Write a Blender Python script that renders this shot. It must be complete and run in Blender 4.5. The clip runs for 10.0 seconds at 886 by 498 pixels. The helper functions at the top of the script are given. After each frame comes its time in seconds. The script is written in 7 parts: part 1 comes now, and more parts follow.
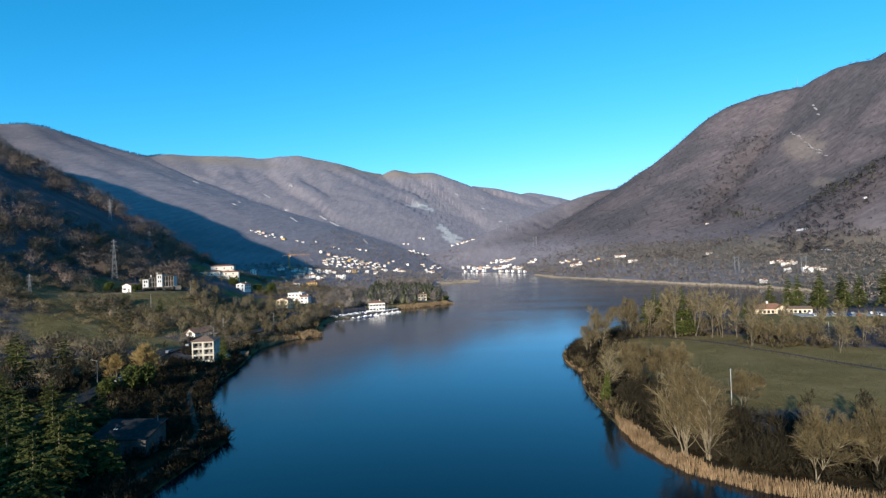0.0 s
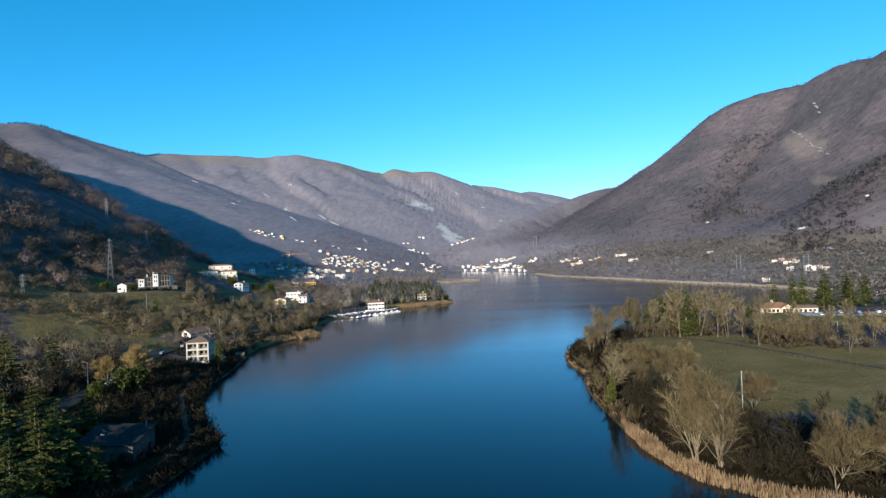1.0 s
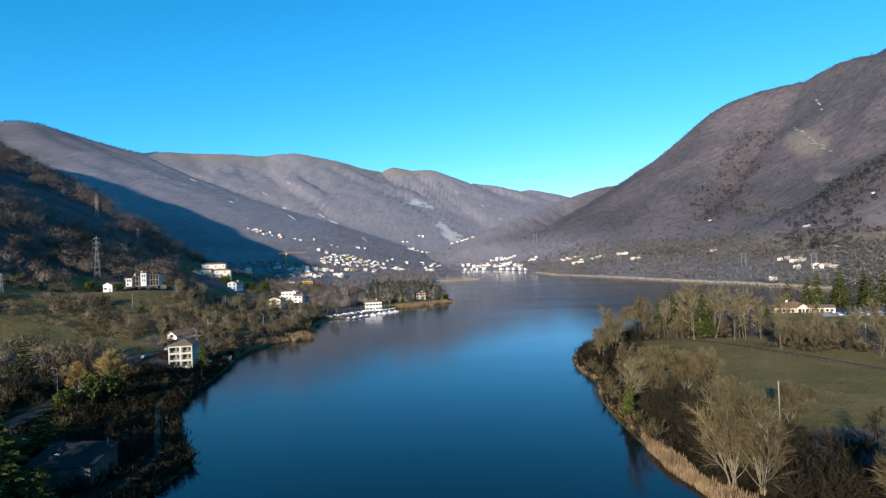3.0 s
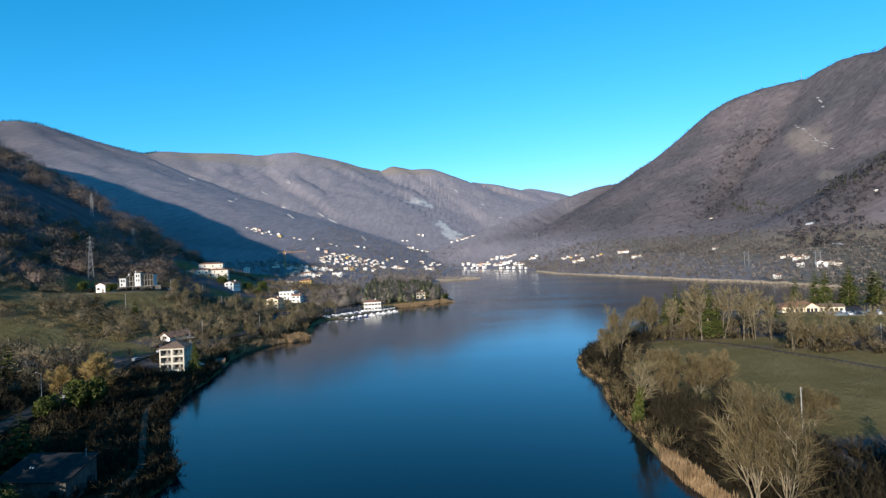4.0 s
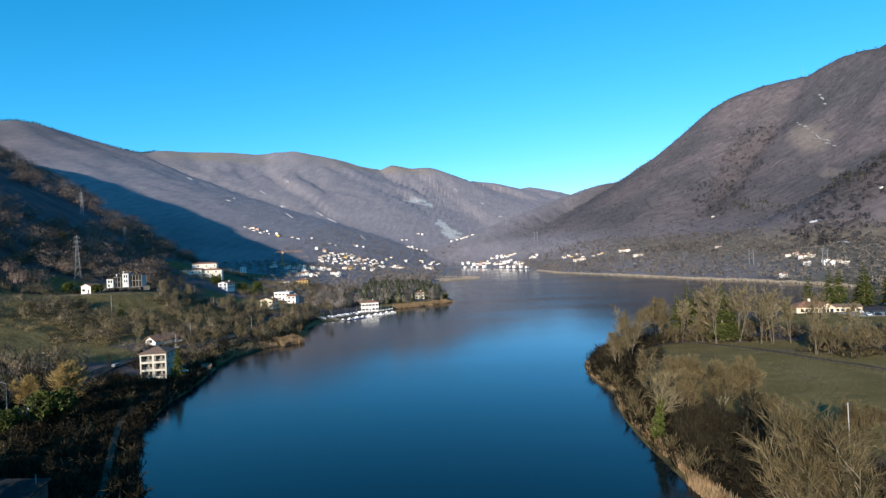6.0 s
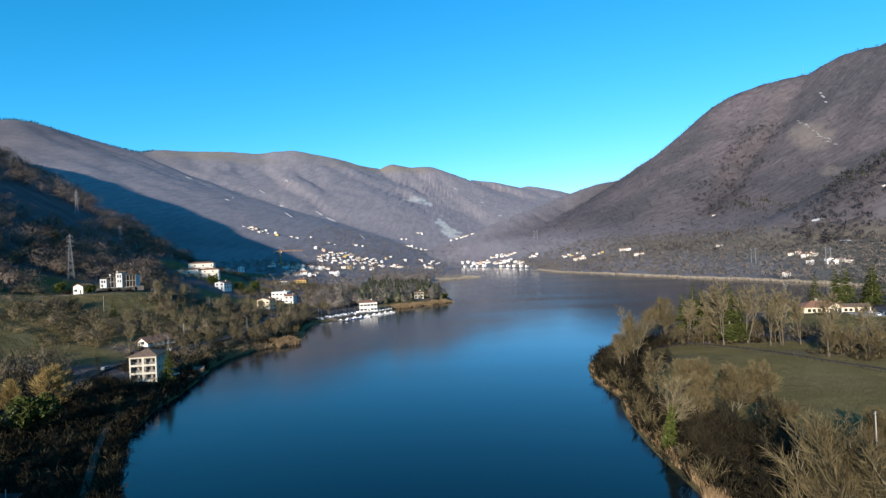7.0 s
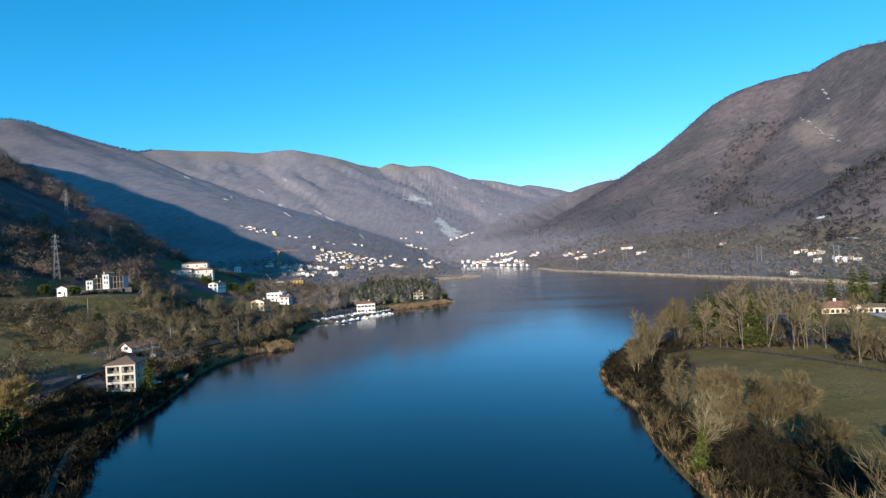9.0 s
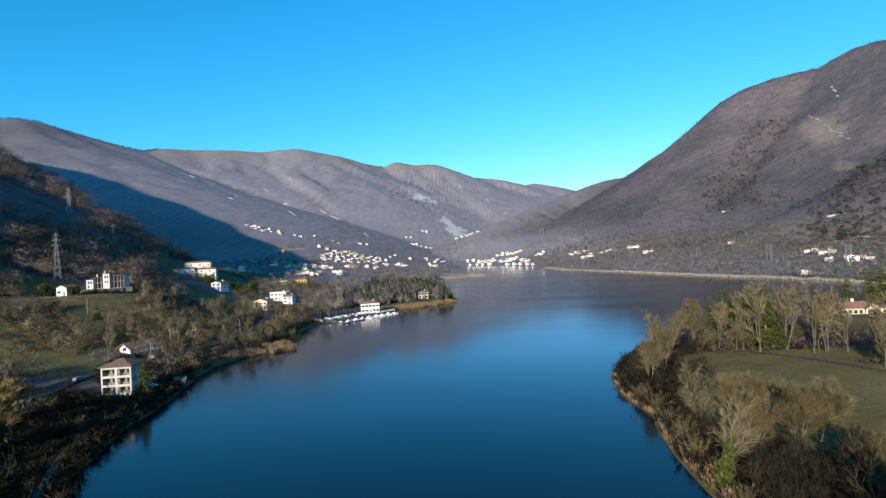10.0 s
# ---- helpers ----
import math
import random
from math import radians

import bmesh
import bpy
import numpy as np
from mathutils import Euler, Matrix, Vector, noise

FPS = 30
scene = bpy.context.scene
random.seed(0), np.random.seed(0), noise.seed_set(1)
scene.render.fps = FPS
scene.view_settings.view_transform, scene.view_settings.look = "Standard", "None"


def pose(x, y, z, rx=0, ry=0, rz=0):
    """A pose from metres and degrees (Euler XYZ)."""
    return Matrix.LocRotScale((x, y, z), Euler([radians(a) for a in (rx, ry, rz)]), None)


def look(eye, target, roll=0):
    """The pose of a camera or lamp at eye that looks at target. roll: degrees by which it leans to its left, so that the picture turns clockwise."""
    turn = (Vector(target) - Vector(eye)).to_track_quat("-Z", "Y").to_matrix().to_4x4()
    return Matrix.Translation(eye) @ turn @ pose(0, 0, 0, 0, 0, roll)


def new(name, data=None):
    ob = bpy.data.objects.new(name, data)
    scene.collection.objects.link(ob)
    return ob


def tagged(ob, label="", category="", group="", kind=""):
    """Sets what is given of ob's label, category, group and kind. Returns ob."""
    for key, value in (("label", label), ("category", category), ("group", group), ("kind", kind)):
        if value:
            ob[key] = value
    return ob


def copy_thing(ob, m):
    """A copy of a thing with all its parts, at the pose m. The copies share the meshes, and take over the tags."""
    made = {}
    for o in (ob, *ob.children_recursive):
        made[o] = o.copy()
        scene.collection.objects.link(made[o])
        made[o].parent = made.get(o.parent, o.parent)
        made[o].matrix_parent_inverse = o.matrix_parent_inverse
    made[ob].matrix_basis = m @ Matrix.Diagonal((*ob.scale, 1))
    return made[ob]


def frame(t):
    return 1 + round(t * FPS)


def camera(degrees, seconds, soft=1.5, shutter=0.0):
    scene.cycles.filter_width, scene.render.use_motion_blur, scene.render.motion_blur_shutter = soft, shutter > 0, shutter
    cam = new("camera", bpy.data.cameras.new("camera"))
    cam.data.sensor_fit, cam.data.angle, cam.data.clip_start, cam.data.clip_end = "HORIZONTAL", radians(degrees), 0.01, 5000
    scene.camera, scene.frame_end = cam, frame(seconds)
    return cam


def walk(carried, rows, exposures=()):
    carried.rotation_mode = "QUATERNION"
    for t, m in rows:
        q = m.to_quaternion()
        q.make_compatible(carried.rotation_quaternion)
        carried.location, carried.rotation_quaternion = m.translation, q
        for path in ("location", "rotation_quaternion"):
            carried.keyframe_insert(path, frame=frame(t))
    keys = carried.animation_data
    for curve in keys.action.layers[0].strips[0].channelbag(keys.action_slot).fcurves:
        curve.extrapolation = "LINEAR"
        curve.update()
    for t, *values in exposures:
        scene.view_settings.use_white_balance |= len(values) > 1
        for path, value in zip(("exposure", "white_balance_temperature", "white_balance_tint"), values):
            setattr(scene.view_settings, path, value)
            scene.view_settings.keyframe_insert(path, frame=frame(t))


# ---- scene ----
cam = camera(77.3, 10.0, soft=1.32)
PATH = [
    (0, (0.326, 0.287, 45.862), (0.314, 2.286, 45.895), -2.0),
    (0.5, (0.329, 2.92, 45.726), (0.317, 4.92, 45.757), -2.1),
    (1, (0.434, 5.661, 45.609), (0.422, 7.661, 45.639), -2.1),
    (1.5, (0.326, 9.142, 45.39), (0.315, 11.142, 45.419), -2.0),
    (2, (0.43, 13.281, 45.278), (0.419, 15.281, 45.305), -2.1),
    (2.5, (0.463, 17.131, 45.108), (0.452, 19.131, 45.135), -2.1),
    (4, (0.406, 28.437, 44.995), (0.395, 30.436, 45.017), -2.3),
    (4.5, (0.471, 31.91, 44.885), (0.46, 33.91, 44.907), -2.3),
    (5, (0.464, 35.496, 44.875), (0.455, 37.496, 44.895), -2.3),
    (5.5, (0.538, 38.771, 44.872), (0.528, 40.77, 44.892), -2.4),
    (7, (0.749, 48.616, 44.816), (0.74, 50.616, 44.832), -2.5),
    (7.5, (0.803, 51.979, 44.827), (0.794, 53.978, 44.843), -2.6),
    (8, (0.673, 55.379, 44.857), (0.665, 57.379, 44.872), -2.6),
    (8.5, (0.623, 58.791, 44.819), (0.616, 60.791, 44.833), -2.6),
    (9, (0.751, 62.654, 44.824), (0.742, 64.654, 44.837), -2.7),
    (9.5, (0.731, 66.155, 44.762), (0.722, 68.155, 44.774), -2.7),
    (10, (0.4, 69.495, 44.795), (0.373, 71.495, 44.805), -2.7),
]
walk(cam, [(t, look(eye, target, roll)) for t, eye, target, roll in PATH], ((0, 0.55), (10, 0.55)))

# ---------------------------------------------------------------- light
SUN_FROM = Vector((-0.407, -0.914, 0.0))
SUN_HEIGHT = radians(15.8)
world = bpy.data.worlds.new("winter_sky")
scene.world = world
world.use_nodes = True
wn, wl = world.node_tree.nodes, world.node_tree.links
sky = wn.new("ShaderNodeTexSky")
sky.sky_type = "NISHITA"
sky.sun_disc = False
sky.sun_elevation = SUN_HEIGHT
sky.sun_rotation = math.atan2(SUN_FROM.x, SUN_FROM.y)
sky.altitude = 350
sky.air_density, sky.dust_density, sky.ozone_density = 1.0, 0.2, 3.0
# a deep, clean winter blue that pales towards the horizon
split = wn.new("ShaderNodeSeparateColor")
joined = wn.new("ShaderNodeCombineColor")
wl.new(sky.outputs[0], split.inputs[0])


def shaped(channel, power, gain):
    rise, scale_up = wn.new("ShaderNodeMath"), wn.new("ShaderNodeMath")
    rise.operation, scale_up.operation = "POWER", "MULTIPLY"
    rise.inputs[1].default_value, scale_up.inputs[1].default_value = power, gain
    wl.new(split.outputs[channel], rise.inputs[0])
    wl.new(rise.outputs[0], scale_up.inputs[0])
    return scale_up.outputs[0]


red, green, blue = shaped(0, 2.1, 0.13), shaped(1, 0.95, 1.06), shaped(2, 1.0, 1.30)
red_limit, red_share = wn.new("ShaderNodeMath"), wn.new("ShaderNodeMath")
red_limit.operation, red_share.operation = "MINIMUM", "MULTIPLY"
red_share.inputs[1].default_value = 0.75
wl.new(green, red_share.inputs[0])
wl.new(red, red_limit.inputs[0])
wl.new(red_share.outputs[0], red_limit.inputs[1])
for source, slot in ((red_limit.outputs[0], 0), (green, 1), (blue, 2)):
    wl.new(source, joined.inputs[slot])
wl.new(joined.outputs[0], wn["Background"].inputs[0])
wn["Background"].inputs[1].default_value = 0.13
sun = new("sun", bpy.data.lights.new("sun", "SUN"))
sun.data.energy, sun.data.angle, sun.data.color = 4.8, radians(0.5), (1.0, 0.89, 0.76)
to_sun = Vector((SUN_FROM.x * math.cos(SUN_HEIGHT), SUN_FROM.y * math.cos(SUN_HEIGHT), math.sin(SUN_HEIGHT)))
sun.matrix_world = look(to_sun * 300 + Vector((0, 0, 400)), (0, 0, 400))

# ---------------------------------------------------------------- relief
# terrain begin
LEFT_SHORE = [(-90, -1500), (-80, -250), (-66, -60), (-60, 40), (-62, 100), (-60, 128), (-58, 145), (-69, 163), (-84, 193),
              (-92, 222), (-93, 240), (-97, 262), (-102, 285), (-103, 305), (-97, 328), (-82, 345), (-84, 372), (-94, 410),
              (-88, 438), (-72, 468), (-52, 508), (-24, 525), (5, 556), (5, 585), (-10, 700), (-22, 900), (-14, 982),
              (44, 1010), (46, 1062), (-5, 1110), (0, 1400), (16, 1760)]
RIGHT_SHORE = [(60, 1690), (126, 1570), (192, 1390), (197, 1260), (212, 1080), (256, 960), (287, 850), (313, 745), (342, 660),
               (358, 590), (362, 535), (335, 470), (270, 425), (200, 408), (147, 392), (104, 345), (80, 312), (64, 283),
               (53, 260), (49, 241), (49, 226), (50, 212), (46, 195), (44, 170), (44, 146), (45, 128), (50, 114), (60, 104),
               (78, 95), (110, 88), (160, 70), (210, 20), (230, -250), (240, -1500)]


def hashed(ix, iy, seed):
    v = np.sin(ix * 127.1 + iy * 311.7 + seed * 74.7) * 43758.5453
    return v - np.floor(v)


def smooth_noise(x, y, seed=0):
    """Value noise from 0 to 1."""
    ix, iy = np.floor(x), np.floor(y)
    fx, fy = x - ix, y - iy
    fx, fy = fx * fx * (3 - 2 * fx), fy * fy * (3 - 2 * fy)
    a, b = hashed(ix, iy, seed), hashed(ix + 1, iy, seed)
    c, d = hashed(ix, iy + 1, seed), hashed(ix + 1, iy + 1, seed)
    return (a + (b - a) * fx) * (1 - fy) + (c + (d - c) * fx) * fy


def fbm(x, y, octaves=4, seed=0):
    total, weight, size = 0.0, 0.5, 1.0
    for k in range(octaves):
        total = total + weight * (smooth_noise(x * size, y * size, seed + k) - 0.5)
        weight, size = weight * 0.5, size * 2.03
    return total


def step(a, b, v):
    u = np.clip((v - a) / (b - a), 0, 1)
    return u * u * (3 - 2 * u)


def nearest_on(line, x, y):
    """Distance to a polyline, the distance along it, and values interpolated along it."""
    best = np.full(np.shape(x), 1e9)
    along, values, run = np.zeros_like(best), np.zeros_like(best), 0.0
    for p, q in zip(line[:-1], line[1:]):
        dx, dy = q[0] - p[0], q[1] - p[1]
        size = math.hypot(dx, dy)
        u = np.clip(((x - p[0]) * dx + (y - p[1]) * dy) / (size * size), 0, 1)
        d = np.hypot(x - p[0] - u * dx, y - p[1] - u * dy)
        near = d < best
        best = np.where(near, d, best)
        along = np.where(near, run + u * size, along)
        if len(p) > 2:
            values = np.where(near, p[2] + u * (q[2] - p[2]), values)
        run += size
    return best, along, values


def shore_distance(x, y):
    """Metres from the lake's edge: positive on land, negative in the water."""
    ring = LEFT_SHORE + RIGHT_SHORE
    d, _, _ = nearest_on(ring + ring[:1], x, y)
    inside = np.zeros(np.shape(x), bool)
    for (ax, ay), (bx, by) in zip(ring, ring[1:] + ring[:1]):
        if ay != by:
            inside ^= ((ay > y) != (by > y)) & (x < (bx - ax) * (y - ay) / (by - ay) + ax)
    return np.where(inside, -d, d)


RIDGE_NORTH = [(-3300, 1300, 850), (-2500, 1900, 700), (-1875, 2382, 687), (-1836, 2426, 700), (-1797, 2472, 698), (-1773, 2580, 689),
               (-1745, 2738, 676), (-1714, 2917, 674), (-1671, 3050, 667), (-1639, 3105, 673), (-1588, 3193, 703), (-1502, 3288, 708),
               (-1299, 3455, 727), (-1175, 3556, 726), (-1073, 3636, 752), (-981, 3707, 769), (-854, 3807, 751), (-719, 3902, 731),
               (-576, 3994, 692), (-456, 4069, 679), (-364, 4113, 713), (-254, 4148, 695), (-108, 4192, 696), (30, 4235, 650),
               (137, 4265, 607), (333, 4302, 582), (563, 4351, 526), (669, 4377, 540), (773, 4402, 497), (921, 4438, 445),
               (1800, 4400, 420), (3500, 4000, 500)]
RIDGE_EAST = [(40, 1960, 12), (140, 2120, 85), (280, 2340, 175), (560, 2714, 284), (620, 2734, 303), (728, 2720, 338), (797, 2720, 355),
              (855, 2711, 358), (927, 2656, 381), (961, 2599, 402), (1010, 2522, 443), (1050, 2464, 480), (1098, 2402, 527), (1138, 2355, 578),
              (1173, 2328, 624), (1255, 2304, 656), (1313, 2282, 670), (1401, 2239, 680), (1441, 2198, 679), (1455, 2169, 684), (1469, 2125, 697),
              (1489, 2049, 707), (1507, 1992, 699), (1532, 1928, 690), (1600, 1840, 745), (1900, 1400, 820), (2200, 500, 800), (2200, -800, 700)]
SPUR_EAST = [(690, 1150, 60), (749, 1150, 88), (778, 1147, 110), (809, 1136, 132), (838, 1127, 150), (900, 1115, 182), (1050, 1100, 250), (1300, 1100, 340)]


def rounded(line, times=2):
    """The crest line with its corners cut."""
    q = np.array(line, float)
    for _ in range(times):
        cut = np.stack([q[:-1] * 0.75 + q[1:] * 0.25, q[:-1] * 0.25 + q[1:] * 0.75], 1).reshape(-1, q.shape[1])
        q = np.concatenate([q[:1], cut, q[-1:]])
    return [tuple(v) for v in q]


def mountain(line, x, y, width, power, seed):
    """A range: the highest of the slopes that fall from each stretch of its crest."""
    body = np.zeros(np.shape(x))
    along, across, steep, run = np.zeros_like(body), np.ones_like(body) * 1e4, np.ones_like(body), 0.0
    for p, q in zip(line[:-1], line[1:]):
        r, part_way, top = nearest_on([p, q], x, y)
        r = np.sqrt(r * r + 1600.0) - 40.0
        u = np.clip(r / (width * (0.35 + 0.65 * np.clip(top / 600, 0, 1))), 0, 1)
        here = top * (1 - u) ** power
        more = here > body
        body, across, steep = np.where(more, here, body), np.where(more, r, across), np.where(more, u, steep)
        along = np.where(more, run + part_way, along)
        run += math.hypot(q[0] - p[0], q[1] - p[1])
    gully = np.abs(fbm(along / 260 + across / 2600, across / 1500, 3, seed)) * 2.4 - 0.35
    rough = fbm(x / 90, y / 90, 3, seed + 9)
    mid = np.clip(steep * 5, 0, 1) * np.clip((1 - steep) * 2.2, 0, 1)
    return body * (1 + mid * (gully * 0.17 + rough * 0.05))


def west_hill(x, y):
    """The wooded hillside along the western shore."""
    s = -95 - x - 0.62 * np.clip(y - 640, 0, 5000) - np.clip((-95 - x - 70) / 60, 0, 1) * (0.45 * np.clip(330 - y, 0, 420) - 0.2 * np.clip(y - 335, 0, 70)) + 26 * fbm(x / 160, y / 160, 3, 5)
    z = np.interp(s, [-60, 0, 15, 40, 92, 138, 170, 206, 265, 480, 900, 1500, 2400, 6000],
                  [0, 0.2, 2.2, 4.2, 8.5, 27, 36, 56, 101, 222, 420, 690, 740, 700])
    z = z * (1 - 0.12 * step(850, 1250, y))
    ridges = np.abs(fbm(y / 170 + s / 900, s / 500, 3, 21)) * 2 - 0.3
    return z + np.clip((s - 180) / 300, 0, 1) * ridges * 34 * np.clip(1 - (s - 1200) / 1200, 0, 1)


def height(x, y):
    x, y = np.asarray(x, float), np.asarray(y, float)
    sd = shore_distance(x, y)
    land = np.clip(sd, 0, None)
    z = 0.9 * (1 - np.exp(-land / 1.6)) + np.clip(land - 3, 0, 60) * 0.055 + np.clip(land - 63, 0, 500) * 0.115 * (1 - 0.9 * step(620, 480, y) * step(20, 60, x))
    z = z + fbm(x / 45, y / 45, 3, 2) * np.clip(land / 30, 0, 1) * 1.4
    west = (x < 60) * step(-30, 10, -x)
    z = np.maximum(z * (1 - 0.75 * west * step(520, 400, y)), (west_hill(x, y) + 0.6) * west * np.clip(land / 3, 0, 1))
    north, east = mountain(RIDGE_NORTH, x, y, 1900, 1.12, 31), mountain(rounded(RIDGE_EAST), x, y, 1350, 2.0, 47) * step(-60, 330, land)
    foot = np.minimum(z, 60)
    z = np.maximum(np.maximum(z, north + 0.25 * foot * np.exp(-north / 120)), east + 0.4 * foot * np.exp(-east / 120))
    z = np.maximum(z, z * 0.4 + mountain(SPUR_EAST, x, y, 560, 1.1, 53))
    # wooded knoll on the western shore, out of view, added to shade the near bank
    z = z + 40 * np.exp(-((x + 165) / 62) ** 2 - ((y + 30) / 55) ** 2) * np.clip(land / 25, 0, 1)
    # level shelf under the terrace of the western villa
    shelf = 1 / (1 + (((x + 224) / 52) ** 2 + ((y - 400) / 44) ** 2) ** 2)
    z = z * (1 - shelf) + 30.2 * shelf
    return np.where(sd < 0, np.clip(sd * 0.3, -7, 0) - 0.05, np.maximum(z, 0.02))
# terrain end


# ---------------------------------------------------------------- materials
def material(name, colours, scale=1.0, rough=0.9, bump=0.0, bump_scale=8.0, metal=0.0, detail=6.0, island=0.0, spec=0.1, patch_scale=0.0):
    """A surface mottled between colours, with a fine relief; scale: patches to the metre."""
    m = bpy.data.materials.new(name)
    m.use_nodes = True
    n, l = m.node_tree.nodes, m.node_tree.links
    bsdf = n["Principled BSDF"]
    bsdf.inputs["Roughness"].default_value, bsdf.inputs["Metallic"].default_value = rough, metal
    bsdf.inputs["Specular IOR Level"].default_value = spec
    where = n.new("ShaderNodeTexCoord")
    noise_node = n.new("ShaderNodeTexNoise")
    noise_node.inputs["Scale"].default_value, noise_node.inputs["Detail"].default_value = scale, detail
    noise_node.inputs["Roughness"].default_value = 0.65
    l.new(where.outputs["Object"], noise_node.inputs["Vector"])
    ramp = n.new("ShaderNodeValToRGB")
    while len(ramp.color_ramp.elements) < len(colours):
        ramp.color_ramp.elements.new(0.5)
    for k, c in enumerate(colours):
        ramp.color_ramp.elements[k].position = 0.32 + 0.36 * k / max(1, len(colours) - 1)
        ramp.color_ramp.elements[k].color = (*c, 1)
    l.new(noise_node.outputs["Fac"], ramp.inputs["Fac"])
    out = ramp.outputs["Color"]
    if island:
        geo = n.new("ShaderNodeNewGeometry")
        info = n.new("ShaderNodeObjectInfo")
        add = n.new("ShaderNodeMath")
        add.operation = "ADD"
        l.new(geo.outputs["Random Per Island"], add.inputs[0])
        l.new(info.outputs["Random"], add.inputs[1])
        spread = n.new("ShaderNodeMapRange")
        spread.inputs[2].default_value = 2.0
        spread.inputs[3].default_value, spread.inputs[4].default_value = 1 - island, 1 + island
        l.new(add.outputs[0], spread.inputs[0])
        hsv = n.new("ShaderNodeHueSaturation")
        l.new(spread.outputs[0], hsv.inputs["Value"])
        l.new(out, hsv.inputs["Color"])
        out = hsv.outputs["Color"]
    if patch_scale:
        wide_noise = n.new("ShaderNodeTexNoise")
        wide_noise.inputs["Scale"].default_value, wide_noise.inputs["Detail"].default_value = patch_scale, 5
        l.new(where.outputs["Object"], wide_noise.inputs["Vector"])
        wide = n.new("ShaderNodeValToRGB")
        wide.color_ramp.elements[0].position, wide.color_ramp.elements[1].position = 0.40, 0.60
        wide.color_ramp.elements[0].color, wide.color_ramp.elements[1].color = (0.74, 0.78, 0.80, 1), (1.08, 1.03, 1.03, 1)
        l.new(wide_noise.outputs["Fac"], wide.inputs["Fac"])
        times = n.new("ShaderNodeMix")
        times.data_type, times.blend_type = "RGBA", "MULTIPLY"
        times.inputs[0].default_value = 1.0
        l.new(out, times.inputs[6])
        l.new(wide.outputs["Color"], times.inputs[7])
        out = times.outputs[2]
    l.new(out, bsdf.inputs["Base Color"])
    if bump:
        fine = n.new("ShaderNodeTexNoise")
        fine.inputs["Scale"].default_value, fine.inputs["Detail"].default_value = bump_scale, 4
        l.new(where.outputs["Object"], fine.inputs["Vector"])
        relief = n.new("ShaderNodeBump")
        relief.inputs["Strength"].default_value, relief.inputs["Distance"].default_value = min(1.0, bump), 1.0 / bump_scale
        l.new(fine.outputs["Fac"], relief.inputs["Height"])
        l.new(relief.outputs["Normal"], bsdf.inputs["Normal"])
    return m


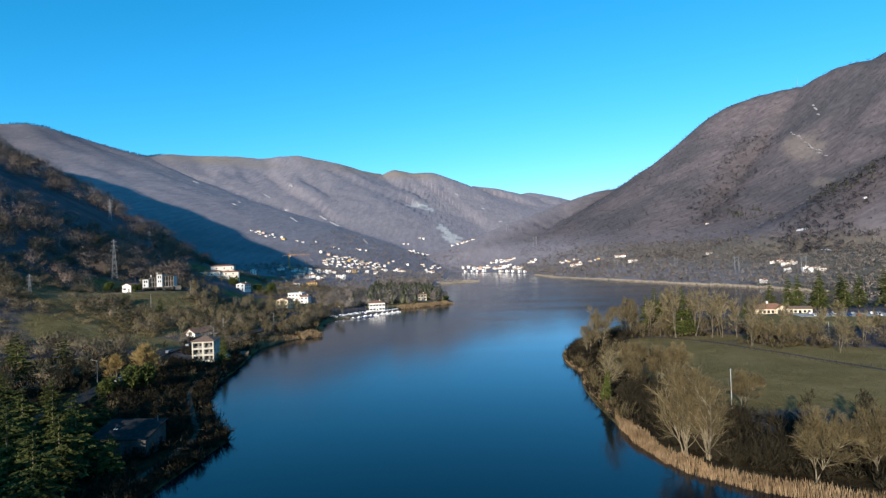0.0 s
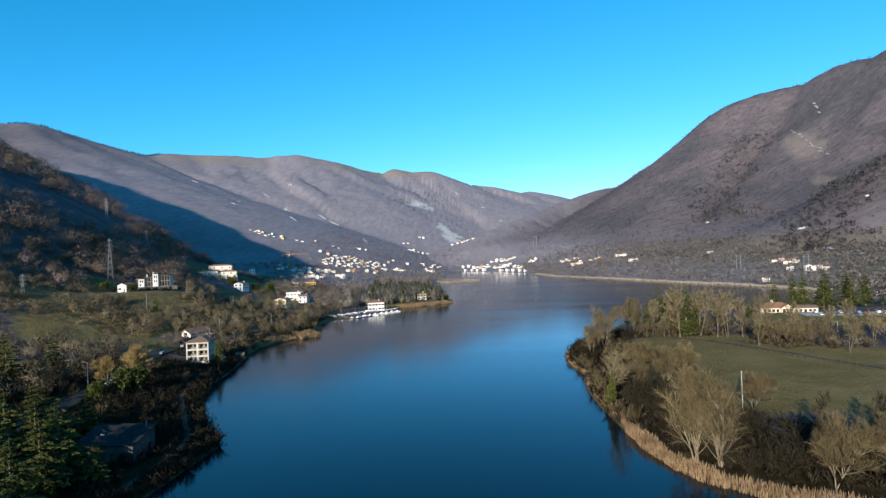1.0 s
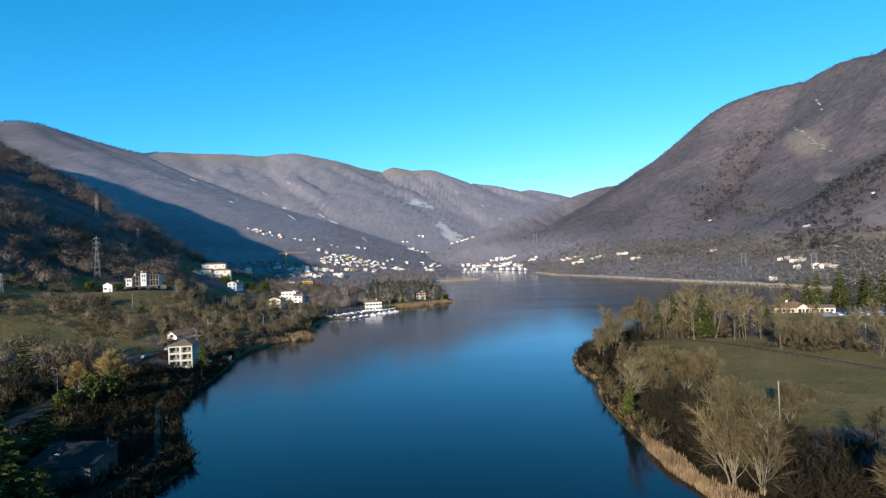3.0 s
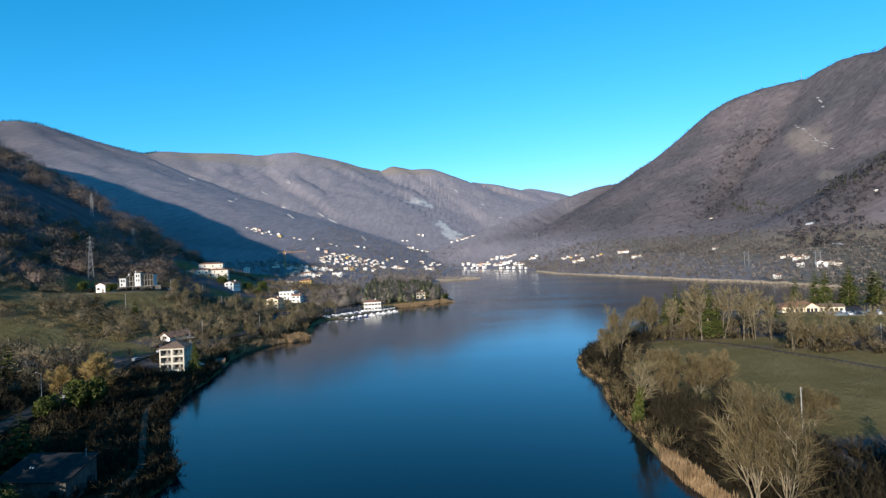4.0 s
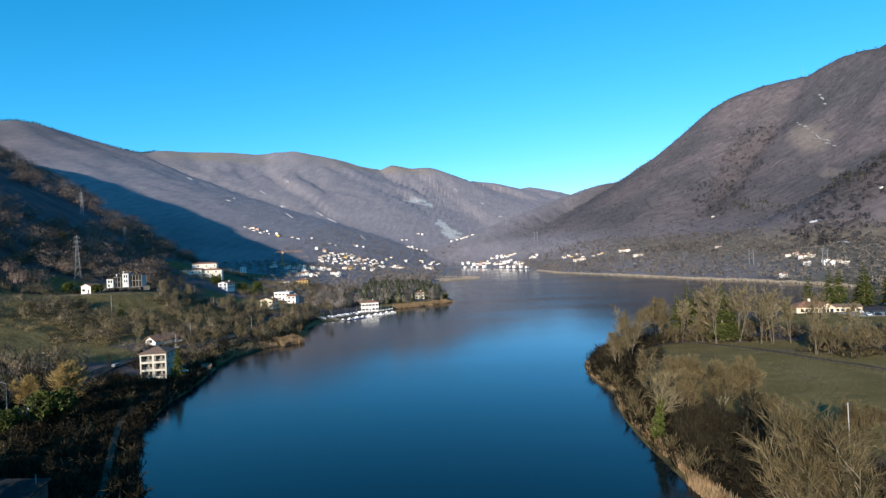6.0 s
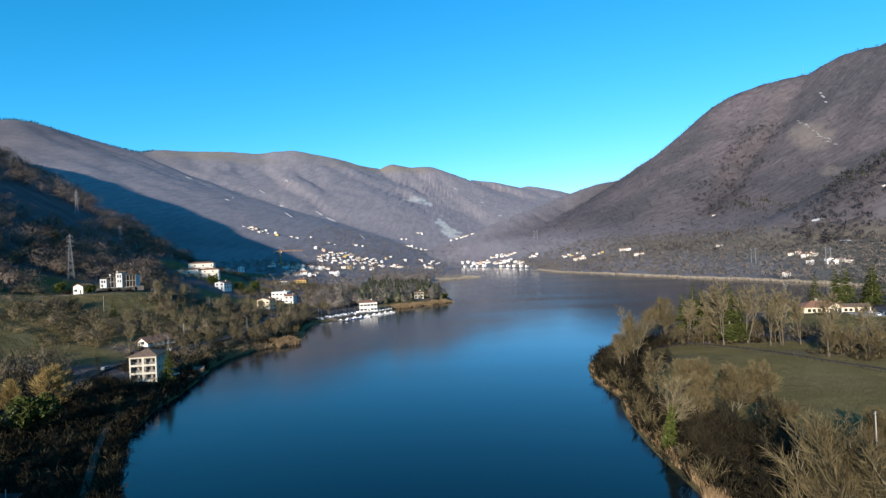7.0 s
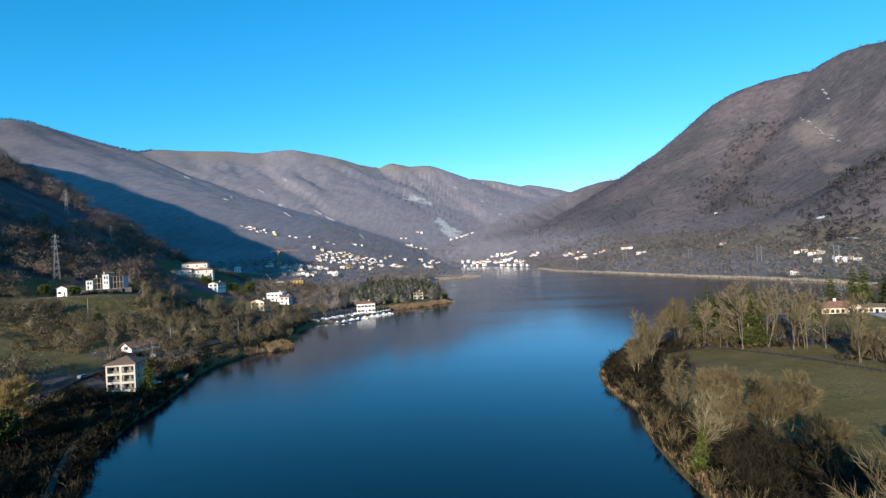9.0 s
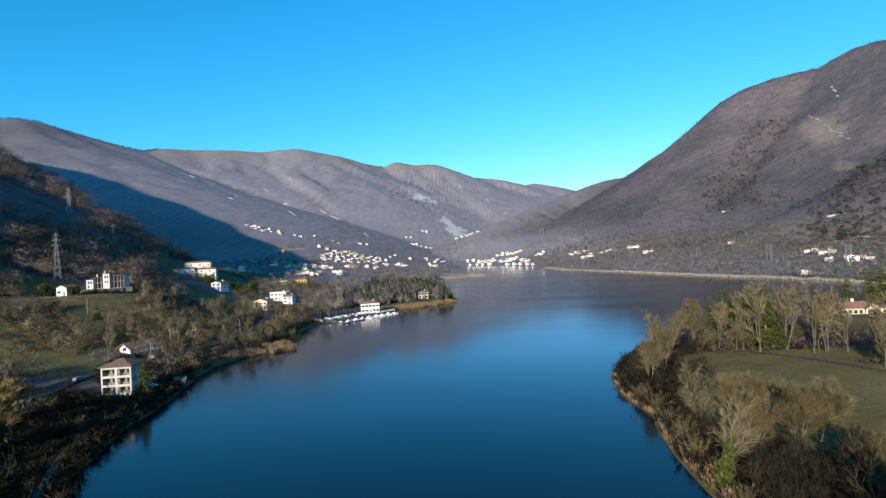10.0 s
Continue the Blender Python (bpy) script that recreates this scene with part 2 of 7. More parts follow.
def ground_material():
    m = bpy.data.materials.new("open_ground")
    m.use_nodes = True
    n, l = m.node_tree.nodes, m.node_tree.links
    bsdf = n["Principled BSDF"]
    bsdf.inputs["Roughness"].default_value = 0.95
    bsdf.inputs["Specular IOR Level"].default_value = 0.03
    where = n.new("ShaderNodeTexCoord")

    def drawn_out(turn, scale):
        """Texture space stretched down a slope."""
        t = n.new("ShaderNodeMapping")
        t.inputs["Rotation"].default_value, t.inputs["Scale"].default_value = (0, 0, radians(turn)), scale
        l.new(where.outputs["Object"], t.inputs["Vector"])
        return t.outputs["Vector"]

    def mottled(scale, detail, colours, space=None):
        t = n.new("ShaderNodeTexNoise")
        t.inputs["Scale"].default_value, t.inputs["Detail"].default_value, t.inputs["Roughness"].default_value = scale, detail, 0.65
        l.new(space or where.outputs["Object"], t.inputs["Vector"])
        r = n.new("ShaderNodeValToRGB")
        while len(r.color_ramp.elements) < len(colours):
            r.color_ramp.elements.new(0.5)
        for k, c in enumerate(colours):
            r.color_ramp.elements[k].position = 0.3 + 0.4 * k / (len(colours) - 1)
            r.color_ramp.elements[k].color = (*c, 1)
        l.new(t.outputs["Fac"], r.inputs["Fac"])
        return r.outputs["Color"]

    def mixed(a, b, mask):
        t = n.new("ShaderNodeAttribute")
        t.attribute_name = mask
        mix = n.new("ShaderNodeMix")
        mix.data_type = "RGBA"
        l.new(t.outputs["Fac"], mix.inputs[0])
        l.new(a, mix.inputs[6])
        l.new(b, mix.inputs[7])
        return mix.outputs[2]

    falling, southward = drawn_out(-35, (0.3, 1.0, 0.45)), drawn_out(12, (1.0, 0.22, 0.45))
    woods = mottled(0.085, 9, [(0.080, 0.069, 0.073), (0.112, 0.098, 0.101), (0.155, 0.136, 0.137)], falling)
    meadow = mottled(0.06, 10, [(0.125, 0.100, 0.040), (0.162, 0.127, 0.053), (0.210, 0.163, 0.076)])
    dry = mottled(0.11, 9, [(0.075, 0.059, 0.027), (0.135, 0.110, 0.050), (0.200, 0.165, 0.078)])
    # near-black floor colour that carries the shade of the wooded banks
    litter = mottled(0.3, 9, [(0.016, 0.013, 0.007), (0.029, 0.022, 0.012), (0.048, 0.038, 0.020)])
    heath = mottled(0.02, 8, [(0.20, 0.165, 0.14), (0.27, 0.22, 0.18), (0.24, 0.205, 0.16)])
    # woods floor paled towards lavender: distance haze put into the base colour
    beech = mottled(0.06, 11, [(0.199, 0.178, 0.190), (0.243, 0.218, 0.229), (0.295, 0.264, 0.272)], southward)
    scree = mottled(0.05, 9, [(0.33, 0.31, 0.29), (0.48, 0.46, 0.43), (0.6, 0.58, 0.55)])
    stands = n.new("ShaderNodeTexNoise")
    stands.inputs["Scale"].default_value, stands.inputs["Detail"].default_value = 0.0045, 5
    l.new(where.outputs["Object"], stands.inputs["Vector"])
    tone = n.new("ShaderNodeValToRGB")
    tone.color_ramp.elements[0].position, tone.color_ramp.elements[1].position = 0.40, 0.60
    tone.color_ramp.elements[0].color, tone.color_ramp.elements[1].color = (0.74, 0.78, 0.80, 1), (1.08, 1.03, 1.03, 1)
    l.new(stands.outputs["Fac"], tone.inputs["Fac"])
    times = n.new("ShaderNodeMix")
    times.data_type, times.blend_type = "RGBA", "MULTIPLY"
    times.inputs[0].default_value = 1.0
    l.new(woods, times.inputs[6])
    l.new(tone.outputs["Color"], times.inputs[7])
    out = mixed(times.outputs[2], meadow, "meadow")
    out = mixed(out, dry, "dry")
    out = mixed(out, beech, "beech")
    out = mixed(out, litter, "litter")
    out = mixed(out, heath, "heath")
    out = mixed(out, scree, "scree")
    l.new(out, bsdf.inputs["Base Color"])
    fine = n.new("ShaderNodeTexNoise")
    fine.inputs["Scale"].default_value, fine.inputs["Detail"].default_value = 0.12, 9
    fine.inputs["Roughness"].default_value = 0.75
    l.new(where.outputs["Object"], fine.inputs["Vector"])
    relief = n.new("ShaderNodeBump")
    relief.inputs["Strength"].default_value, relief.inputs["Distance"].default_value = 0.6, 5.0
    l.new(fine.outputs["Fac"], relief.inputs["Height"])
    l.new(relief.outputs["Normal"], bsdf.inputs["Normal"])
    return m


def water_material():
    m = bpy.data.materials.new("lake_water")
    m.use_nodes = True
    n, l = m.node_tree.nodes, m.node_tree.links
    bsdf = n["Principled BSDF"]
    bsdf.inputs["Base Color"].default_value = (0.0006, 0.0070, 0.0110, 1)
    bsdf.inputs["Roughness"].default_value = 0.07
    bsdf.inputs["IOR"].default_value = 1.33
    bsdf.inputs["Specular IOR Level"].default_value = 0.36
    where = n.new("ShaderNodeTexCoord")
    big = n.new("ShaderNodeTexNoise")
    big.inputs["Scale"].default_value, big.inputs["Detail"].default_value = 0.012, 3
    streak = n.new("ShaderNodeMapping")
    streak.inputs["Scale"].default_value = (0.35, 1.3, 1.0)
    streak.inputs["Rotation"].default_value = (0, 0, 0.3)
    l.new(where.outputs["Object"], streak.inputs["Vector"])
    l.new(streak.outputs["Vector"], big.inputs["Vector"])
    spread = n.new("ShaderNodeMapRange")
    spread.inputs[1].default_value, spread.inputs[2].default_value = 0.35, 0.65
    spread.inputs[3].default_value, spread.inputs[4].default_value = 0.09, 0.15
    l.new(big.outputs["Fac"], spread.inputs[0])
    l.new(spread.outputs[0], bsdf.inputs["Roughness"])
    ripple = n.new("ShaderNodeTexNoise")
    ripple.inputs["Scale"].default_value, ripple.inputs["Detail"].default_value = 0.9, 3
    l.new(where.outputs["Object"], ripple.inputs["Vector"])
    relief = n.new("ShaderNodeBump")
    relief.inputs["Strength"].default_value, relief.inputs["Distance"].default_value = 0.06, 0.25
    l.new(ripple.outputs["Fac"], relief.inputs["Height"])
    l.new(relief.outputs["Normal"], bsdf.inputs["Normal"])
    return m


# ---------------------------------------------------------------- ground and water
def make_grid(name, xs, ys, zs, mat, masks=()):
    nx, ny = len(xs), len(ys)
    gx, gy = np.meshgrid(xs, ys)
    co = np.stack([gx, gy, zs], -1).reshape(-1, 3).astype(np.float32)
    k = np.arange(nx * ny).reshape(ny, nx)
    quads = np.stack([k[:-1, :-1], k[:-1, 1:], k[1:, 1:], k[1:, :-1]], -1).reshape(-1, 4)
    me = mesh_of(name, co, quads)
    for key, v in masks:
        a = me.attributes.new(key, "FLOAT", "POINT")
        a.data.foreach_set("value", v.reshape(-1).astype(np.float32))
    me.polygons.foreach_set("use_smooth", np.ones(len(quads), bool))
    me.materials.append(mat)
    return new(name, me)


def mesh_of(name, co, faces):
    """A mesh from arrays; faces all with the same number of corners."""
    me = bpy.data.meshes.new(name)
    co, faces = np.ascontiguousarray(co, np.float32), np.ascontiguousarray(faces, np.int32)
    nf, k = faces.shape
    me.vertices.add(len(co))
    me.vertices.foreach_set("co", co.reshape(-1))
    me.loops.add(nf * k)
    me.loops.foreach_set("vertex_index", faces.reshape(-1))
    me.polygons.add(nf)
    me.polygons.foreach_set("loop_start", np.arange(0, nf * k, k, dtype=np.int32))
    me.update(calc_edges=True)
    return me


def spaced(low, high, count, dense):
    u = np.linspace(math.asinh(low / dense), math.asinh(high / dense), count)
    return dense * np.sinh(u)


def patch(x, y, cx, cy, rx, ry, turn=0.0, seed=3):
    """A blotch with a ragged edge, 0 to 1."""
    c, s = math.cos(radians(turn)), math.sin(radians(turn))
    u, v = (x - cx) * c + (y - cy) * s, -(x - cx) * s + (y - cy) * c
    r = np.hypot(u / rx, v / ry) + 0.9 * fbm(x / (rx * 0.5), y / (rx * 0.5), 4, seed)
    return step(1.05, 0.8, r)


gx_line = spaced(-5200, 4800, 430, 180)
gy_line = 260 + spaced(-3300, 4640, 430, 205)
GX, GY = np.meshgrid(gx_line, gy_line)
GZ = height(GX, GY)
SD = shore_distance(GX, GY)
meadow_mask = np.zeros_like(GX)
for cx, cy, rx, ry, turn in ((112, 197, 80, 52, -42), (96, 166, 26, 26, 0), (105, 265, 40, 14, -15), (215, 300, 70, 34, -20), (-178, 288, 62, 20, -12), (-168, 224, 34, 22, 20), (-250, 420, 40, 22, 0),
                             (-190, 420, 40, 14, 20), (-170, 520, 60, 30, 0), (-230, 600, 60, 36, 0), (-40, 540, 34, 10, 35),
                             (-330, 800, 120, 80, 0), (-200, 372, 22, 10, 30)):
    meadow_mask = np.maximum(meadow_mask, patch(GX, GY, cx, cy, rx, ry, turn))
slope_mask = patch(GX, GY, -190, 355, 90, 75, 0, 9)
dry_mask = np.clip(0.9 * slope_mask * step(-0.55, -0.2, fbm(GX / 30, GY / 30, 3, 18)) + step(14, 3, SD) * 0.9 + 0.7 * step(0.03, 0.25, fbm(GX / 40, GY / 40, 3, 8)) * step(120, 20, SD), 0, 1)
dry_mask = np.maximum(dry_mask, 0.75 * step(210, 270, GX) * step(470, 540, GY) * step(80, 40, GZ))
heath_mask = step(600, 660, GZ) * (GY > 2900) * step(0.28, -0.1, fbm(GX / 300, GY / 300, 3, 12)) * step(-1650, -1350, GX)
# far slopes and valley floor that take the haze-paled ground colour
haze_mask = (0.4 + 0.6 * step(-1750, -1150, GX + 300 * fbm(GX / 400, GY / 400, 3, 19))) * step(850, 1600, GY + 500 * fbm(GX / 300, GY / 300, 3, 14)) * step(330, -200, GX - 40 - 0.69 * (GY - 1960)) * (GY > 700) * step(30, 75, GZ)
heath_mask = np.maximum(heath_mask, 0.45 * patch(GX, GY, 1165, 1790, 130, 45, 77, 5))
heath_mask = np.maximum(heath_mask, 0.4 * patch(GX, GY, 1037, 1531, 40, 16, 80, 5))
haze_mask = np.maximum(haze_mask, 0.85 * step(480, 800, GY) * step(140, 60, GZ) * (1 - 0.7 * step(330, 560, GX))) * (1 - meadow_mask)
# shade under the bank thickets put into ground colour; darker floor below dark stands
floor_shade_mask = step(-172, -150, GX) * (GX < -40) * step(20, 60, GY) * step(262, 235, GY) * step(1.0, 3.0, SD)
floor_shade_mask = np.maximum(floor_shade_mask, (GX > 40) * (GX < 140) * step(34, 22, SD + 8 * fbm(GX / 14, GY / 14, 2, 33)) * step(1.5, 4, SD) * step(300, 270, GY))
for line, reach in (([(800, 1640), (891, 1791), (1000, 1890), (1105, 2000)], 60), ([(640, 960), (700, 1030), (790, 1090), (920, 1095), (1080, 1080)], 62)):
    floor_shade_mask = np.maximum(floor_shade_mask, 0.2 * step(1.1, 0.6, nearest_on(line, GX, GY)[0] / reach + fbm(GX / 50, GY / 50, 3, 37)))
floor_shade_mask = floor_shade_mask * (1 - meadow_mask)
scree_mask = np.zeros_like(GX)
for cx, cy, rx, ry, turn in ((27, 2546, 300, 20, -77), (10, 2640, 120, 22, -53), (40, 2480, 120, 30, -60), (-129, 3180, 90, 70, 20)):
    scree_mask = np.maximum(scree_mask, patch(GX, GY, cx, cy, rx, ry, turn, 6))
ground = tagged(make_grid("ground", gx_line, gy_line, GZ, ground_material(), (("meadow", meadow_mask), ("dry", dry_mask), ("beech", haze_mask), ("heath", heath_mask), ("litter", floor_shade_mask), ("scree", scree_mask))),
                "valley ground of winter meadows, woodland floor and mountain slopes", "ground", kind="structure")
wx, wy = np.linspace(-420, 520, 30), np.linspace(-1500, 1900, 80)
lake = tagged(make_grid("water", wx, wy, np.zeros((80, 30)), water_material()), "calm deep blue lake reflecting the slopes", "lake", kind="structure")


def ground_at(x, y):
    """Height of the ground mesh at points."""
    x, y = np.asarray(x, float), np.asarray(y, float)
    i = np.clip(np.searchsorted(gx_line, x) - 1, 0, len(gx_line) - 2)
    j = np.clip(np.searchsorted(gy_line, y) - 1, 0, len(gy_line) - 2)
    u = np.clip((x - gx_line[i]) / (gx_line[i + 1] - gx_line[i]), 0, 1)
    v = np.clip((y - gy_line[j]) / (gy_line[j + 1] - gy_line[j]), 0, 1)
    return (GZ[j, i] * (1 - u) + GZ[j, i + 1] * u) * (1 - v) + (GZ[j + 1, i] * (1 - u) + GZ[j + 1, i + 1] * u) * v


# ---------------------------------------------------------------- plants
BARK = material("pale_bark", [(0.104, 0.083, 0.055), (0.198, 0.165, 0.109), (0.322, 0.275, 0.189)], 0.6, 0.9, 0.5, 6)
GREY_BARK = material("grey_bark", [(0.078, 0.064, 0.044), (0.135, 0.113, 0.076), (0.208, 0.176, 0.122)], 0.6, 0.9, 0.5, 6)
TWIG = material("bare_twigs", [(0.069, 0.053, 0.027), (0.116, 0.092, 0.047), (0.182, 0.145, 0.076)], 0.25, 0.9, island=0.3)
PALE_TWIG = material("pale_twigs", [(0.104, 0.084, 0.046), (0.166, 0.136, 0.076), (0.234, 0.194, 0.109)], 0.25, 0.9, island=0.3)
# dark scrub colour, lowered further to hold the shade of the banks
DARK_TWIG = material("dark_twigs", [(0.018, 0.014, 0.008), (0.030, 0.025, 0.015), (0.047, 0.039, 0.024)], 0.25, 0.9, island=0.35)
GOLD_TWIG = material("golden_twigs", [(0.166, 0.110, 0.038), (0.260, 0.180, 0.067), (0.354, 0.255, 0.105)], 0.4, 0.9, island=0.3)
NEEDLE = material("dark_needles", [(0.026, 0.036, 0.010), (0.055, 0.064, 0.018), (0.095, 0.098, 0.027)], 0.5, 0.75, island=0.4)
LEAF = material("evergreen_leaves", [(0.034, 0.044, 0.010), (0.062, 0.074, 0.018), (0.100, 0.110, 0.030)], 0.6, 0.6, island=0.4)
REED = material("dry_reeds", [(0.140, 0.092, 0.049), (0.224, 0.152, 0.084), (0.312, 0.222, 0.129)], 0.35, 0.9, island=0.3)
PALE_REED = material("bleached_reeds", [(0.19, 0.16, 0.12), (0.26, 0.22, 0.17), (0.33, 0.285, 0.225)], 0.1, 0.9, island=0.2)
WOODS = material("winter_woods", [(0.086, 0.075, 0.077), (0.114, 0.100, 0.102), (0.148, 0.130, 0.129)], 0.03, 0.95, island=0.12, detail=8, patch_scale=0.0045)
# crowns of the far range, paled in colour for the haze
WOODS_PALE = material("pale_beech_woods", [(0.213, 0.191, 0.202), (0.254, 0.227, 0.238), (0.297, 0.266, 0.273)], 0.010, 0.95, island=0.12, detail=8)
WOODS_BROWN = material("brown_winter_woods", [(0.170, 0.125, 0.096), (0.252, 0.190, 0.147), (0.342, 0.261, 0.203)], 0.05, 0.95, island=0.15, detail=8, patch_scale=0.012)
# valley crowns, lightened in colour for the haze over the valley
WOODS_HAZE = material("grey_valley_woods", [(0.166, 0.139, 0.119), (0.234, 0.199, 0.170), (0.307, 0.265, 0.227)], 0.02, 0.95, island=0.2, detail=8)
WOODS_DARK = material("dark_ravine_woods", [(0.077, 0.068, 0.071), (0.106, 0.094, 0.096), (0.142, 0.126, 0.125)], 0.02, 0.95, island=0.2, detail=8)
SCRUB = material("olive_winter_scrub", [(0.110, 0.088, 0.042), (0.176, 0.141, 0.071), (0.248, 0.198, 0.105)], 0.06, 0.95, island=0.15, detail=8, patch_scale=0.03)
NEEDLE_GREY = material("grey_green_needles", [(0.078, 0.084, 0.049), (0.123, 0.127, 0.076), (0.182, 0.181, 0.116)], 0.1, 0.8, island=0.35)
WOODS_GREY = material("leafless_woods", [(0.107, 0.085, 0.053), (0.163, 0.131, 0.084), (0.229, 0.186, 0.122)], 0.06, 0.95, island=0.22, detail=8)


def child(name, me, mat, parent, label=""):
    if mat and not me.materials:
        me.materials.append(mat)
    ob = new(name, me)
    ob.parent = parent
    return tagged(ob, label)


def frame_of(d):
    a = np.array([0.0, 0.0, 1.0]) if abs(d[2]) < 0.9 else np.array([1.0, 0.0, 0.0])
    u = np.cross(d, a)
    u /= np.linalg.norm(u)
    return u, np.cross(d, u)


class Soup:
    """Triangles gathered for one mesh."""

    def __init__(self):
        self.co, self.tri, self.n = [], [], 0

    def graft(self, first):
        """Joins what was added from vertex first on to the nearest earlier vertex."""
        co = np.concatenate(self.co)
        k = int(np.argmin(np.linalg.norm(co[:first] - co[first], axis=1)))
        self.tri.append(np.array([(k, first, first + 1)]))

    def add(self, co, tri):
        self.co.append(np.asarray(co, float))
        self.tri.append(np.asarray(tri, int) + self.n)
        self.n += len(co)

    def tube(self, points, radii, sides):
        rings = []
        for k, (p, r) in enumerate(zip(points, radii)):
            d = points[min(k + 1, len(points) - 1)] - points[max(k - 1, 0)]
            u, v = frame_of(d / (np.linalg.norm(d) + 1e-9))
            a = np.arange(sides) * 2 * math.pi / sides
            rings.append(p + r * (np.cos(a)[:, None] * u + np.sin(a)[:, None] * v))
        co = np.concatenate(rings[:-1] + [points[-1][None]])
        tri = []
        for k in range(len(rings) - 2):
            for i in range(sides):
                a, b = k * sides + i, k * sides + (i + 1) % sides
                tri += [(a, b, b + sides), (a, b + sides, a + sides)]
        k = (len(rings) - 2) * sides
        tri += [(k + i, k + (i + 1) % sides, len(co) - 1) for i in range(sides)]
        self.add(co, tri)

    def mesh(self, name, smooth=False):
        me = mesh_of(name, np.concatenate(self.co), np.concatenate(self.tri))
        if smooth:
            me.polygons.foreach_set("use_smooth", np.ones(len(me.polygons), bool))
        return me

    def arrays(self):
        return np.concatenate(self.co), np.concatenate(self.tri)


def unit(v):
    return v / (np.linalg.norm(v) + 1e-9)


def branch(rng, start, way, length, pieces, wobble, lift):
    pts, d = [start], unit(way)
    for _ in range(pieces):
        d = unit(d + rng.normal(0, wobble, 3) + np.array([0, 0, lift]))
        pts.append(pts[-1] + d * length / pieces)
    return pts


def fork(rng, way, angle):
    u, v = frame_of(unit(way))
    a = rng.uniform(0, 2 * math.pi)
    return unit(unit(way) * math.cos(angle) + (u * math.cos(a) + v * math.sin(a)) * math.sin(angle))


def bare_tree_meshes(seed, tall, limbs, boughs, twigs, spread=0.75, lean=(0, 0), stems=1, twig_width=0.035, ivy=False):
    """Trunk and crown of a leafless tree; the crown is boughs and twigs."""
    rng = np.random.default_rng(seed)
    trunk, boughwork, crown, leaves = Soup(), Soup(), Soup(), Soup()
    for s in range(stems):
        first = unit(np.array([lean[0] + rng.normal(0, 0.10 + 0.12 * (stems > 1)), lean[1] + rng.normal(0, 0.10 + 0.12 * (stems > 1)), 1.0]))
        main = branch(rng, np.array([rng.normal(0, 0.3) * (stems > 1), rng.normal(0, 0.3) * (stems > 1), -0.4]), first, tall * 0.86, 7, 0.07, 0.06)
        r0 = tall * 0.0102
        begun = trunk.n
        trunk.tube(main, [r0 * (1 - 0.125 * k) for k in range(8)], 6)
        if s:
            trunk.graft(begun)
        if ivy:
            for _ in range(1500):
                k = rng.uniform(0, 5.0)
                p = main[int(k)] + (main[int(k) + 1] - main[int(k)]) * (k % 1) + unit(rng.normal(0, 1, 3)) * rng.uniform(0.4, 1.9) * (1 - 0.13 * k)
                a, b = rng.normal(0, 0.3, 3), rng.normal(0, 0.3, 3)
                leaves.add([p - a, p + a, p + b], [(0, 1, 2)])
        for i in range(limbs):
            k = rng.uniform(0.5 if stems > 3 else 1.3, 6.6)
            p = main[int(k)] + (main[int(k) + 1] - main[int(k)]) * (k % 1)
            way = fork(rng, main[int(k) + 1] - main[int(k)], rng.uniform(0.45, 1.0) * spread)
            size = tall * (0.58 - 0.052 * k) * rng.uniform(0.75, 1.2)
            limb = branch(rng, p, way, size, 5, 0.12, 0.17)
            begun = trunk.n
            trunk.tube(limb, [r0 * 0.46 * (1 - 0.18 * j) for j in range(6)], 5)
            trunk.graft(begun)
            for _ in range(boughs):
                k2 = rng.uniform(0.8, 4.9)
                q = limb[int(k2)] + (limb[int(k2) + 1] - limb[int(k2)]) * (k2 % 1)
                w2 = fork(rng, limb[int(k2) + 1] - limb[int(k2)], rng.uniform(0.35, 0.95))
                size2 = size * (0.55 - 0.06 * k2) * rng.uniform(0.7, 1.2)
                bough = branch(rng, q, w2, size2, 3, 0.14, 0.13)
                boughwork.tube(bough, [r0 * 0.17 * (1 - 0.25 * j) for j in range(4)], 3)
                for _ in range(twigs):
                    k3 = rng.uniform(0.2, 2.95)
                    o = bough[int(k3)] + (bough[int(k3) + 1] - bough[int(k3)]) * (k3 % 1)
                    w3 = fork(rng, bough[int(k3) + 1] - bough[int(k3)], rng.uniform(0.25, 0.8))
                    size3 = size2 * rng.uniform(0.4, 0.9) + 0.3
                    side = unit(np.cross(w3, rng.normal(0, 1, 3))) * twig_width
                    mid = o + w3 * size3 * 0.55
                    crown.add([o - side, o + side, mid - side * 0.7, mid + side * 0.7, o + unit(w3 + rng.normal(0, 0.16, 3) + [0, 0, 0.12]) * size3], [(0, 1, 3), (0, 3, 2), (2, 3, 4)])
    return trunk, boughwork, crown, leaves


def make_tree(name, seed, label, category="tree", twig=TWIG, group="", bark=None, **kw):
    trunk, boughwork, crown, leaves = bare_tree_meshes(seed, **kw)
    tree = tagged(new(name), label, category, group)
    child("trunk", trunk.mesh("trunk", True), bark or BARK, tree)
    child("boughwork", boughwork.mesh("boughwork"), bark or BARK, tree, "pale spreading boughs")
    child("crown", crown.mesh("crown"), twig, tree)
    if leaves.n:
        child("ivy", leaves.mesh("ivy"), LEAF, tree, "green ivy climbing the trunk")
    return tree


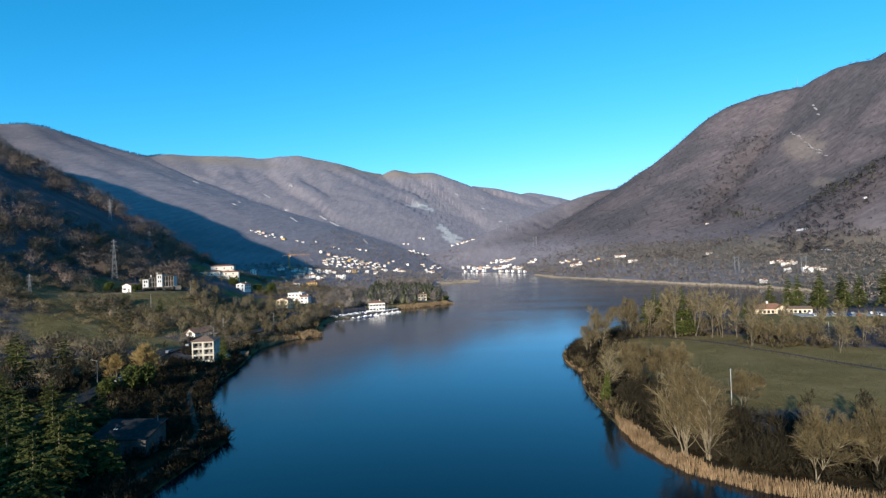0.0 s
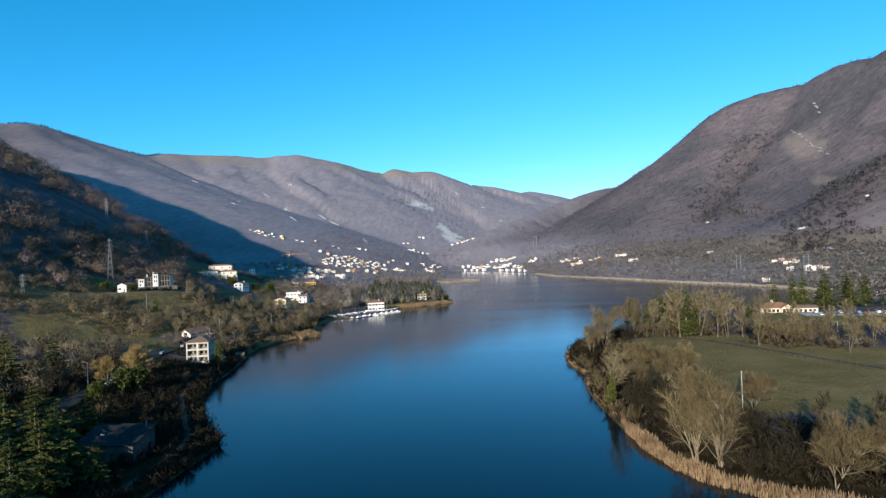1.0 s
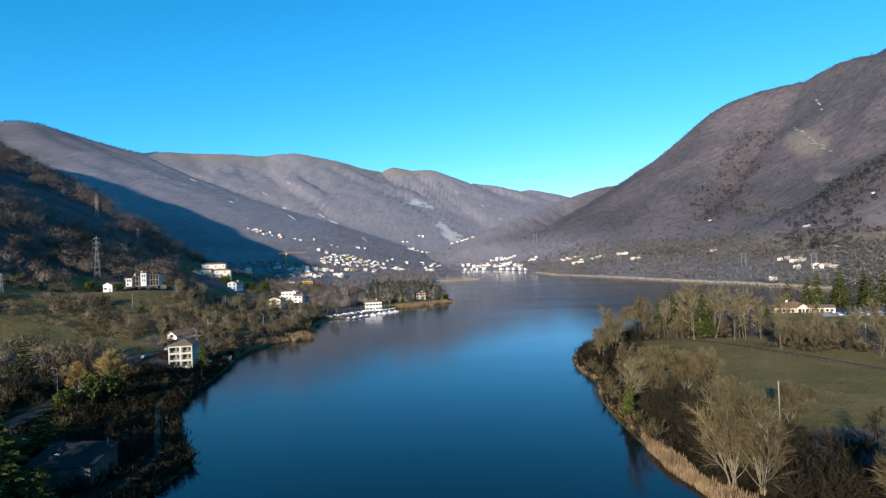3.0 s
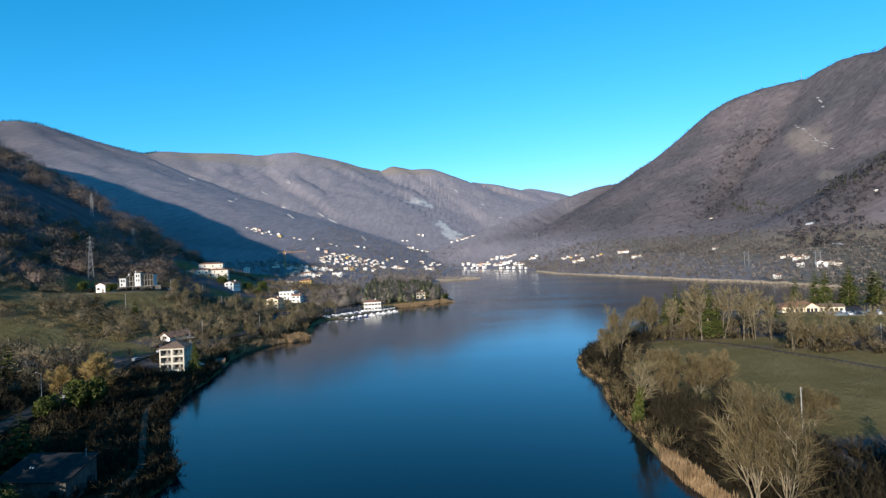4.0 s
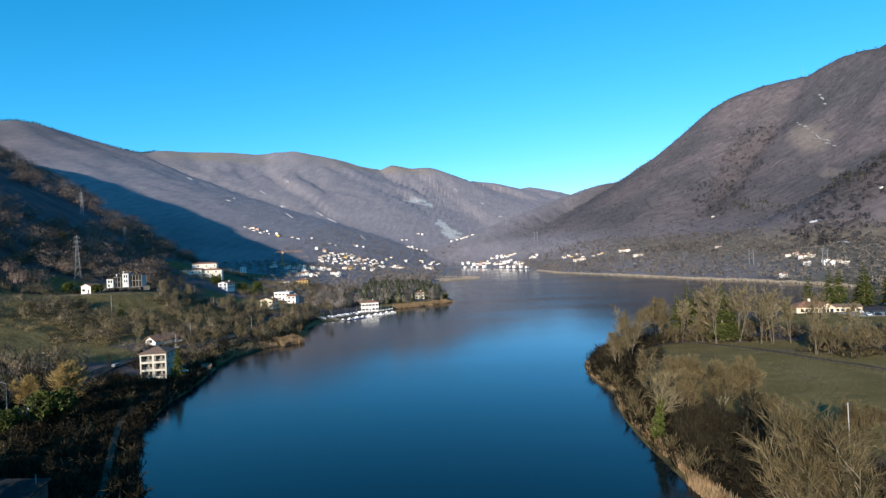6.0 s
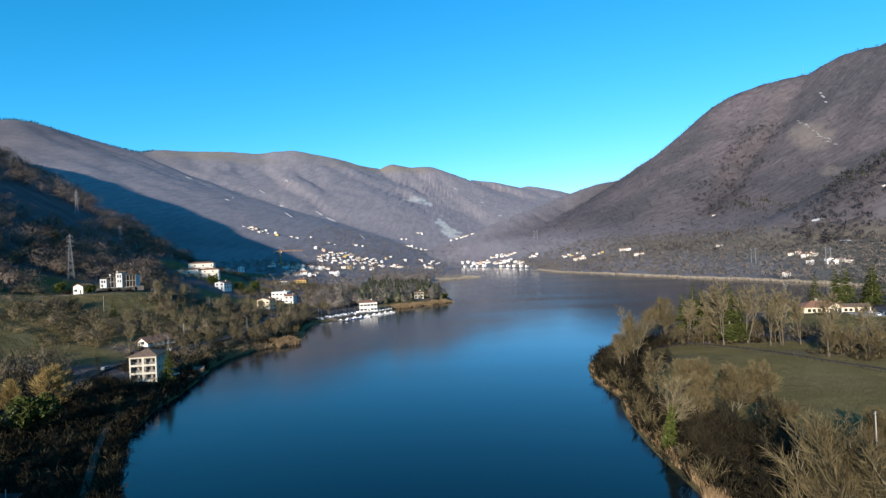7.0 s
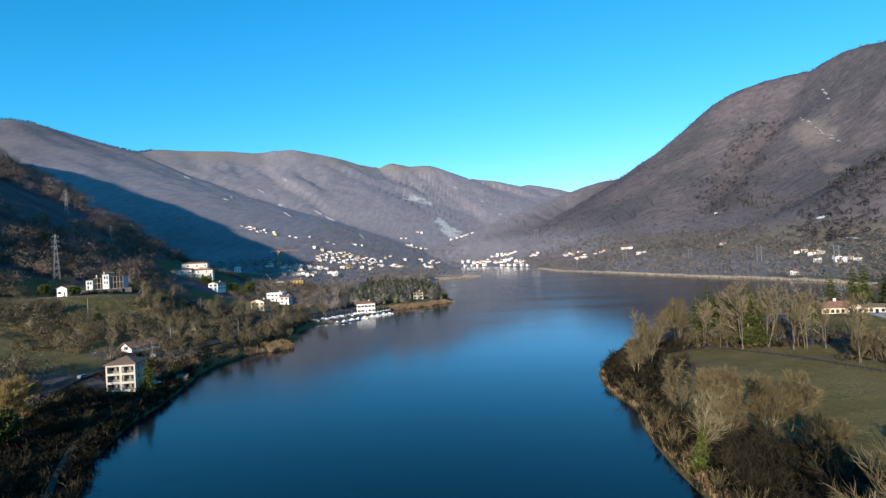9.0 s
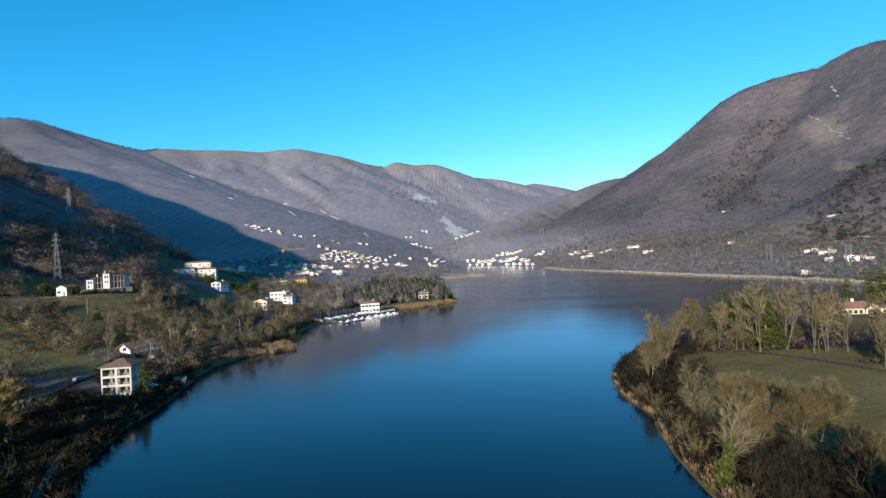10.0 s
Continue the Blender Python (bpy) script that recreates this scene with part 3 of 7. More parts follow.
def shrub_mesh(seed, tall, stems, twigs, width, tubes=True):
    rng = np.random.default_rng(seed)
    soup = Soup()
    for _ in range(stems):
        a = rng.uniform(0, 2 * math.pi)
        way = np.array([math.cos(a) * rng.uniform(0.1, 0.9), math.sin(a) * rng.uniform(0.1, 0.9), 1.0])
        stem = branch(rng, np.array([rng.normal(0, 0.5), rng.normal(0, 0.5), -0.2]), way, tall * rng.uniform(0.6, 1.1), 3, 0.15, 0.0)
        if tubes:
            soup.tube(stem, [width * 1.4, width, width * 0.7, 0], 3)
        else:
            side = unit(np.cross(stem[3] - stem[0], rng.normal(0, 1, 3))) * width
            soup.add([stem[0] - side, stem[0] + side, stem[2] - side * 0.7, stem[2] + side * 0.7, stem[3]], [(0, 1, 3), (0, 3, 2), (2, 3, 4)])
        for _ in range(twigs):
            k = rng.uniform(0.6, 2.95)
            p = stem[int(k)] + (stem[int(k) + 1] - stem[int(k)]) * (k % 1)
            w = fork(rng, stem[int(k) + 1] - stem[int(k)], rng.uniform(0.3, 0.9))
            side = unit(np.cross(w, rng.normal(0, 1, 3))) * width * 0.8
            soup.add([p - side, p + side, p + w * tall * rng.uniform(0.15, 0.38)], [(0, 1, 2)])
    return soup


def conifer_meshes(seed, tall, radius, tiers, sprays, cedar=False):
    """Trunk and needle boughs of a fir, or of a flat-tiered cedar."""
    rng = np.random.default_rng(seed)
    trunk, crown = Soup(), Soup()
    trunk.tube([np.array([0, 0, -0.3]), np.array([0, 0, tall * 0.5]), np.array([0.1, 0, tall])], [tall * 0.018, tall * 0.011, 0], 6)
    for k in range(tiers):
        u = (k + rng.uniform(0, 0.8)) / tiers
        z = tall * (0.08 + 0.9 * u)
        reach = radius * ((1 - u) ** (0.6 if cedar else 0.85)) * rng.uniform(0.75, 1.1) + 0.25
        for _ in range(5 if cedar else 6):
            a = rng.uniform(0, 2 * math.pi)
            out = np.array([math.cos(a), math.sin(a), 0.0])
            side = np.array([-out[1], out[0], 0.0])
            r = reach * rng.uniform(0.7, 1.1)
            drop = -0.08 if cedar else -0.32
            for _ in range(sprays):
                f = rng.uniform(0.12, 1.0)
                base = np.array([0, 0, z]) + out * r * f + np.array([0, 0, drop * r * f * f]) + side * rng.normal(0, 0.13 * r * (1.1 - 0.5 * f))
                size = 0.17 * r * (1.25 - 0.5 * f) + 0.16
                w = unit(out + side * rng.normal(0, 0.8) + np.array([0, 0, rng.normal(-0.15, 0.3)]))
                s = unit(np.cross(w, rng.normal(0, 0.7, 3) + np.array([0, 0, 0.7 if cedar else 0.2])))
                crown.add([base - w * size * 0.6 + s * size * 0.32, base - w * size * 0.6 - s * size * 0.32, base + w * size * 0.9], [(0, 1, 2)])
    return trunk, crown


def make_conifer(name, seed, label, tall, radius, tiers, sprays, cedar=False, group="", needles=None):
    trunk, crown = conifer_meshes(seed, tall, radius, tiers, sprays, cedar)
    tree = tagged(new(name), label, "conifer", group)
    child("trunk", trunk.mesh("trunk"), BARK, tree, "dark rough trunk")
    child("crown", crown.mesh("crown"), needles or NEEDLE, tree)
    return tree


def leafy_mesh(seed, tall, radius, count, size):
    """A rounded evergreen crown of many small leaf sprays."""
    rng = np.random.default_rng(seed)
    soup = Soup()
    lumps = [(rng.normal(0, radius * 0.4), rng.normal(0, radius * 0.4), tall * rng.uniform(0.35, 0.8), radius * rng.uniform(0.35, 0.6)) for _ in range(9)]
    for _ in range(count):
        x, y, z, r = lumps[rng.integers(len(lumps))]
        d = unit(rng.normal(0, 1, 3))
        p = np.array([x, y, z]) + d * r * rng.uniform(0.7, 1.05)
        a, b = rng.normal(0, size, 3), rng.normal(0, size, 3)
        soup.add([p - a, p + a, p + b + d * size], [(0, 1, 2)])
    return soup


def tuft(seed, tall, radius, count, width, upright=0.3, fine=1.0, low=0.38):
    """A small leafless crown as a spray of twig fans, for woods seen from afar."""
    rng = np.random.default_rng(seed)
    soup = Soup()
    soup.tube([np.array([0, 0, -1.0]), np.array([0, 0, tall * 0.6])], [0.014 * tall, 0.0], 3)
    lumps = [(np.array([rng.normal(0, 0.35) * radius, rng.normal(0, 0.35) * radius, tall * rng.uniform(low, low + 0.38)]), rng.uniform(0.5, 0.85)) for _ in range(5)]
    for _ in range(count):
        d = unit(rng.normal(0, 1, 3))
        d[2] = max(d[2], -0.6)
        middle, share_of = lumps[rng.integers(5)]
        p = middle + d * np.array([radius, radius, tall * 0.36]) * share_of * rng.uniform(0.45, 1.0)
        p[2] = max(p[2], 0.05 * tall)
        w = unit(0.45 * unit(d) + np.array([0, 0, upright]) + rng.normal(0, 0.5, 3))
        s = unit(np.cross(w, rng.normal(0, 1, 3))) * width * rng.uniform(0.6, 1.3)
        size = tall * rng.uniform(0.09, 0.19) * fine
        soup.add([p - w * size * 0.6 - s, p - w * size * 0.6 + s, p + w * size], [(0, 1, 2)])
    return soup.arrays()


def dark_fir(seed, tall, radius, count):
    rng = np.random.default_rng(seed)
    soup = Soup()
    soup.tube([np.array([0, 0, -1.0]), np.array([0, 0, tall])], [0.03 * tall, 0.0], 3)
    for _ in range(count):
        u = rng.uniform(0.08, 1.0)
        a = rng.uniform(0, 2 * math.pi)
        r = radius * (1 - u) * rng.uniform(0.6, 1.0) + 0.2
        out = np.array([math.cos(a), math.sin(a), 0])
        p = out * r + np.array([0, 0, tall * u])
        s = np.cross(out, [0, 0, 1.0]) * (0.16 * radius + 0.2 * r)
        soup.add([p * [0.4, 0.4, 1] + [0, 0, 0.06 * tall], p + s - [0, 0, 0.05 * tall], p - s - [0, 0, 0.05 * tall]], [(0, 1, 2)])
    return soup.arrays()


def strewn(name, templates, places, scales, mat, label, category, seed=1):
    """One object of kind stuff: the templates set at the places (n x 3), turned and scaled by chance."""
    rng = np.random.default_rng(seed)
    which = rng.integers(0, len(templates), len(places))
    cos, tris, normals, n = [], [], [], 0
    for k, (co, tri) in enumerate(templates):
        co, tri = np.asarray(co, float), np.asarray(tri)
        here = places[which == k]
        if not len(here):
            continue
        tri = tri.copy()
        soft = (co - [0, 0, 0.3 * co[:, 2].max()]) / [np.abs(co[:, 0]).max(), np.abs(co[:, 1]).max(), 0.6 * co[:, 2].max()]
        soft += np.random.default_rng(seed + k).normal(0, 0.16, soft.shape)
        soft /= np.maximum(np.linalg.norm(soft, axis=1), 1e-6)[:, None]
        flat = np.cross(co[tri[:, 1]] - co[tri[:, 0]], co[tri[:, 2]] - co[tri[:, 0]])
        turned = (flat * soft[tri].mean(1)).sum(1) < 0
        tri[turned] = tri[turned][:, ::-1]
        s, a = scales[which == k], rng.uniform(0, 2 * math.pi, len(here))
        ca, sa = np.cos(a)[:, None], np.sin(a)[:, None]
        normals.append(np.stack([soft[None, :, 0] * ca - soft[None, :, 1] * sa, soft[None, :, 0] * sa + soft[None, :, 1] * ca, np.repeat(soft[None, :, 2], len(here), 0)], -1).reshape(-1, 3))
        c, d = np.cos(a) * s, np.sin(a) * s
        tall = s * rng.uniform(0.8, 1.2, len(here))
        x = co[None, :, 0] * c[:, None] - co[None, :, 1] * d[:, None] + here[:, 0:1]
        y = co[None, :, 0] * d[:, None] + co[None, :, 1] * c[:, None] + here[:, 1:2]
        z = co[None, :, 2] * tall[:, None] + here[:, 2:3]
        cos.append(np.stack([x, y, z], -1).reshape(-1, 3))
        tris.append((tri[None] + (np.arange(len(here)) * len(co))[:, None, None]).reshape(-1, 3) + n)
        n += len(here) * len(co)
    me = mesh_of(name, np.concatenate(cos), np.concatenate(tris))
    # rounded shading: each crown's twigs take the direction of the crown's surface
    me.polygons.foreach_set("use_smooth", np.ones(len(me.polygons), bool))
    me.normals_split_custom_set_from_vertices(np.concatenate(normals))
    me.materials.append(mat)
    return tagged(new(name, me), label, category, kind="stuff")


def meadow_at(x, y):
    """The meadow mask at points, from the ground's grid."""
    i = np.clip(np.searchsorted(gx_line, x), 0, len(gx_line) - 1)
    j = np.clip(np.searchsorted(gy_line, y), 0, len(gy_line) - 1)
    return meadow_mask[j, i]


ROAD_WEST = [(-112, 60), (-113, 120), (-118, 170), (-126, 215), (-133, 245), (-137, 268), (-131, 292), (-123, 318), (-117, 350),
             (-119, 400), (-121, 440), (-115, 480), (-98, 520), (-86, 570), (-92, 660), (-110, 800), (-125, 1000)]
LAKE_PATH = [(-67, 60), (-68, 108), (-67, 132), (-67, 148), (-78, 168), (-93, 197), (-99, 224), (-101, 243)]
CLEARINGS = [(-346, 566, 22), (-304, 562, 16), (-259, 427, 10), (-113, 255, 11), (-150, 318, 15), (-226, 400, 26), (-226, 375, 10), (-154, 221, 6), (-151, 194, 6), (-212, 372, 15), (-200, 392, 16), (-190, 372, 12), (-144, 487, 11), (-141, 474, 8), (-203, 545, 13), (-198, 530, 11), (-193, 514, 9), (-163, 676, 13), (-160, 660, 10), (-250, 602, 18), (-240, 580, 14), (-140, 540, 12), (-138, 525, 8), (-240, 587, 28), (-252, 560, 14), (-262, 545, 12), (-236, 356, 12), (-246, 340, 12), (-217, 541, 12), (-227, 525, 10), (-207, 558, 12), (-147, 500, 12), (-149, 551, 14), (-170, 690, 14),
             (-188, 680, 16), (-66, 488, 28), (-27, 575, 9), (208, 350, 24), (250, 305, 34), (-86, 139, 12), (49, 175, 3.6), (-24, 566, 11)]


def free_spots(rng, count, x0, x1, y0, y1, inland=2.5, meadow_limit=0.35, extra=None):
    x, y = rng.uniform(x0, x1, count), rng.uniform(y0, y1, count)
    ok = (shore_distance(x, y) > inland) & (meadow_at(x, y) < meadow_limit)
    ok &= nearest_on(ROAD_WEST, x, y)[0] > 5.5
    ok &= nearest_on(LAKE_PATH, x, y)[0] > 1.7
    for cx, cy, r in CLEARINGS:
        ok &= np.hypot(x - cx, y - cy) > r
    if extra is not None:
        ok &= extra(x, y)
    x, y = x[ok], y[ok]
    return np.stack([x, y, ground_at(x, y)], -1)


def stand(x, y, turn=0.0, scale=1.0, sink=0.0):
    return pose(x, y, float(ground_at(x, y)) - sink, 0, 0, turn) @ Matrix.Scale(scale, 4)


def plant(ob, x, y, turn=0.0, scale=1.0):
    """A copy of a plant at a place, turned and scaled."""
    made = copy_thing(ob, pose(x, y, float(ground_at(x, y)), 0, 0, turn))
    made.scale = (scale, scale, scale)
    return made


def settle(ob, x, y, turn=0.0, scale=1.0):
    ob.matrix_basis = pose(x, y, float(ground_at(x, y)), 0, 0, turn)
    ob.scale = (scale, scale, scale)
    return ob


def bank_plants():
    rng = np.random.default_rng(7)
    # the eastern bank, nearest first
    wide = dict(limbs=17, boughs=11, twigs=20)
    poplar = settle(make_tree("bare_poplar", 11, "tall leafless poplar with pale branches behind the reeds", tall=19, spread=0.7, stems=6, limbs=9, boughs=8, twigs=12, group="bank trees"), 51, 122.5, 20)
    plant(poplar, 55, 119.5, 160, 0.95)
    willow = settle(make_tree("bare_willow", 12, "leafless willow with a broad hazy grey crown", tall=14, spread=0.85, stems=2, group="bank trees", **wide), 68.5, 106, 0, 1.0)
    plant(willow, 81, 106, 100, 0.95)
    for x, y, a, s in ((59, 181, 220, 0.9), (67.5, 181, 20, 0.95), (74, 184, 300, 0.95), (63, 195, 80, 0.9), (69, 197, 130, 0.85), (67, 160, 60, 0.75), (78, 150, 10, 0.75)):
        plant(willow, x, y, a, s)
    settle(make_tree("ivy_tree", 13, "leaning leafless tree with ivy on its trunk", tall=17, limbs=13, boughs=7, twigs=10, spread=0.9, lean=(-0.22, 0.05), ivy=True, twig=PALE_TWIG), 46.5, 168, 0)
    tip = settle(make_tree("bare_alder", 14, "slender leafless alder with an open pale crown", tall=20, limbs=16, boughs=9, twigs=16, spread=0.62, stems=2, group="bank trees"), 70, 255, 0)
    plant(tip, 61, 243, 250, 0.7)
    plant(tip, 93, 289, 70, 1.0)
    plant(tip, 97, 296, 190, 0.75)
    copse = settle(make_tree("copse_tree", 16, "leafless tree with an open grey brown crown", tall=20, limbs=10, boughs=5, twigs=7, spread=0.66, stems=2, twig_width=0.08, bark=GREY_BARK, twig=PALE_TWIG, group="copse trees"), 103, 286, 40, 0.9)
    bushy = settle(make_tree("bushy_tree", 18, "broad leafless tree with a hazy brown crown", tall=14, limbs=9, boughs=5, twigs=7, spread=0.9, stems=2, twig_width=0.08, bark=GREY_BARK, group="copse trees"), 116, 287, 90, 0.9)
    for x, y, a, s in ((117, 291, 40, 1.0), (110, 271, 200, 1.25), (121, 272, 90, 1.15), (128, 262, 310, 1.1), (113, 288, 130, 1.05), (124, 262, 10, 1.0), (138, 252, 70, 1.0)):
        plant(copse, x, y, a, s)
    for x, y, a, s in ((106, 279, 10, 0.6), (121, 280, 140, 1.0), (135, 262, 200, 0.9),
                       (150, 250, 60, 0.8), (128, 236, 160, 0.7), (160, 240, 0, 0.75), (168, 226, 120, 0.7), (150, 214, 40, 0.7), (176, 250, 220, 0.8)):
        plant(copse, x, y, a, s)
    for x, y, a, s in ((112, 281, 10, 0.9), (129, 268, 100, 0.8), (143, 256, 300, 0.75), (154, 236, 60, 0.7), (185, 238, 0, 0.9), (200, 250, 70, 0.8), (175, 205, 0, 0.8), (98, 283, 45, 0.6)):
        plant(bushy, x, y, a, s)
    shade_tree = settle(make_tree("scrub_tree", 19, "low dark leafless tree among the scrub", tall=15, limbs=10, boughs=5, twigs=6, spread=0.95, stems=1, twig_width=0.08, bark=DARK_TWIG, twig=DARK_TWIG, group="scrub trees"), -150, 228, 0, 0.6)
    fir = settle(make_conifer("fir_tree", 21, "dark green fir among leafless trees", 20, 6.2, 26, 16, group="firs"), 111, 299, 0, 1.25)
    for x, y, s in ((116, 277, 1.3), (107, 301, 1.05), (116, 302, 1.1), (119, 274, 0.8), (222, 384, 1.0), (232, 380, 1.2), (241, 384, 1.25), (252, 378, 1.35), (262, 372, 1.25), (270, 366, 1.2), (282, 360, 1.35), (292, 352, 1.3),
                    (300, 344, 1.2), (246, 370, 1.1), (258, 362, 1.1), (176, 330, 0.6), (248, 378, 0.8), (-185, 356, 0.6), (-206, 352, 0.45)):
        plant(fir, x, y, s * 200, s)
    for x, y, a, s in ((60, 150, 0, 0.75), (65, 160, 70, 0.8), (58, 166, 140, 0.7), (67, 182, 20, 0.8), (62, 192, 100, 0.75), (57, 201, 10, 0.7), (63, 218, 60, 0.8), (58, 227, 200, 0.7), (70, 224, 40, 0.7), (77, 203, 90, 0.65),
                       (79, 152, 10, 0.6), (64, 140, 60, 0.65), (83, 130, 130, 0.7), (92, 122, 30, 0.75), (104, 118, 80, 0.8), (98, 132, 10, 0.6), (112, 126, 150, 0.7), (68, 236, 50, 0.6)):
        plant(shade_tree if y < 186 or y > 222 else bushy, x, y, a, s)
    # thickets between the reeds and the meadow
    bushes = []
    for k in range(4):
        bush = tagged(new("bare_shrub"), "dense leafless shrub with dark thin stems", "shrub", "bank shrubs")
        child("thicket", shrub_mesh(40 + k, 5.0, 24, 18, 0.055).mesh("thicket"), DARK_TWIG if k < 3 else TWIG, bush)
        bushes.append(bush)
    spots = free_spots(rng, 1400, 44, 130, 100, 290, 7, 0.3, lambda x, y: shore_distance(x, y) < 30 + 8 * np.sin(y / 9))
    spots = spots[:170]
    for k, (x, y, z) in enumerate(spots):
        if k < 4:
            settle(bushes[k], x, y, k * 70, 0.9)
        else:
            plant(bushes[k % 3], x, y, rng.uniform(0, 360), rng.uniform(0.6, 1.25))
    for k, (x, y, z) in enumerate(free_spots(rng, 420, 100, 240, 170, 320, 7, 0.25)[:22]):
        plant(bushes[k % 4], x, y, rng.uniform(0, 360), rng.uniform(0.4, 0.8))
    for k in range(8):
        y = 150 + 11.0 * k
        plant(bushes[3], float(np.interp(y, [146, 170, 195, 212, 226, 241], [44, 44, 46, 50, 49, 49])) + rng.uniform(2.0, 4.0), y, rng.uniform(0, 360), rng.uniform(0.75, 1.05))
    # the western bank
    cedar = settle(make_conifer("cedar_tree", 22, "large dark cedar with flat drooping boughs", 17, 6.5, 20, 30, True, group="cedars"), -101, 141, 0)
    for x, y, s in ((-83, 123, 1.1), (-91, 127, 1.0), (-79, 112, 1.0), (-88, 110, 1.15), (-112, 134, 0.95), (-95, 150, 0.75), (-74, 120, 0.6), (-97, 121, 0.9), (-101, 131, 1.0), (-76, 101, 1.0), (-120, 150, 0.8), (-104, 118, 0.85), (-126, 138, 0.8), (-118, 121, 0.9), (-88, 112, 0.6), (-133, 158, 0.65), (-140, 172, 0.6), (-151, 194, 1.1), (-157, 198, 0.9), (-154, 221, 0.8), (-92, 96, 0.9), (-104, 92, 1.0), (-118, 100, 1.1), (-128, 112, 1.0), (-140, 120, 1.05), (-84, 84, 0.9), (-98, 74, 1.05), (-112, 78, 1.1), (-148, 140, 0.9), (-126, 88, 1.1), (-140, 100, 1.1)):
        plant(cedar, x, y, s * 300, s)
    gold = settle(make_tree("golden_willow", 15, "leafless willow with golden yellow twigs", tall=10, limbs=8, boughs=8, twigs=12, spread=0.95, stems=5, twig=GOLD_TWIG), -110, 204, 0, 1.45)
    plant(gold, -118, 213, 130, 1.3)
    plant(gold, -123, 205, 60, 1.05)
    plant(gold, -300, 478, 20, 1.3)
    laurel = tagged(new("evergreen_bush"), "rounded glossy green evergreen bush by the shore", "bush", "evergreen bushes")
    child("foliage", leafy_mesh(51, 6.5, 3.6, 2600, 0.24).mesh("foliage"), LEAF, laurel)
    settle(laurel, -107, 190, 0, 1.5)
    for x, y, s in ((-113, 183, 1.0), (-30, 585, 1.1), (-20, 578, 1.0), (-8, 573, 1.1), (-2, 570, 0.9), (-212, 377, 0.9), (-240, 392, 1.0), (-215, 560, 1.3), (-196, 575, 1.4), (-183, 566, 1.1), (-190, 600, 1.4)):
        plant(laurel, x, y, s * 400, s)
    settle(make_conifer("cypress", 52, "tall green cypress beside the lakeside house", 13.5, 3.4, 30, 20, needles=LEAF), -100.6, 247.0, 0, 1.0)
    for x, y, a, s in ((-122, 226, 0, 0.62), (-128, 218, 40, 0.55), (-133, 210, 90, 0.6), (-138, 222, 200, 0.6), (-141, 232, 20, 0.55), (-132, 200, 300, 0.6), (-146, 214, 70, 0.5),
                       (-131, 256, 60, 0.5), (-124, 206, 0, 0.5), (-118, 180, 80, 0.45), (-127, 186, 10, 0.5), (-88, 172, 0, 0.42), (-93, 184, 60, 0.4), (-84, 158, 200, 0.45), (-78, 150, 20, 0.4), (-97, 166, 100, 0.45), (-140, 205, 10, 0.55),
                       (-152, 224, 210, 0.5), (-150, 206, 300, 0.6), (-136, 192, 15, 0.5), (-147, 198, 80, 0.55), (-158, 214, 40, 0.55)):
        plant(shade_tree, x, y, a, s)
    for k, (x, y, z) in enumerate(free_spots(rng, 500, -160, -64, 110, 262, 2.0, 0.4)[:80]):
        plant(bushes[k % 4], x, y, rng.uniform(0, 360), rng.uniform(0.45, 0.95))
    shoots = [shrub_mesh(46 + k, 4.4, 20, 8, 0.085, False).arrays() for k in range(4)]
    low_shoots = [shrub_mesh(56 + k, 3.6, 13, 6, 0.10, False).arrays() for k in range(4)]
    spots = np.concatenate([free_spots(rng, 3200, -160, -58, 92, 250, 0.4, 0.6)[:1300], free_spots(rng, 3000, -105, -56, 95, 300, 0.2, 0.6, lambda x, y: shore_distance(x, y) < 8)[:260], free_spots(rng, 1800, -140, -82, 262, 440, 1.0, 0.5)[:420]])
    # the western bank's shade is partly in this near-black stem colour
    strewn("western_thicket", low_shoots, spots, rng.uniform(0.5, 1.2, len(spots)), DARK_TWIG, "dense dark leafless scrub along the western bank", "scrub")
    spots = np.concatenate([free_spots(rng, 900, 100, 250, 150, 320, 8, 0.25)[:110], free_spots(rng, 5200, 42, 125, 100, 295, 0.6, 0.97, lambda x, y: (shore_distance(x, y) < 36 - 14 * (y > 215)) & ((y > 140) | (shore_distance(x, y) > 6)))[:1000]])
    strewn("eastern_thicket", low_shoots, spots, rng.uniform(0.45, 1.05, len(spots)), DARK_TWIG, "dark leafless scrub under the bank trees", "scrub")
    spots = np.array([(x, y, float(ground_at(x, y))) for x, y in zip(np.linspace(-230, -196, 40) + rng.normal(0, 1.5, 40), np.interp(np.linspace(-230, -196, 40), [-230, -212, -196], [381, 388, 398]) + rng.normal(0, 1.8, 40))])
    strewn("villa_hedge", shoots, spots, rng.uniform(0.4, 0.8, len(spots)), DARK_TWIG, "dark untrimmed hedge below the villa terrace", "hedge")
    # tall conifers out of view on the knoll, added to shade the near bank
    grove = [conifer_meshes(23 + k, 25, 7.5, 16, 7)[1].arrays() for k in range(2)]
    spots = free_spots(rng, 900, -250, -74, -70, 84, 5, 0.95)[:150]
    strewn("lakeside_grove", grove, spots, rng.uniform(0.8, 1.1, len(spots)), NEEDLE, "dense grove of tall conifers on the unseen shore, added to shade the bank", "wood")
    for k, (x, y, z) in enumerate(free_spots(rng, 300, -178, -112, 176, 242, 4, 0.75, lambda x, y: np.hypot(x + 113, y - 255) > 40)[:30]):
        plant(shade_tree, x, y, rng.uniform(0, 360), rng.uniform(0.42, 0.68))
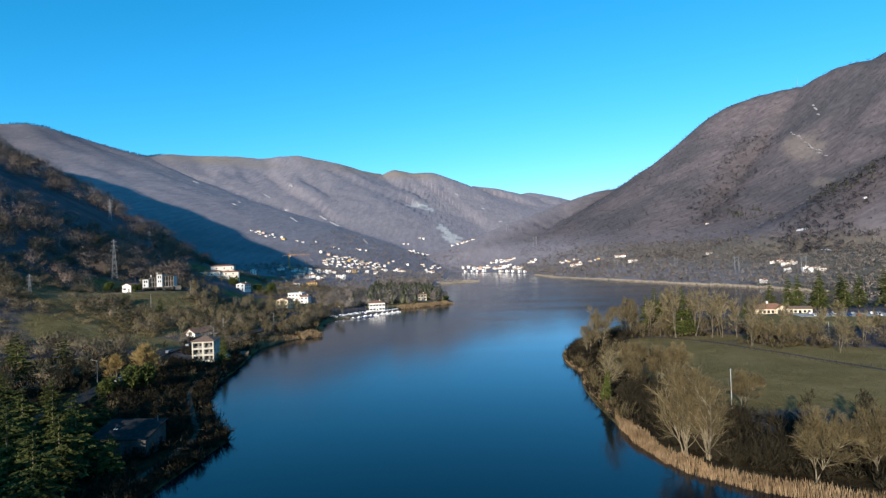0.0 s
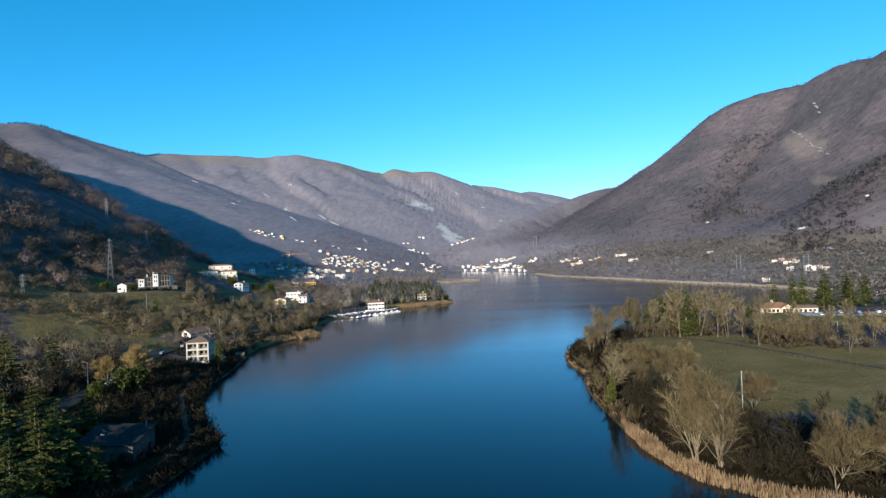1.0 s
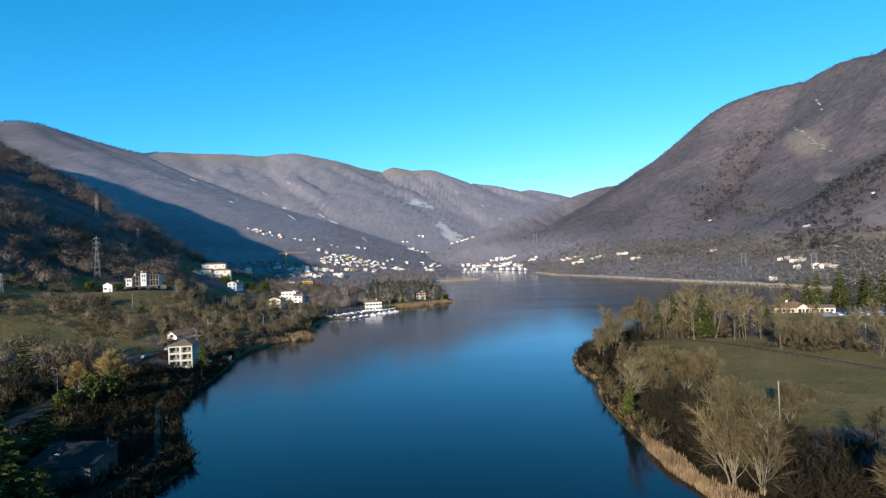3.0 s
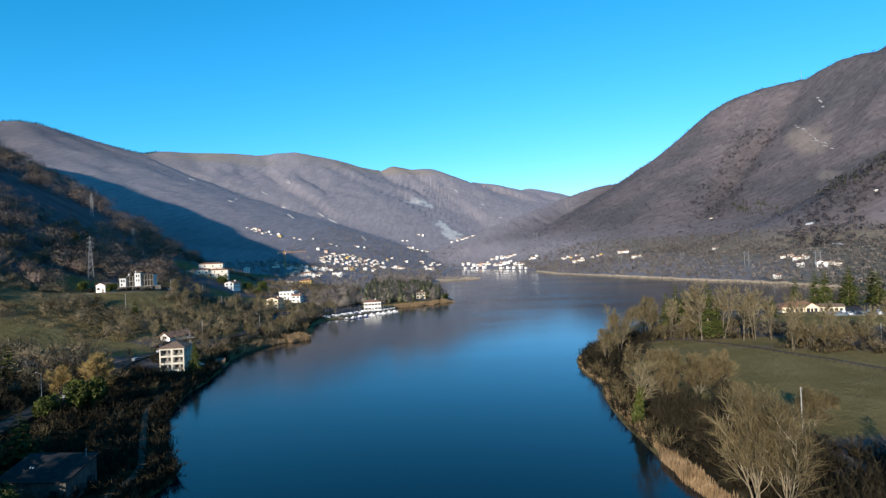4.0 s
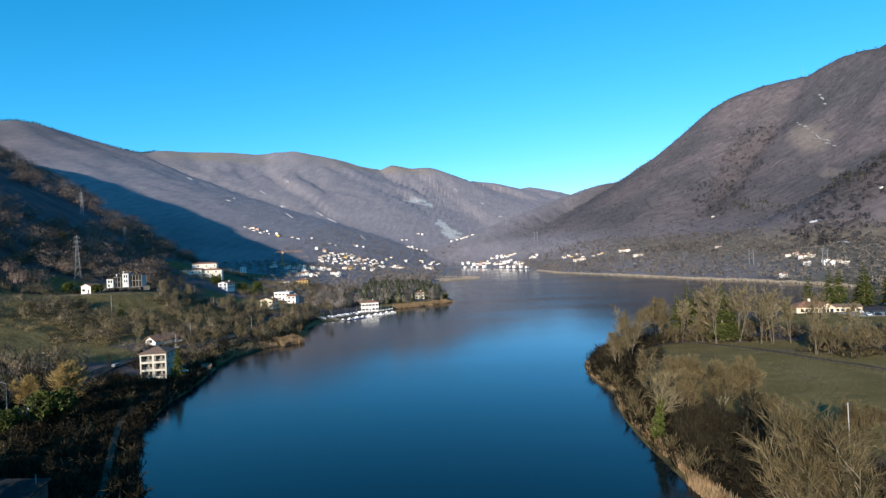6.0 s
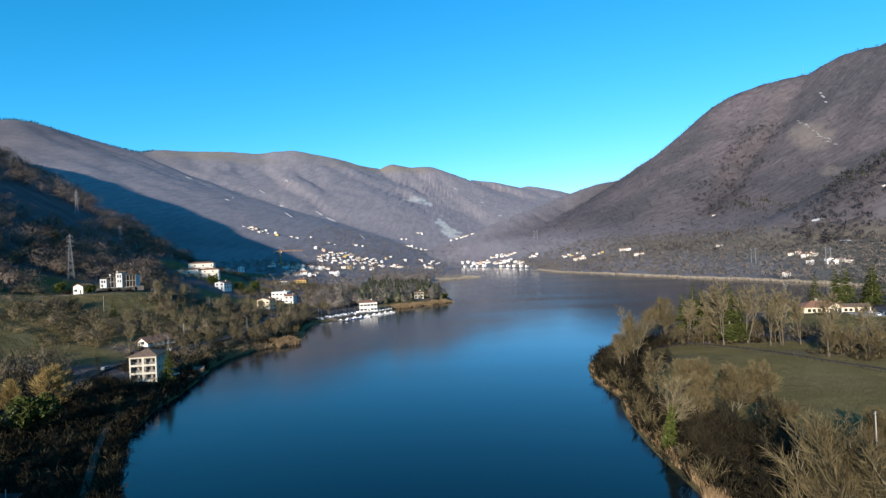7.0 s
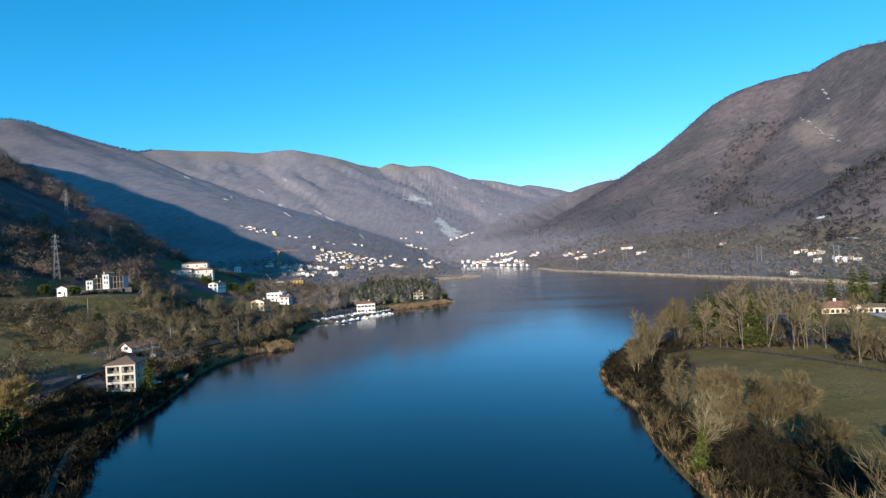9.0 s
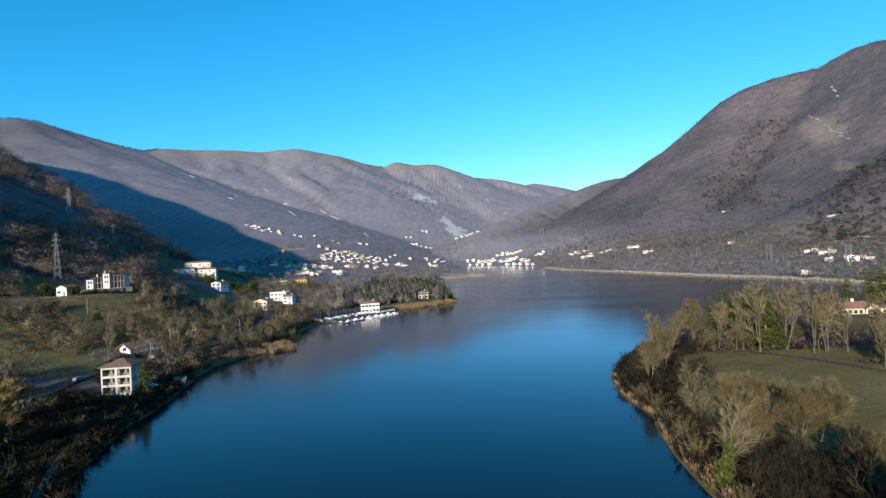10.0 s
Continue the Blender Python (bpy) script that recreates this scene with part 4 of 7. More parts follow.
    for k, (x, y, z) in enumerate(free_spots(rng, 300, 92, 180, 215, 300, 4, 0.8, lambda x, y: nearest_on([(101, 290), (118, 279), (132, 260), (147, 234), (162, 206)], x, y)[0] < 15)[:26]):
        plant(bushy, x, y, rng.uniform(0, 360), rng.uniform(0.35, 0.75))
    spots = free_spots(rng, 1200, 88, 200, 185, 305, 4, 0.9, lambda x, y: nearest_on([(99, 288), (116, 276), (130, 256), (144, 230), (158, 200)], x, y)[0] < 10)[:240]
    strewn("fence_thicket", shoots, spots, rng.uniform(0.4, 1.0, len(spots)), TWIG, "brown leafless scrub along the meadow fence", "scrub")
    for k, (x, y, z) in enumerate(free_spots(rng, 600, -180, -84, 300, 470, 4, 0.3)[:60]):
        plant(copse if k % 3 else bushy, x, y, rng.uniform(0, 360), rng.uniform(0.38, 0.68))


def woodlands():
    rng = np.random.default_rng(17)
    near = [tuft(60 + k, 9, 4.2, 210, 0.075, 0.55, 0.75, 0.26) for k in range(5)]
    scrub = [tuft(65 + k, 4.6, 3.6, 96, 0.075, 0.5, 0.9, 0.12) for k in range(4)]
    spots = free_spots(rng, 3800, -300, -92, 268, 480, 4, 0.3, lambda x, y: fbm(x / 28, y / 28, 3, 41) > -0.12)
    strewn("scrub_below_the_villa", scrub, spots, rng.uniform(0.45, 1.15, len(spots)), SCRUB, "low olive brown scrub on the grassy western slope", "scrub")
    spots = free_spots(rng, 700, -215, -120, 176, 268, 6, 0.35, lambda x, y: np.hypot(x + 113, y - 255) > 24)[:150]
    strewn("wood_by_the_road", near, spots, rng.uniform(0.8, 1.4, len(spots)), WOODS_GREY, "grey brown leafless trees beside the road", "wood")
    spots = free_spots(rng, 2500, -330, -95, 290, 660, 4, 0.3, lambda x, y: (y > 430) | (fbm(x / 40, y / 40, 3, 42) > np.where(x < -165, -0.22, -0.06)))
    strewn("wood_below_the_villa", near, spots, rng.uniform(0.55, 1.15, len(spots)), WOODS_GREY, "leafless mixed wood on the slope above the western shore", "wood")
    spots = np.concatenate([free_spots(rng, 2400, 96, 260, 190, 318, 8, 0.75, lambda x, y: (nearest_on([(112, 292), (128, 276), (146, 250), (158, 220), (172, 206), (230, 200)], x, y)[0] < 13))[:190],
                            free_spots(rng, 900, 130, 290, 215, 320, 8, 0.5)[:90]])
    strewn("scrub_behind_the_meadow", near, spots, rng.uniform(0.5, 0.95, len(spots)), WOODS_GREY, "brown leafless scrub and young trees behind the meadow fence", "scrub")
    mid = [tuft(70 + k, 10, 5.6, 44, 0.5, 0.2, 0.6, 0.22) for k in range(5)]
    crowns = [tuft(75 + k, 15, 9.5, 430, 0.13, 0.35, 0.42, 0.22) for k in range(5)]
    spots = free_spots(rng, 8000, -640, -150, 380, 1050, 20, 0.3, lambda x, y: (west_hill(x, y) > 34) & (x > -0.95 * y - 150) & (fbm(x / 75, y / 75, 2, 61) > -0.1) & (x > -640) & (y < 1050))[:1150]
    strewn("wood_on_the_western_hill", crowns, spots, rng.uniform(0.75, 1.25, len(spots)), WOODS_BROWN, "brown leafless wood covering the western hillside", "wood", 5)
    spots = np.array([(x, y, float(ground_at(x, y))) for x, y in ((-243, 480), (-237, 489), (-251, 491), (-216, 446), (-227, 452))])
    strewn("trees_beside_the_villa", crowns, spots, np.array([1.3, 1.2, 1.45, 1.3, 1.55]), WOODS_BROWN, "broad rounded leafless trees beside the villa", "trees")
    spots = free_spots(rng, 2600, -420, 60, 600, 2100, 6, 0.3, lambda x, y: west_hill(x, y) < 60)
    strewn("valley_trees", mid, spots, rng.uniform(0.5, 1.05, len(spots)), WOODS_HAZE, "leafless hedges and copses on the valley floor", "wood")
    grove = [dark_fir(80 + k, 16, 6.6, 150) for k in range(4)]
    spots = free_spots(rng, 420, -95, -5, 515, 760, 8, 0.6)
    strewn("pine_grove", grove, spots, rng.uniform(0.4, 0.85, len(spots)), NEEDLE_GREY, "grey green pines behind the boatyard", "wood")
    spots = np.concatenate([free_spots(rng, 700, -110, 0, 500, 1000, 8, 0.6), free_spots(rng, 260, -120, -10, 505, 600, 8, 0.6)])
    strewn("copse_by_the_spit", near, spots, rng.uniform(0.8, 1.7, len(spots)), WOODS_HAZE, "tall leafless trees on the spit", "wood")
    spots = free_spots(rng, 8600, 180, 900, 300, 1700, 6, 0.25, lambda x, y: (ground_at(x, y) < 70) & ((y > 520) | (shore_distance(x, y) > 6) & (x > 290)))
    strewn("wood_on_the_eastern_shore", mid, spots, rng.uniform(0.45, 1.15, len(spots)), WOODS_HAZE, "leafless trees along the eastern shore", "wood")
    far = [tuft(90 + k, 9, 5.5, 11, 0.75, 0.2) for k in range(6)]
    spots = free_spots(rng, 20000, 250, 2300, 700, 3000, 60, 0.3, lambda x, y: (ground_at(x, y) > 25) & (x < 0.95 * y + 300) & (x - 40 - 0.69 * (y - 1960) > 60 + 160 * fbm(x / 120, y / 120, 2, 15)))
    strewn("wood_on_the_eastern_mountain", far, spots, rng.uniform(0.55, 0.95, len(spots)), WOODS, "grey brown leafless wood on the eastern mountain", "wood")
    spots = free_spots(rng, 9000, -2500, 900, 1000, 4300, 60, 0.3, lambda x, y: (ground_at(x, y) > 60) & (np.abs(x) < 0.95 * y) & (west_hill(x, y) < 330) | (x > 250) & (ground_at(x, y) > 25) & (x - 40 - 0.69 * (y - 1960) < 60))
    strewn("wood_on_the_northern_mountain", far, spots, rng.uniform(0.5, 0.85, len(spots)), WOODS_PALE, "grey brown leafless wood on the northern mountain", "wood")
    stand = [dark_fir(84 + k, 15, 4.5, 16) for k in range(3)]
    spots = free_spots(rng, 5200, 600, 1500, 950, 2200, 60, 0.5, lambda x, y: (smooth_noise(x / 140, y / 260, 77) > 0.74) | (np.hypot((x - 860) / 130, (y - 1125) / 50) < 1))[:330]
    strewn("mountain_firs", stand, spots, rng.uniform(0.5, 0.95, len(spots)), NEEDLE, "scattered dark firs on the eastern mountain", "wood")
    dark = [tuft(100 + k, 12, 6.0, 26, 0.6, 0.2) for k in range(4)]
    bands = ([(800, 1640), (891, 1791), (1000, 1890), (1105, 2000)], 75), ([(640, 960), (700, 1030), (790, 1090), (920, 1095), (1080, 1080)], 62)
    spots = np.concatenate([free_spots(rng, count, 560, 1250, 880, 2080, 40, 0.5, lambda x, y: nearest_on(line, x, y)[0] < reach * (0.5 + smooth_noise(x / 40, y / 40, 91)))
                            for (line, reach), count in zip(bands, (3000, 7000))])
    strewn("dark_wood_bands", dark, spots, rng.uniform(0.6, 1.2, len(spots)), WOODS_DARK, "dark leafless wood on the spur and along the ravines", "wood")
    firs = [dark_fir(95 + k, 17, 4, 26) for k in range(3)]
    u = rng.uniform(0, 1, 1100)
    x = np.interp(u, [0, 0.12, 0.4, 0.65, 1], [-1875, -1797, -1745, -1714, -1620]) + rng.normal(0, 14, 1100)
    y = np.interp(u, [0, 0.12, 0.4, 0.65, 1], [2382, 2472, 2738, 2917, 3150]) + rng.normal(0, 14, 1100)
    strewn("ridge_firs", firs, np.stack([x, y, ground_at(x, y) - 1], -1), rng.uniform(0.4, 0.85, 1100), NEEDLE, "dark firs along the mountain crest", "wood")


def reed_bed(name, line, width, count, tall, blade, label, seed, offset=0.0, mat=REED):
    """Dry reeds in a band along a stretch of shore."""
    rng = np.random.default_rng(seed)
    pts = np.array(line, float)
    seg = np.hypot(*(pts[1:] - pts[:-1]).T)
    run = rng.uniform(0, seg.sum(), count)
    edge = np.concatenate([[0], np.cumsum(seg)])
    k = np.clip(np.searchsorted(edge, run) - 1, 0, len(seg) - 1)
    f = (run - edge[k]) / seg[k]
    p = pts[k] + (pts[k + 1] - pts[k]) * f[:, None]
    side = np.stack([(pts[k + 1] - pts[k])[:, 1], -(pts[k + 1] - pts[k])[:, 0]], -1) / seg[k][:, None]
    p = p + side * (offset + width * rng.uniform(-0.5, 0.5, count) * (0.6 + 0.8 * smooth_noise(run / 6, run * 0, seed)))[:, None]
    z = np.maximum(ground_at(p[:, 0], p[:, 1]), -0.3) - 0.1
    h = tall * rng.uniform(0.65, 1.1, count) * (0.75 + 0.5 * smooth_noise(run / 4, run * 0 + 5, seed))
    a = rng.uniform(0, 2 * math.pi, count)
    d = np.stack([np.cos(a), np.sin(a)], -1) * blade * 0.5
    lean = rng.normal(0, 0.16, (count, 2)) * h[:, None]
    co = np.zeros((count, 5, 3))
    co[:, 0, :2], co[:, 1, :2] = p - d * 0.6, p + d * 0.6
    co[:, 2, :2], co[:, 3, :2] = p + lean * 0.75 + d, p + lean * 0.75 - d
    co[:, 4, :2] = p + lean
    co[:, 0, 2] = co[:, 1, 2] = z
    co[:, 2, 2] = co[:, 3, 2] = z + h * 0.75
    co[:, 4, 2] = z + h
    tri = np.array([(0, 1, 2), (0, 2, 3), (3, 2, 4)])
    me = mesh_of(name, co.reshape(-1, 3), (tri[None] + (np.arange(count) * 5)[:, None, None]).reshape(-1, 3))
    me.materials.append(mat)
    return tagged(new(name, me), label, "reeds", kind="stuff")


bank_plants()
woodlands()
near_shore = [q for q in RIGHT_SHORE if -10 < q[1] < 270]
reed_bed("reed_bed", [q for q in near_shore if q[1] < 150], 3.4, 13000, 2.2, 0.10, "tall dry tan reeds along the eastern bank", 3, -0.6)
reed_bed("thin_reeds", [q for q in near_shore if q[1] > 140], 1.2, 1500, 1.2, 0.09, "thin dry reeds under the bank trees", 9, -1.2)
reed_bed("bank_grass", [(45, 120), (44.5, 134), (44.5, 148), (45, 162), (46, 176)], 2.6, 2600, 1.5, 0.08, "bleached tussocks of tall grass along the bank", 12, 1.6, REED)
reed_bed("reed_clump", [(-91, 338), (-86, 343), (-81, 347)], 9, 3600, 2.7, 0.16, "dry orange reeds on a small point", 4, 0.0)
reed_bed("shore_reeds", [(-104, 288), (-103, 305), (-98, 326), (-92, 336)], 4.5, 2200, 1.9, 0.14, "dry tan reeds along the western shore", 14, -1.0, REED)
reed_bed("bank_tussocks", [(-91, 212), (-92.5, 226), (-94, 242), (-97.5, 262), (-102, 282)], 2.4, 1500, 1.3, 0.10, "dry grass tussocks on the western bank", 15, -1.2, PALE_REED)
reed_bed("reed_spit", [(-46, 514), (-24, 528), (-4, 548), (3, 556)], 12, 5200, 1.9, 0.22, "dry reddish reeds along the spit", 6, -3)
reed_bed("far_reed_spit", [(-14, 984), (44, 1012), (46, 1060), (-5, 1108)], 26, 4000, 2.2, 0.5, "dry reeds on a distant point", 7, 0, PALE_REED)
reed_bed("far_reed_shore", [q for q in RIGHT_SHORE if 530 < q[1] < 1300][::-1], 6, 8000, 2.0, 0.5, "pale dry reeds along the far eastern shore", 8, 2, PALE_REED)


# ---------------------------------------------------------------- building kit
WHITE = material("white_render", [(0.68, 0.65, 0.60), (0.78, 0.76, 0.71), (0.84, 0.82, 0.78)], 0.5, 0.9, 0.15, 10)
CREAM = material("cream_render", [(0.60, 0.49, 0.33), (0.70, 0.59, 0.42), (0.76, 0.66, 0.49)], 0.5, 0.9, 0.15, 10)
OCHRE = material("ochre_render", [(0.60, 0.40, 0.13), (0.68, 0.47, 0.17), (0.74, 0.53, 0.22)], 0.5, 0.9, 0.15, 10)
PINK = material("pink_render", [(0.48, 0.34, 0.27), (0.55, 0.40, 0.32), (0.60, 0.46, 0.38)], 0.5, 0.9, 0.15, 10)
TILE = material("terracotta_tiles", [(0.17, 0.085, 0.055), (0.25, 0.13, 0.085), (0.33, 0.18, 0.12)], 1.2, 0.9, 0.5, 5)
OLD_TILE = material("weathered_brown_tiles", [(0.11, 0.075, 0.055), (0.17, 0.115, 0.085), (0.23, 0.16, 0.12)], 1.2, 0.9, 0.5, 5)
RUST_TILE = material("rust_brown_tiles", [(0.18, 0.098, 0.066), (0.27, 0.148, 0.098), (0.35, 0.20, 0.135)], 1.2, 0.9, 0.5, 5)
IVORY = material("ivory_render", [(0.60, 0.545, 0.455), (0.70, 0.645, 0.555), (0.76, 0.715, 0.635)], 0.5, 0.9, 0.15, 10)
WEATHERED = material("weathered_cream_render", [(0.40, 0.365, 0.29), (0.50, 0.46, 0.375), (0.58, 0.54, 0.45)], 0.5, 0.9, 0.15, 10)
GREY_WHITE = material("grey_white_render", [(0.46, 0.45, 0.42), (0.56, 0.55, 0.52), (0.63, 0.62, 0.59)], 0.5, 0.9, 0.15, 10)
SLATE = material("dark_slate", [(0.014, 0.014, 0.015), (0.022, 0.023, 0.024), (0.036, 0.037, 0.039)], 0.8, 0.9, 0.3, 6, spec=0.12)
STONE = material("grey_stone", [(0.16, 0.15, 0.135), (0.25, 0.235, 0.21), (0.34, 0.32, 0.29)], 0.6, 0.9, 0.5, 4)
CONCRETE = material("concrete", [(0.26, 0.25, 0.235), (0.34, 0.33, 0.31), (0.42, 0.41, 0.385)], 0.3, 0.9, 0.2, 8)
ASPHALT = material("asphalt", [(0.028, 0.027, 0.027), (0.040, 0.039, 0.037), (0.056, 0.055, 0.051)], 0.25, 0.9, 0.3, 12)
GRAVEL = material("grey_gravel", [(0.07, 0.060, 0.047), (0.105, 0.092, 0.074), (0.145, 0.128, 0.106)], 0.4, 0.95, 0.4, 9)
DIRT = material("bare_dirt", [(0.05, 0.04, 0.03), (0.08, 0.065, 0.05), (0.11, 0.09, 0.07)], 0.3, 0.95, 0.4, 6)
WOOD = material("weathered_wood", [(0.06, 0.045, 0.032), (0.10, 0.078, 0.056), (0.15, 0.12, 0.088)], 1.5, 0.85, 0.4, 12)
DARK_WOOD = material("dark_wet_wood", [(0.03, 0.024, 0.018), (0.05, 0.04, 0.03), (0.08, 0.064, 0.048)], 1.5, 0.85, 0.4, 12)
GLASS = material("dark_window_glass", [(0.02, 0.024, 0.03), (0.03, 0.035, 0.042)], 0.3, 0.12, spec=0.6)
STEEL = material("galvanised_steel", [(0.20, 0.205, 0.21), (0.27, 0.275, 0.28), (0.33, 0.335, 0.34)], 1.0, 0.6, metal=0.3)
CRANE_PAINT = material("orange_crane_paint", [(0.55, 0.24, 0.03), (0.66, 0.32, 0.05)], 0.5, 0.5)
RUBBER = material("black_rubber", [(0.015, 0.015, 0.016), (0.03, 0.03, 0.03)], 3.0, 0.8)
LIMESTONE = material("pale_limestone", [(0.24, 0.225, 0.22), (0.33, 0.31, 0.30), (0.42, 0.40, 0.385)], 0.06, 0.95, 0.6, 0.2)
# darker copy of the grey stone, with the workshop's shade in its colour
DARK_STONE = material("sooty_stone", [(0.06, 0.057, 0.052), (0.095, 0.09, 0.083), (0.14, 0.132, 0.12)], 0.6, 0.9, 0.5, 4)
SNOW = material("old_snow", [(0.42, 0.43, 0.45), (0.58, 0.59, 0.61)], 0.1, 0.8, 0.3, 0.6)
CAR_PAINTS = [material("car_paint_" + n, [c, tuple(v * 1.15 for v in c)], 0.2, 0.25, spec=0.6) for n, c in
              (("white", (0.72, 0.72, 0.72)), ("black", (0.02, 0.02, 0.022)), ("grey", (0.18, 0.19, 0.2)), ("silver", (0.45, 0.46, 0.47)), ("blue", (0.03, 0.06, 0.16)), ("red", (0.3, 0.03, 0.03)))]


def part(name, bm, mat, parent, label=""):
    me = bpy.data.meshes.new(name)
    bm.to_mesh(me)
    bm.free()
    me.materials.append(mat)
    ob = new(name, me)
    ob.parent = parent
    return tagged(ob, label)


def share(ob, parent, m):
    """Another part on the same mesh."""
    made = new(ob.name.split(".")[0], ob.data)
    made.parent = parent
    made.matrix_basis = m
    for kid in ob.children:
        share(kid, made, kid.matrix_basis)
    return made


def box(bm, x0, x1, y0, y1, z0, z1):
    v = [bm.verts.new(p) for p in ((x0, y0, z0), (x1, y0, z0), (x1, y1, z0), (x0, y1, z0), (x0, y0, z1), (x1, y0, z1), (x1, y1, z1), (x0, y1, z1))]
    for f in ((3, 2, 1, 0), (4, 5, 6, 7), (0, 1, 5, 4), (1, 2, 6, 5), (2, 3, 7, 6), (3, 0, 4, 7)):
        bm.faces.new([v[k] for k in f])
    return bm


def block(x0, x1, y0, y1, z0, z1):
    return box(bmesh.new(), x0, x1, y0, y1, z0, z1)


def solid(bm, points, faces):
    v = [bm.verts.new(p) for p in points]
    for f in faces:
        bm.faces.new([v[k] for k in f])
    return bm


def rod(bm, a, b, r, sides=5, r_end=None):
    a, b = Vector(a), Vector(b)
    d = (b - a).normalized()
    u = d.orthogonal().normalized()
    w = d.cross(u)
    rings = []
    for p, q in ((a, r), (b, r if r_end is None else r_end)):
        rings.append([bm.verts.new(p + q * (math.cos(k * 2 * math.pi / sides) * u + math.sin(k * 2 * math.pi / sides) * w)) for k in range(sides)])
    for k in range(sides):
        bm.faces.new((rings[0][k], rings[0][(k + 1) % sides], rings[1][(k + 1) % sides], rings[1][k]))
    bm.faces.new(rings[0][::-1])
    bm.faces.new(rings[1])
    return bm


def pierced(bm, width, low, high, holes, at, thick):
    """A wall along x, its outer face at y = at, with holes (x0, x1, z0, z1) through it."""
    xs = sorted({-width / 2, width / 2, *(h[0] for h in holes), *(h[1] for h in holes)})
    zs = sorted({low, high, *(h[2] for h in holes), *(h[3] for h in holes)})
    verts = {}

    def v(i, k, back):
        if (i, k, back) not in verts:
            verts[i, k, back] = bm.verts.new((xs[i], at + thick * back, zs[k]))
        return verts[i, k, back]

    def full(i, k):
        if not (0 <= i < len(xs) - 1 and 0 <= k < len(zs) - 1):
            return False
        cx, cz = (xs[i] + xs[i + 1]) / 2, (zs[k] + zs[k + 1]) / 2
        return not any(h[0] < cx < h[1] and h[2] < cz < h[3] for h in holes)

    for i in range(len(xs) - 1):
        for k in range(len(zs) - 1):
            if full(i, k):
                bm.faces.new((v(i, k, 0), v(i + 1, k, 0), v(i + 1, k + 1, 0), v(i, k + 1, 0)))
                bm.faces.new((v(i, k + 1, 1), v(i + 1, k + 1, 1), v(i + 1, k, 1), v(i, k, 1)))
                for (a, b), (c, d), beside in (((i, k), (i, k + 1), (i - 1, k)), ((i + 1, k + 1), (i + 1, k), (i + 1, k)), ((i + 1, k), (i, k), (i, k - 1)), ((i, k + 1), (i + 1, k + 1), (i, k + 1))):
                    if not full(*beside):
                        bm.faces.new((v(a, b, 0), v(c, d, 0), v(c, d, 1), v(a, b, 1)))


def gable_roof(w, d, z, rise, over, along_x=True, thick=0.22):
    """Two pitched slabs; the ridge runs along x, or along y."""
    bm = bmesh.new()
    a, b = (w / 2 + over, d / 2 + over) if along_x else (d / 2 + over, w / 2 + over)
    low = z - rise * over / (b - over)
    pts = []
    for s in (-1, 1):
        pts += [(s * a, -b, low), (s * a, 0, z + rise), (s * a, b, low), (s * a, b, low + thick), (s * a, 0, z + rise + thick), (s * a, -b, low + thick)]
    if not along_x:
        pts = [(-y, x, h) for x, y, h in pts]
    return solid(bm, pts, ((0, 1, 4, 5), (1, 2, 3, 4), (11, 10, 7, 6), (10, 9, 8, 7), (5, 4, 10, 11), (4, 3, 9, 10), (1, 0, 6, 7), (2, 1, 7, 8), (0, 5, 11, 6), (3, 2, 8, 9)))


def hip_roof(w, d, z, rise, over, thick=0.2):
    bm = bmesh.new()
    a, b = w / 2 + over, d / 2 + over
    r = max(0.05, a - b)
    pts = [(-a, -b, z), (a, -b, z), (a, b, z), (-a, b, z), (-a, -b, z + thick), (a, -b, z + thick), (a, b, z + thick), (-a, b, z + thick), (-r, 0, z + thick + rise), (r, 0, z + thick + rise)]
    return solid(bm, pts, ((3, 2, 1, 0), (0, 1, 5, 4), (1, 2, 6, 5), (2, 3, 7, 6), (3, 0, 4, 7), (4, 5, 9, 8), (5, 6, 9), (6, 7, 8, 9), (7, 4, 8)))


def window_into(parent, m, w, h, shutters=None):
    """A framed pane that fills a hole; its outer face looks along -y."""
    bm = bmesh.new()
    t = 0.09
    box(bm, -w / 2, -w / 2 + t, 0, 0.08, 0, h)
    box(bm, w / 2 - t, w / 2, 0, 0.08, 0, h)
    box(bm, -w / 2 + t, w / 2 - t, 0, 0.08, 0, t)
    box(bm, -w / 2 + t, w / 2 - t, 0, 0.08, h - t, h)
    box(bm, -0.04, 0.04, 0, 0.08, t, h - t)
    win = part("window", bm, WOOD, parent)
    win.matrix_basis = m
    part("pane", block(-w / 2 + t, w / 2 - t, 0.03, 0.05, t, h - t), GLASS, win)
    if shutters:
        part("shutter", block(-w - 0.0, -w / 2 - 0.03, -0.24, -0.19, 0, h), shutters, win)
        part("shutter", block(w / 2 + 0.03, w, -0.24, -0.19, 0, h), shutters, win)
    return win


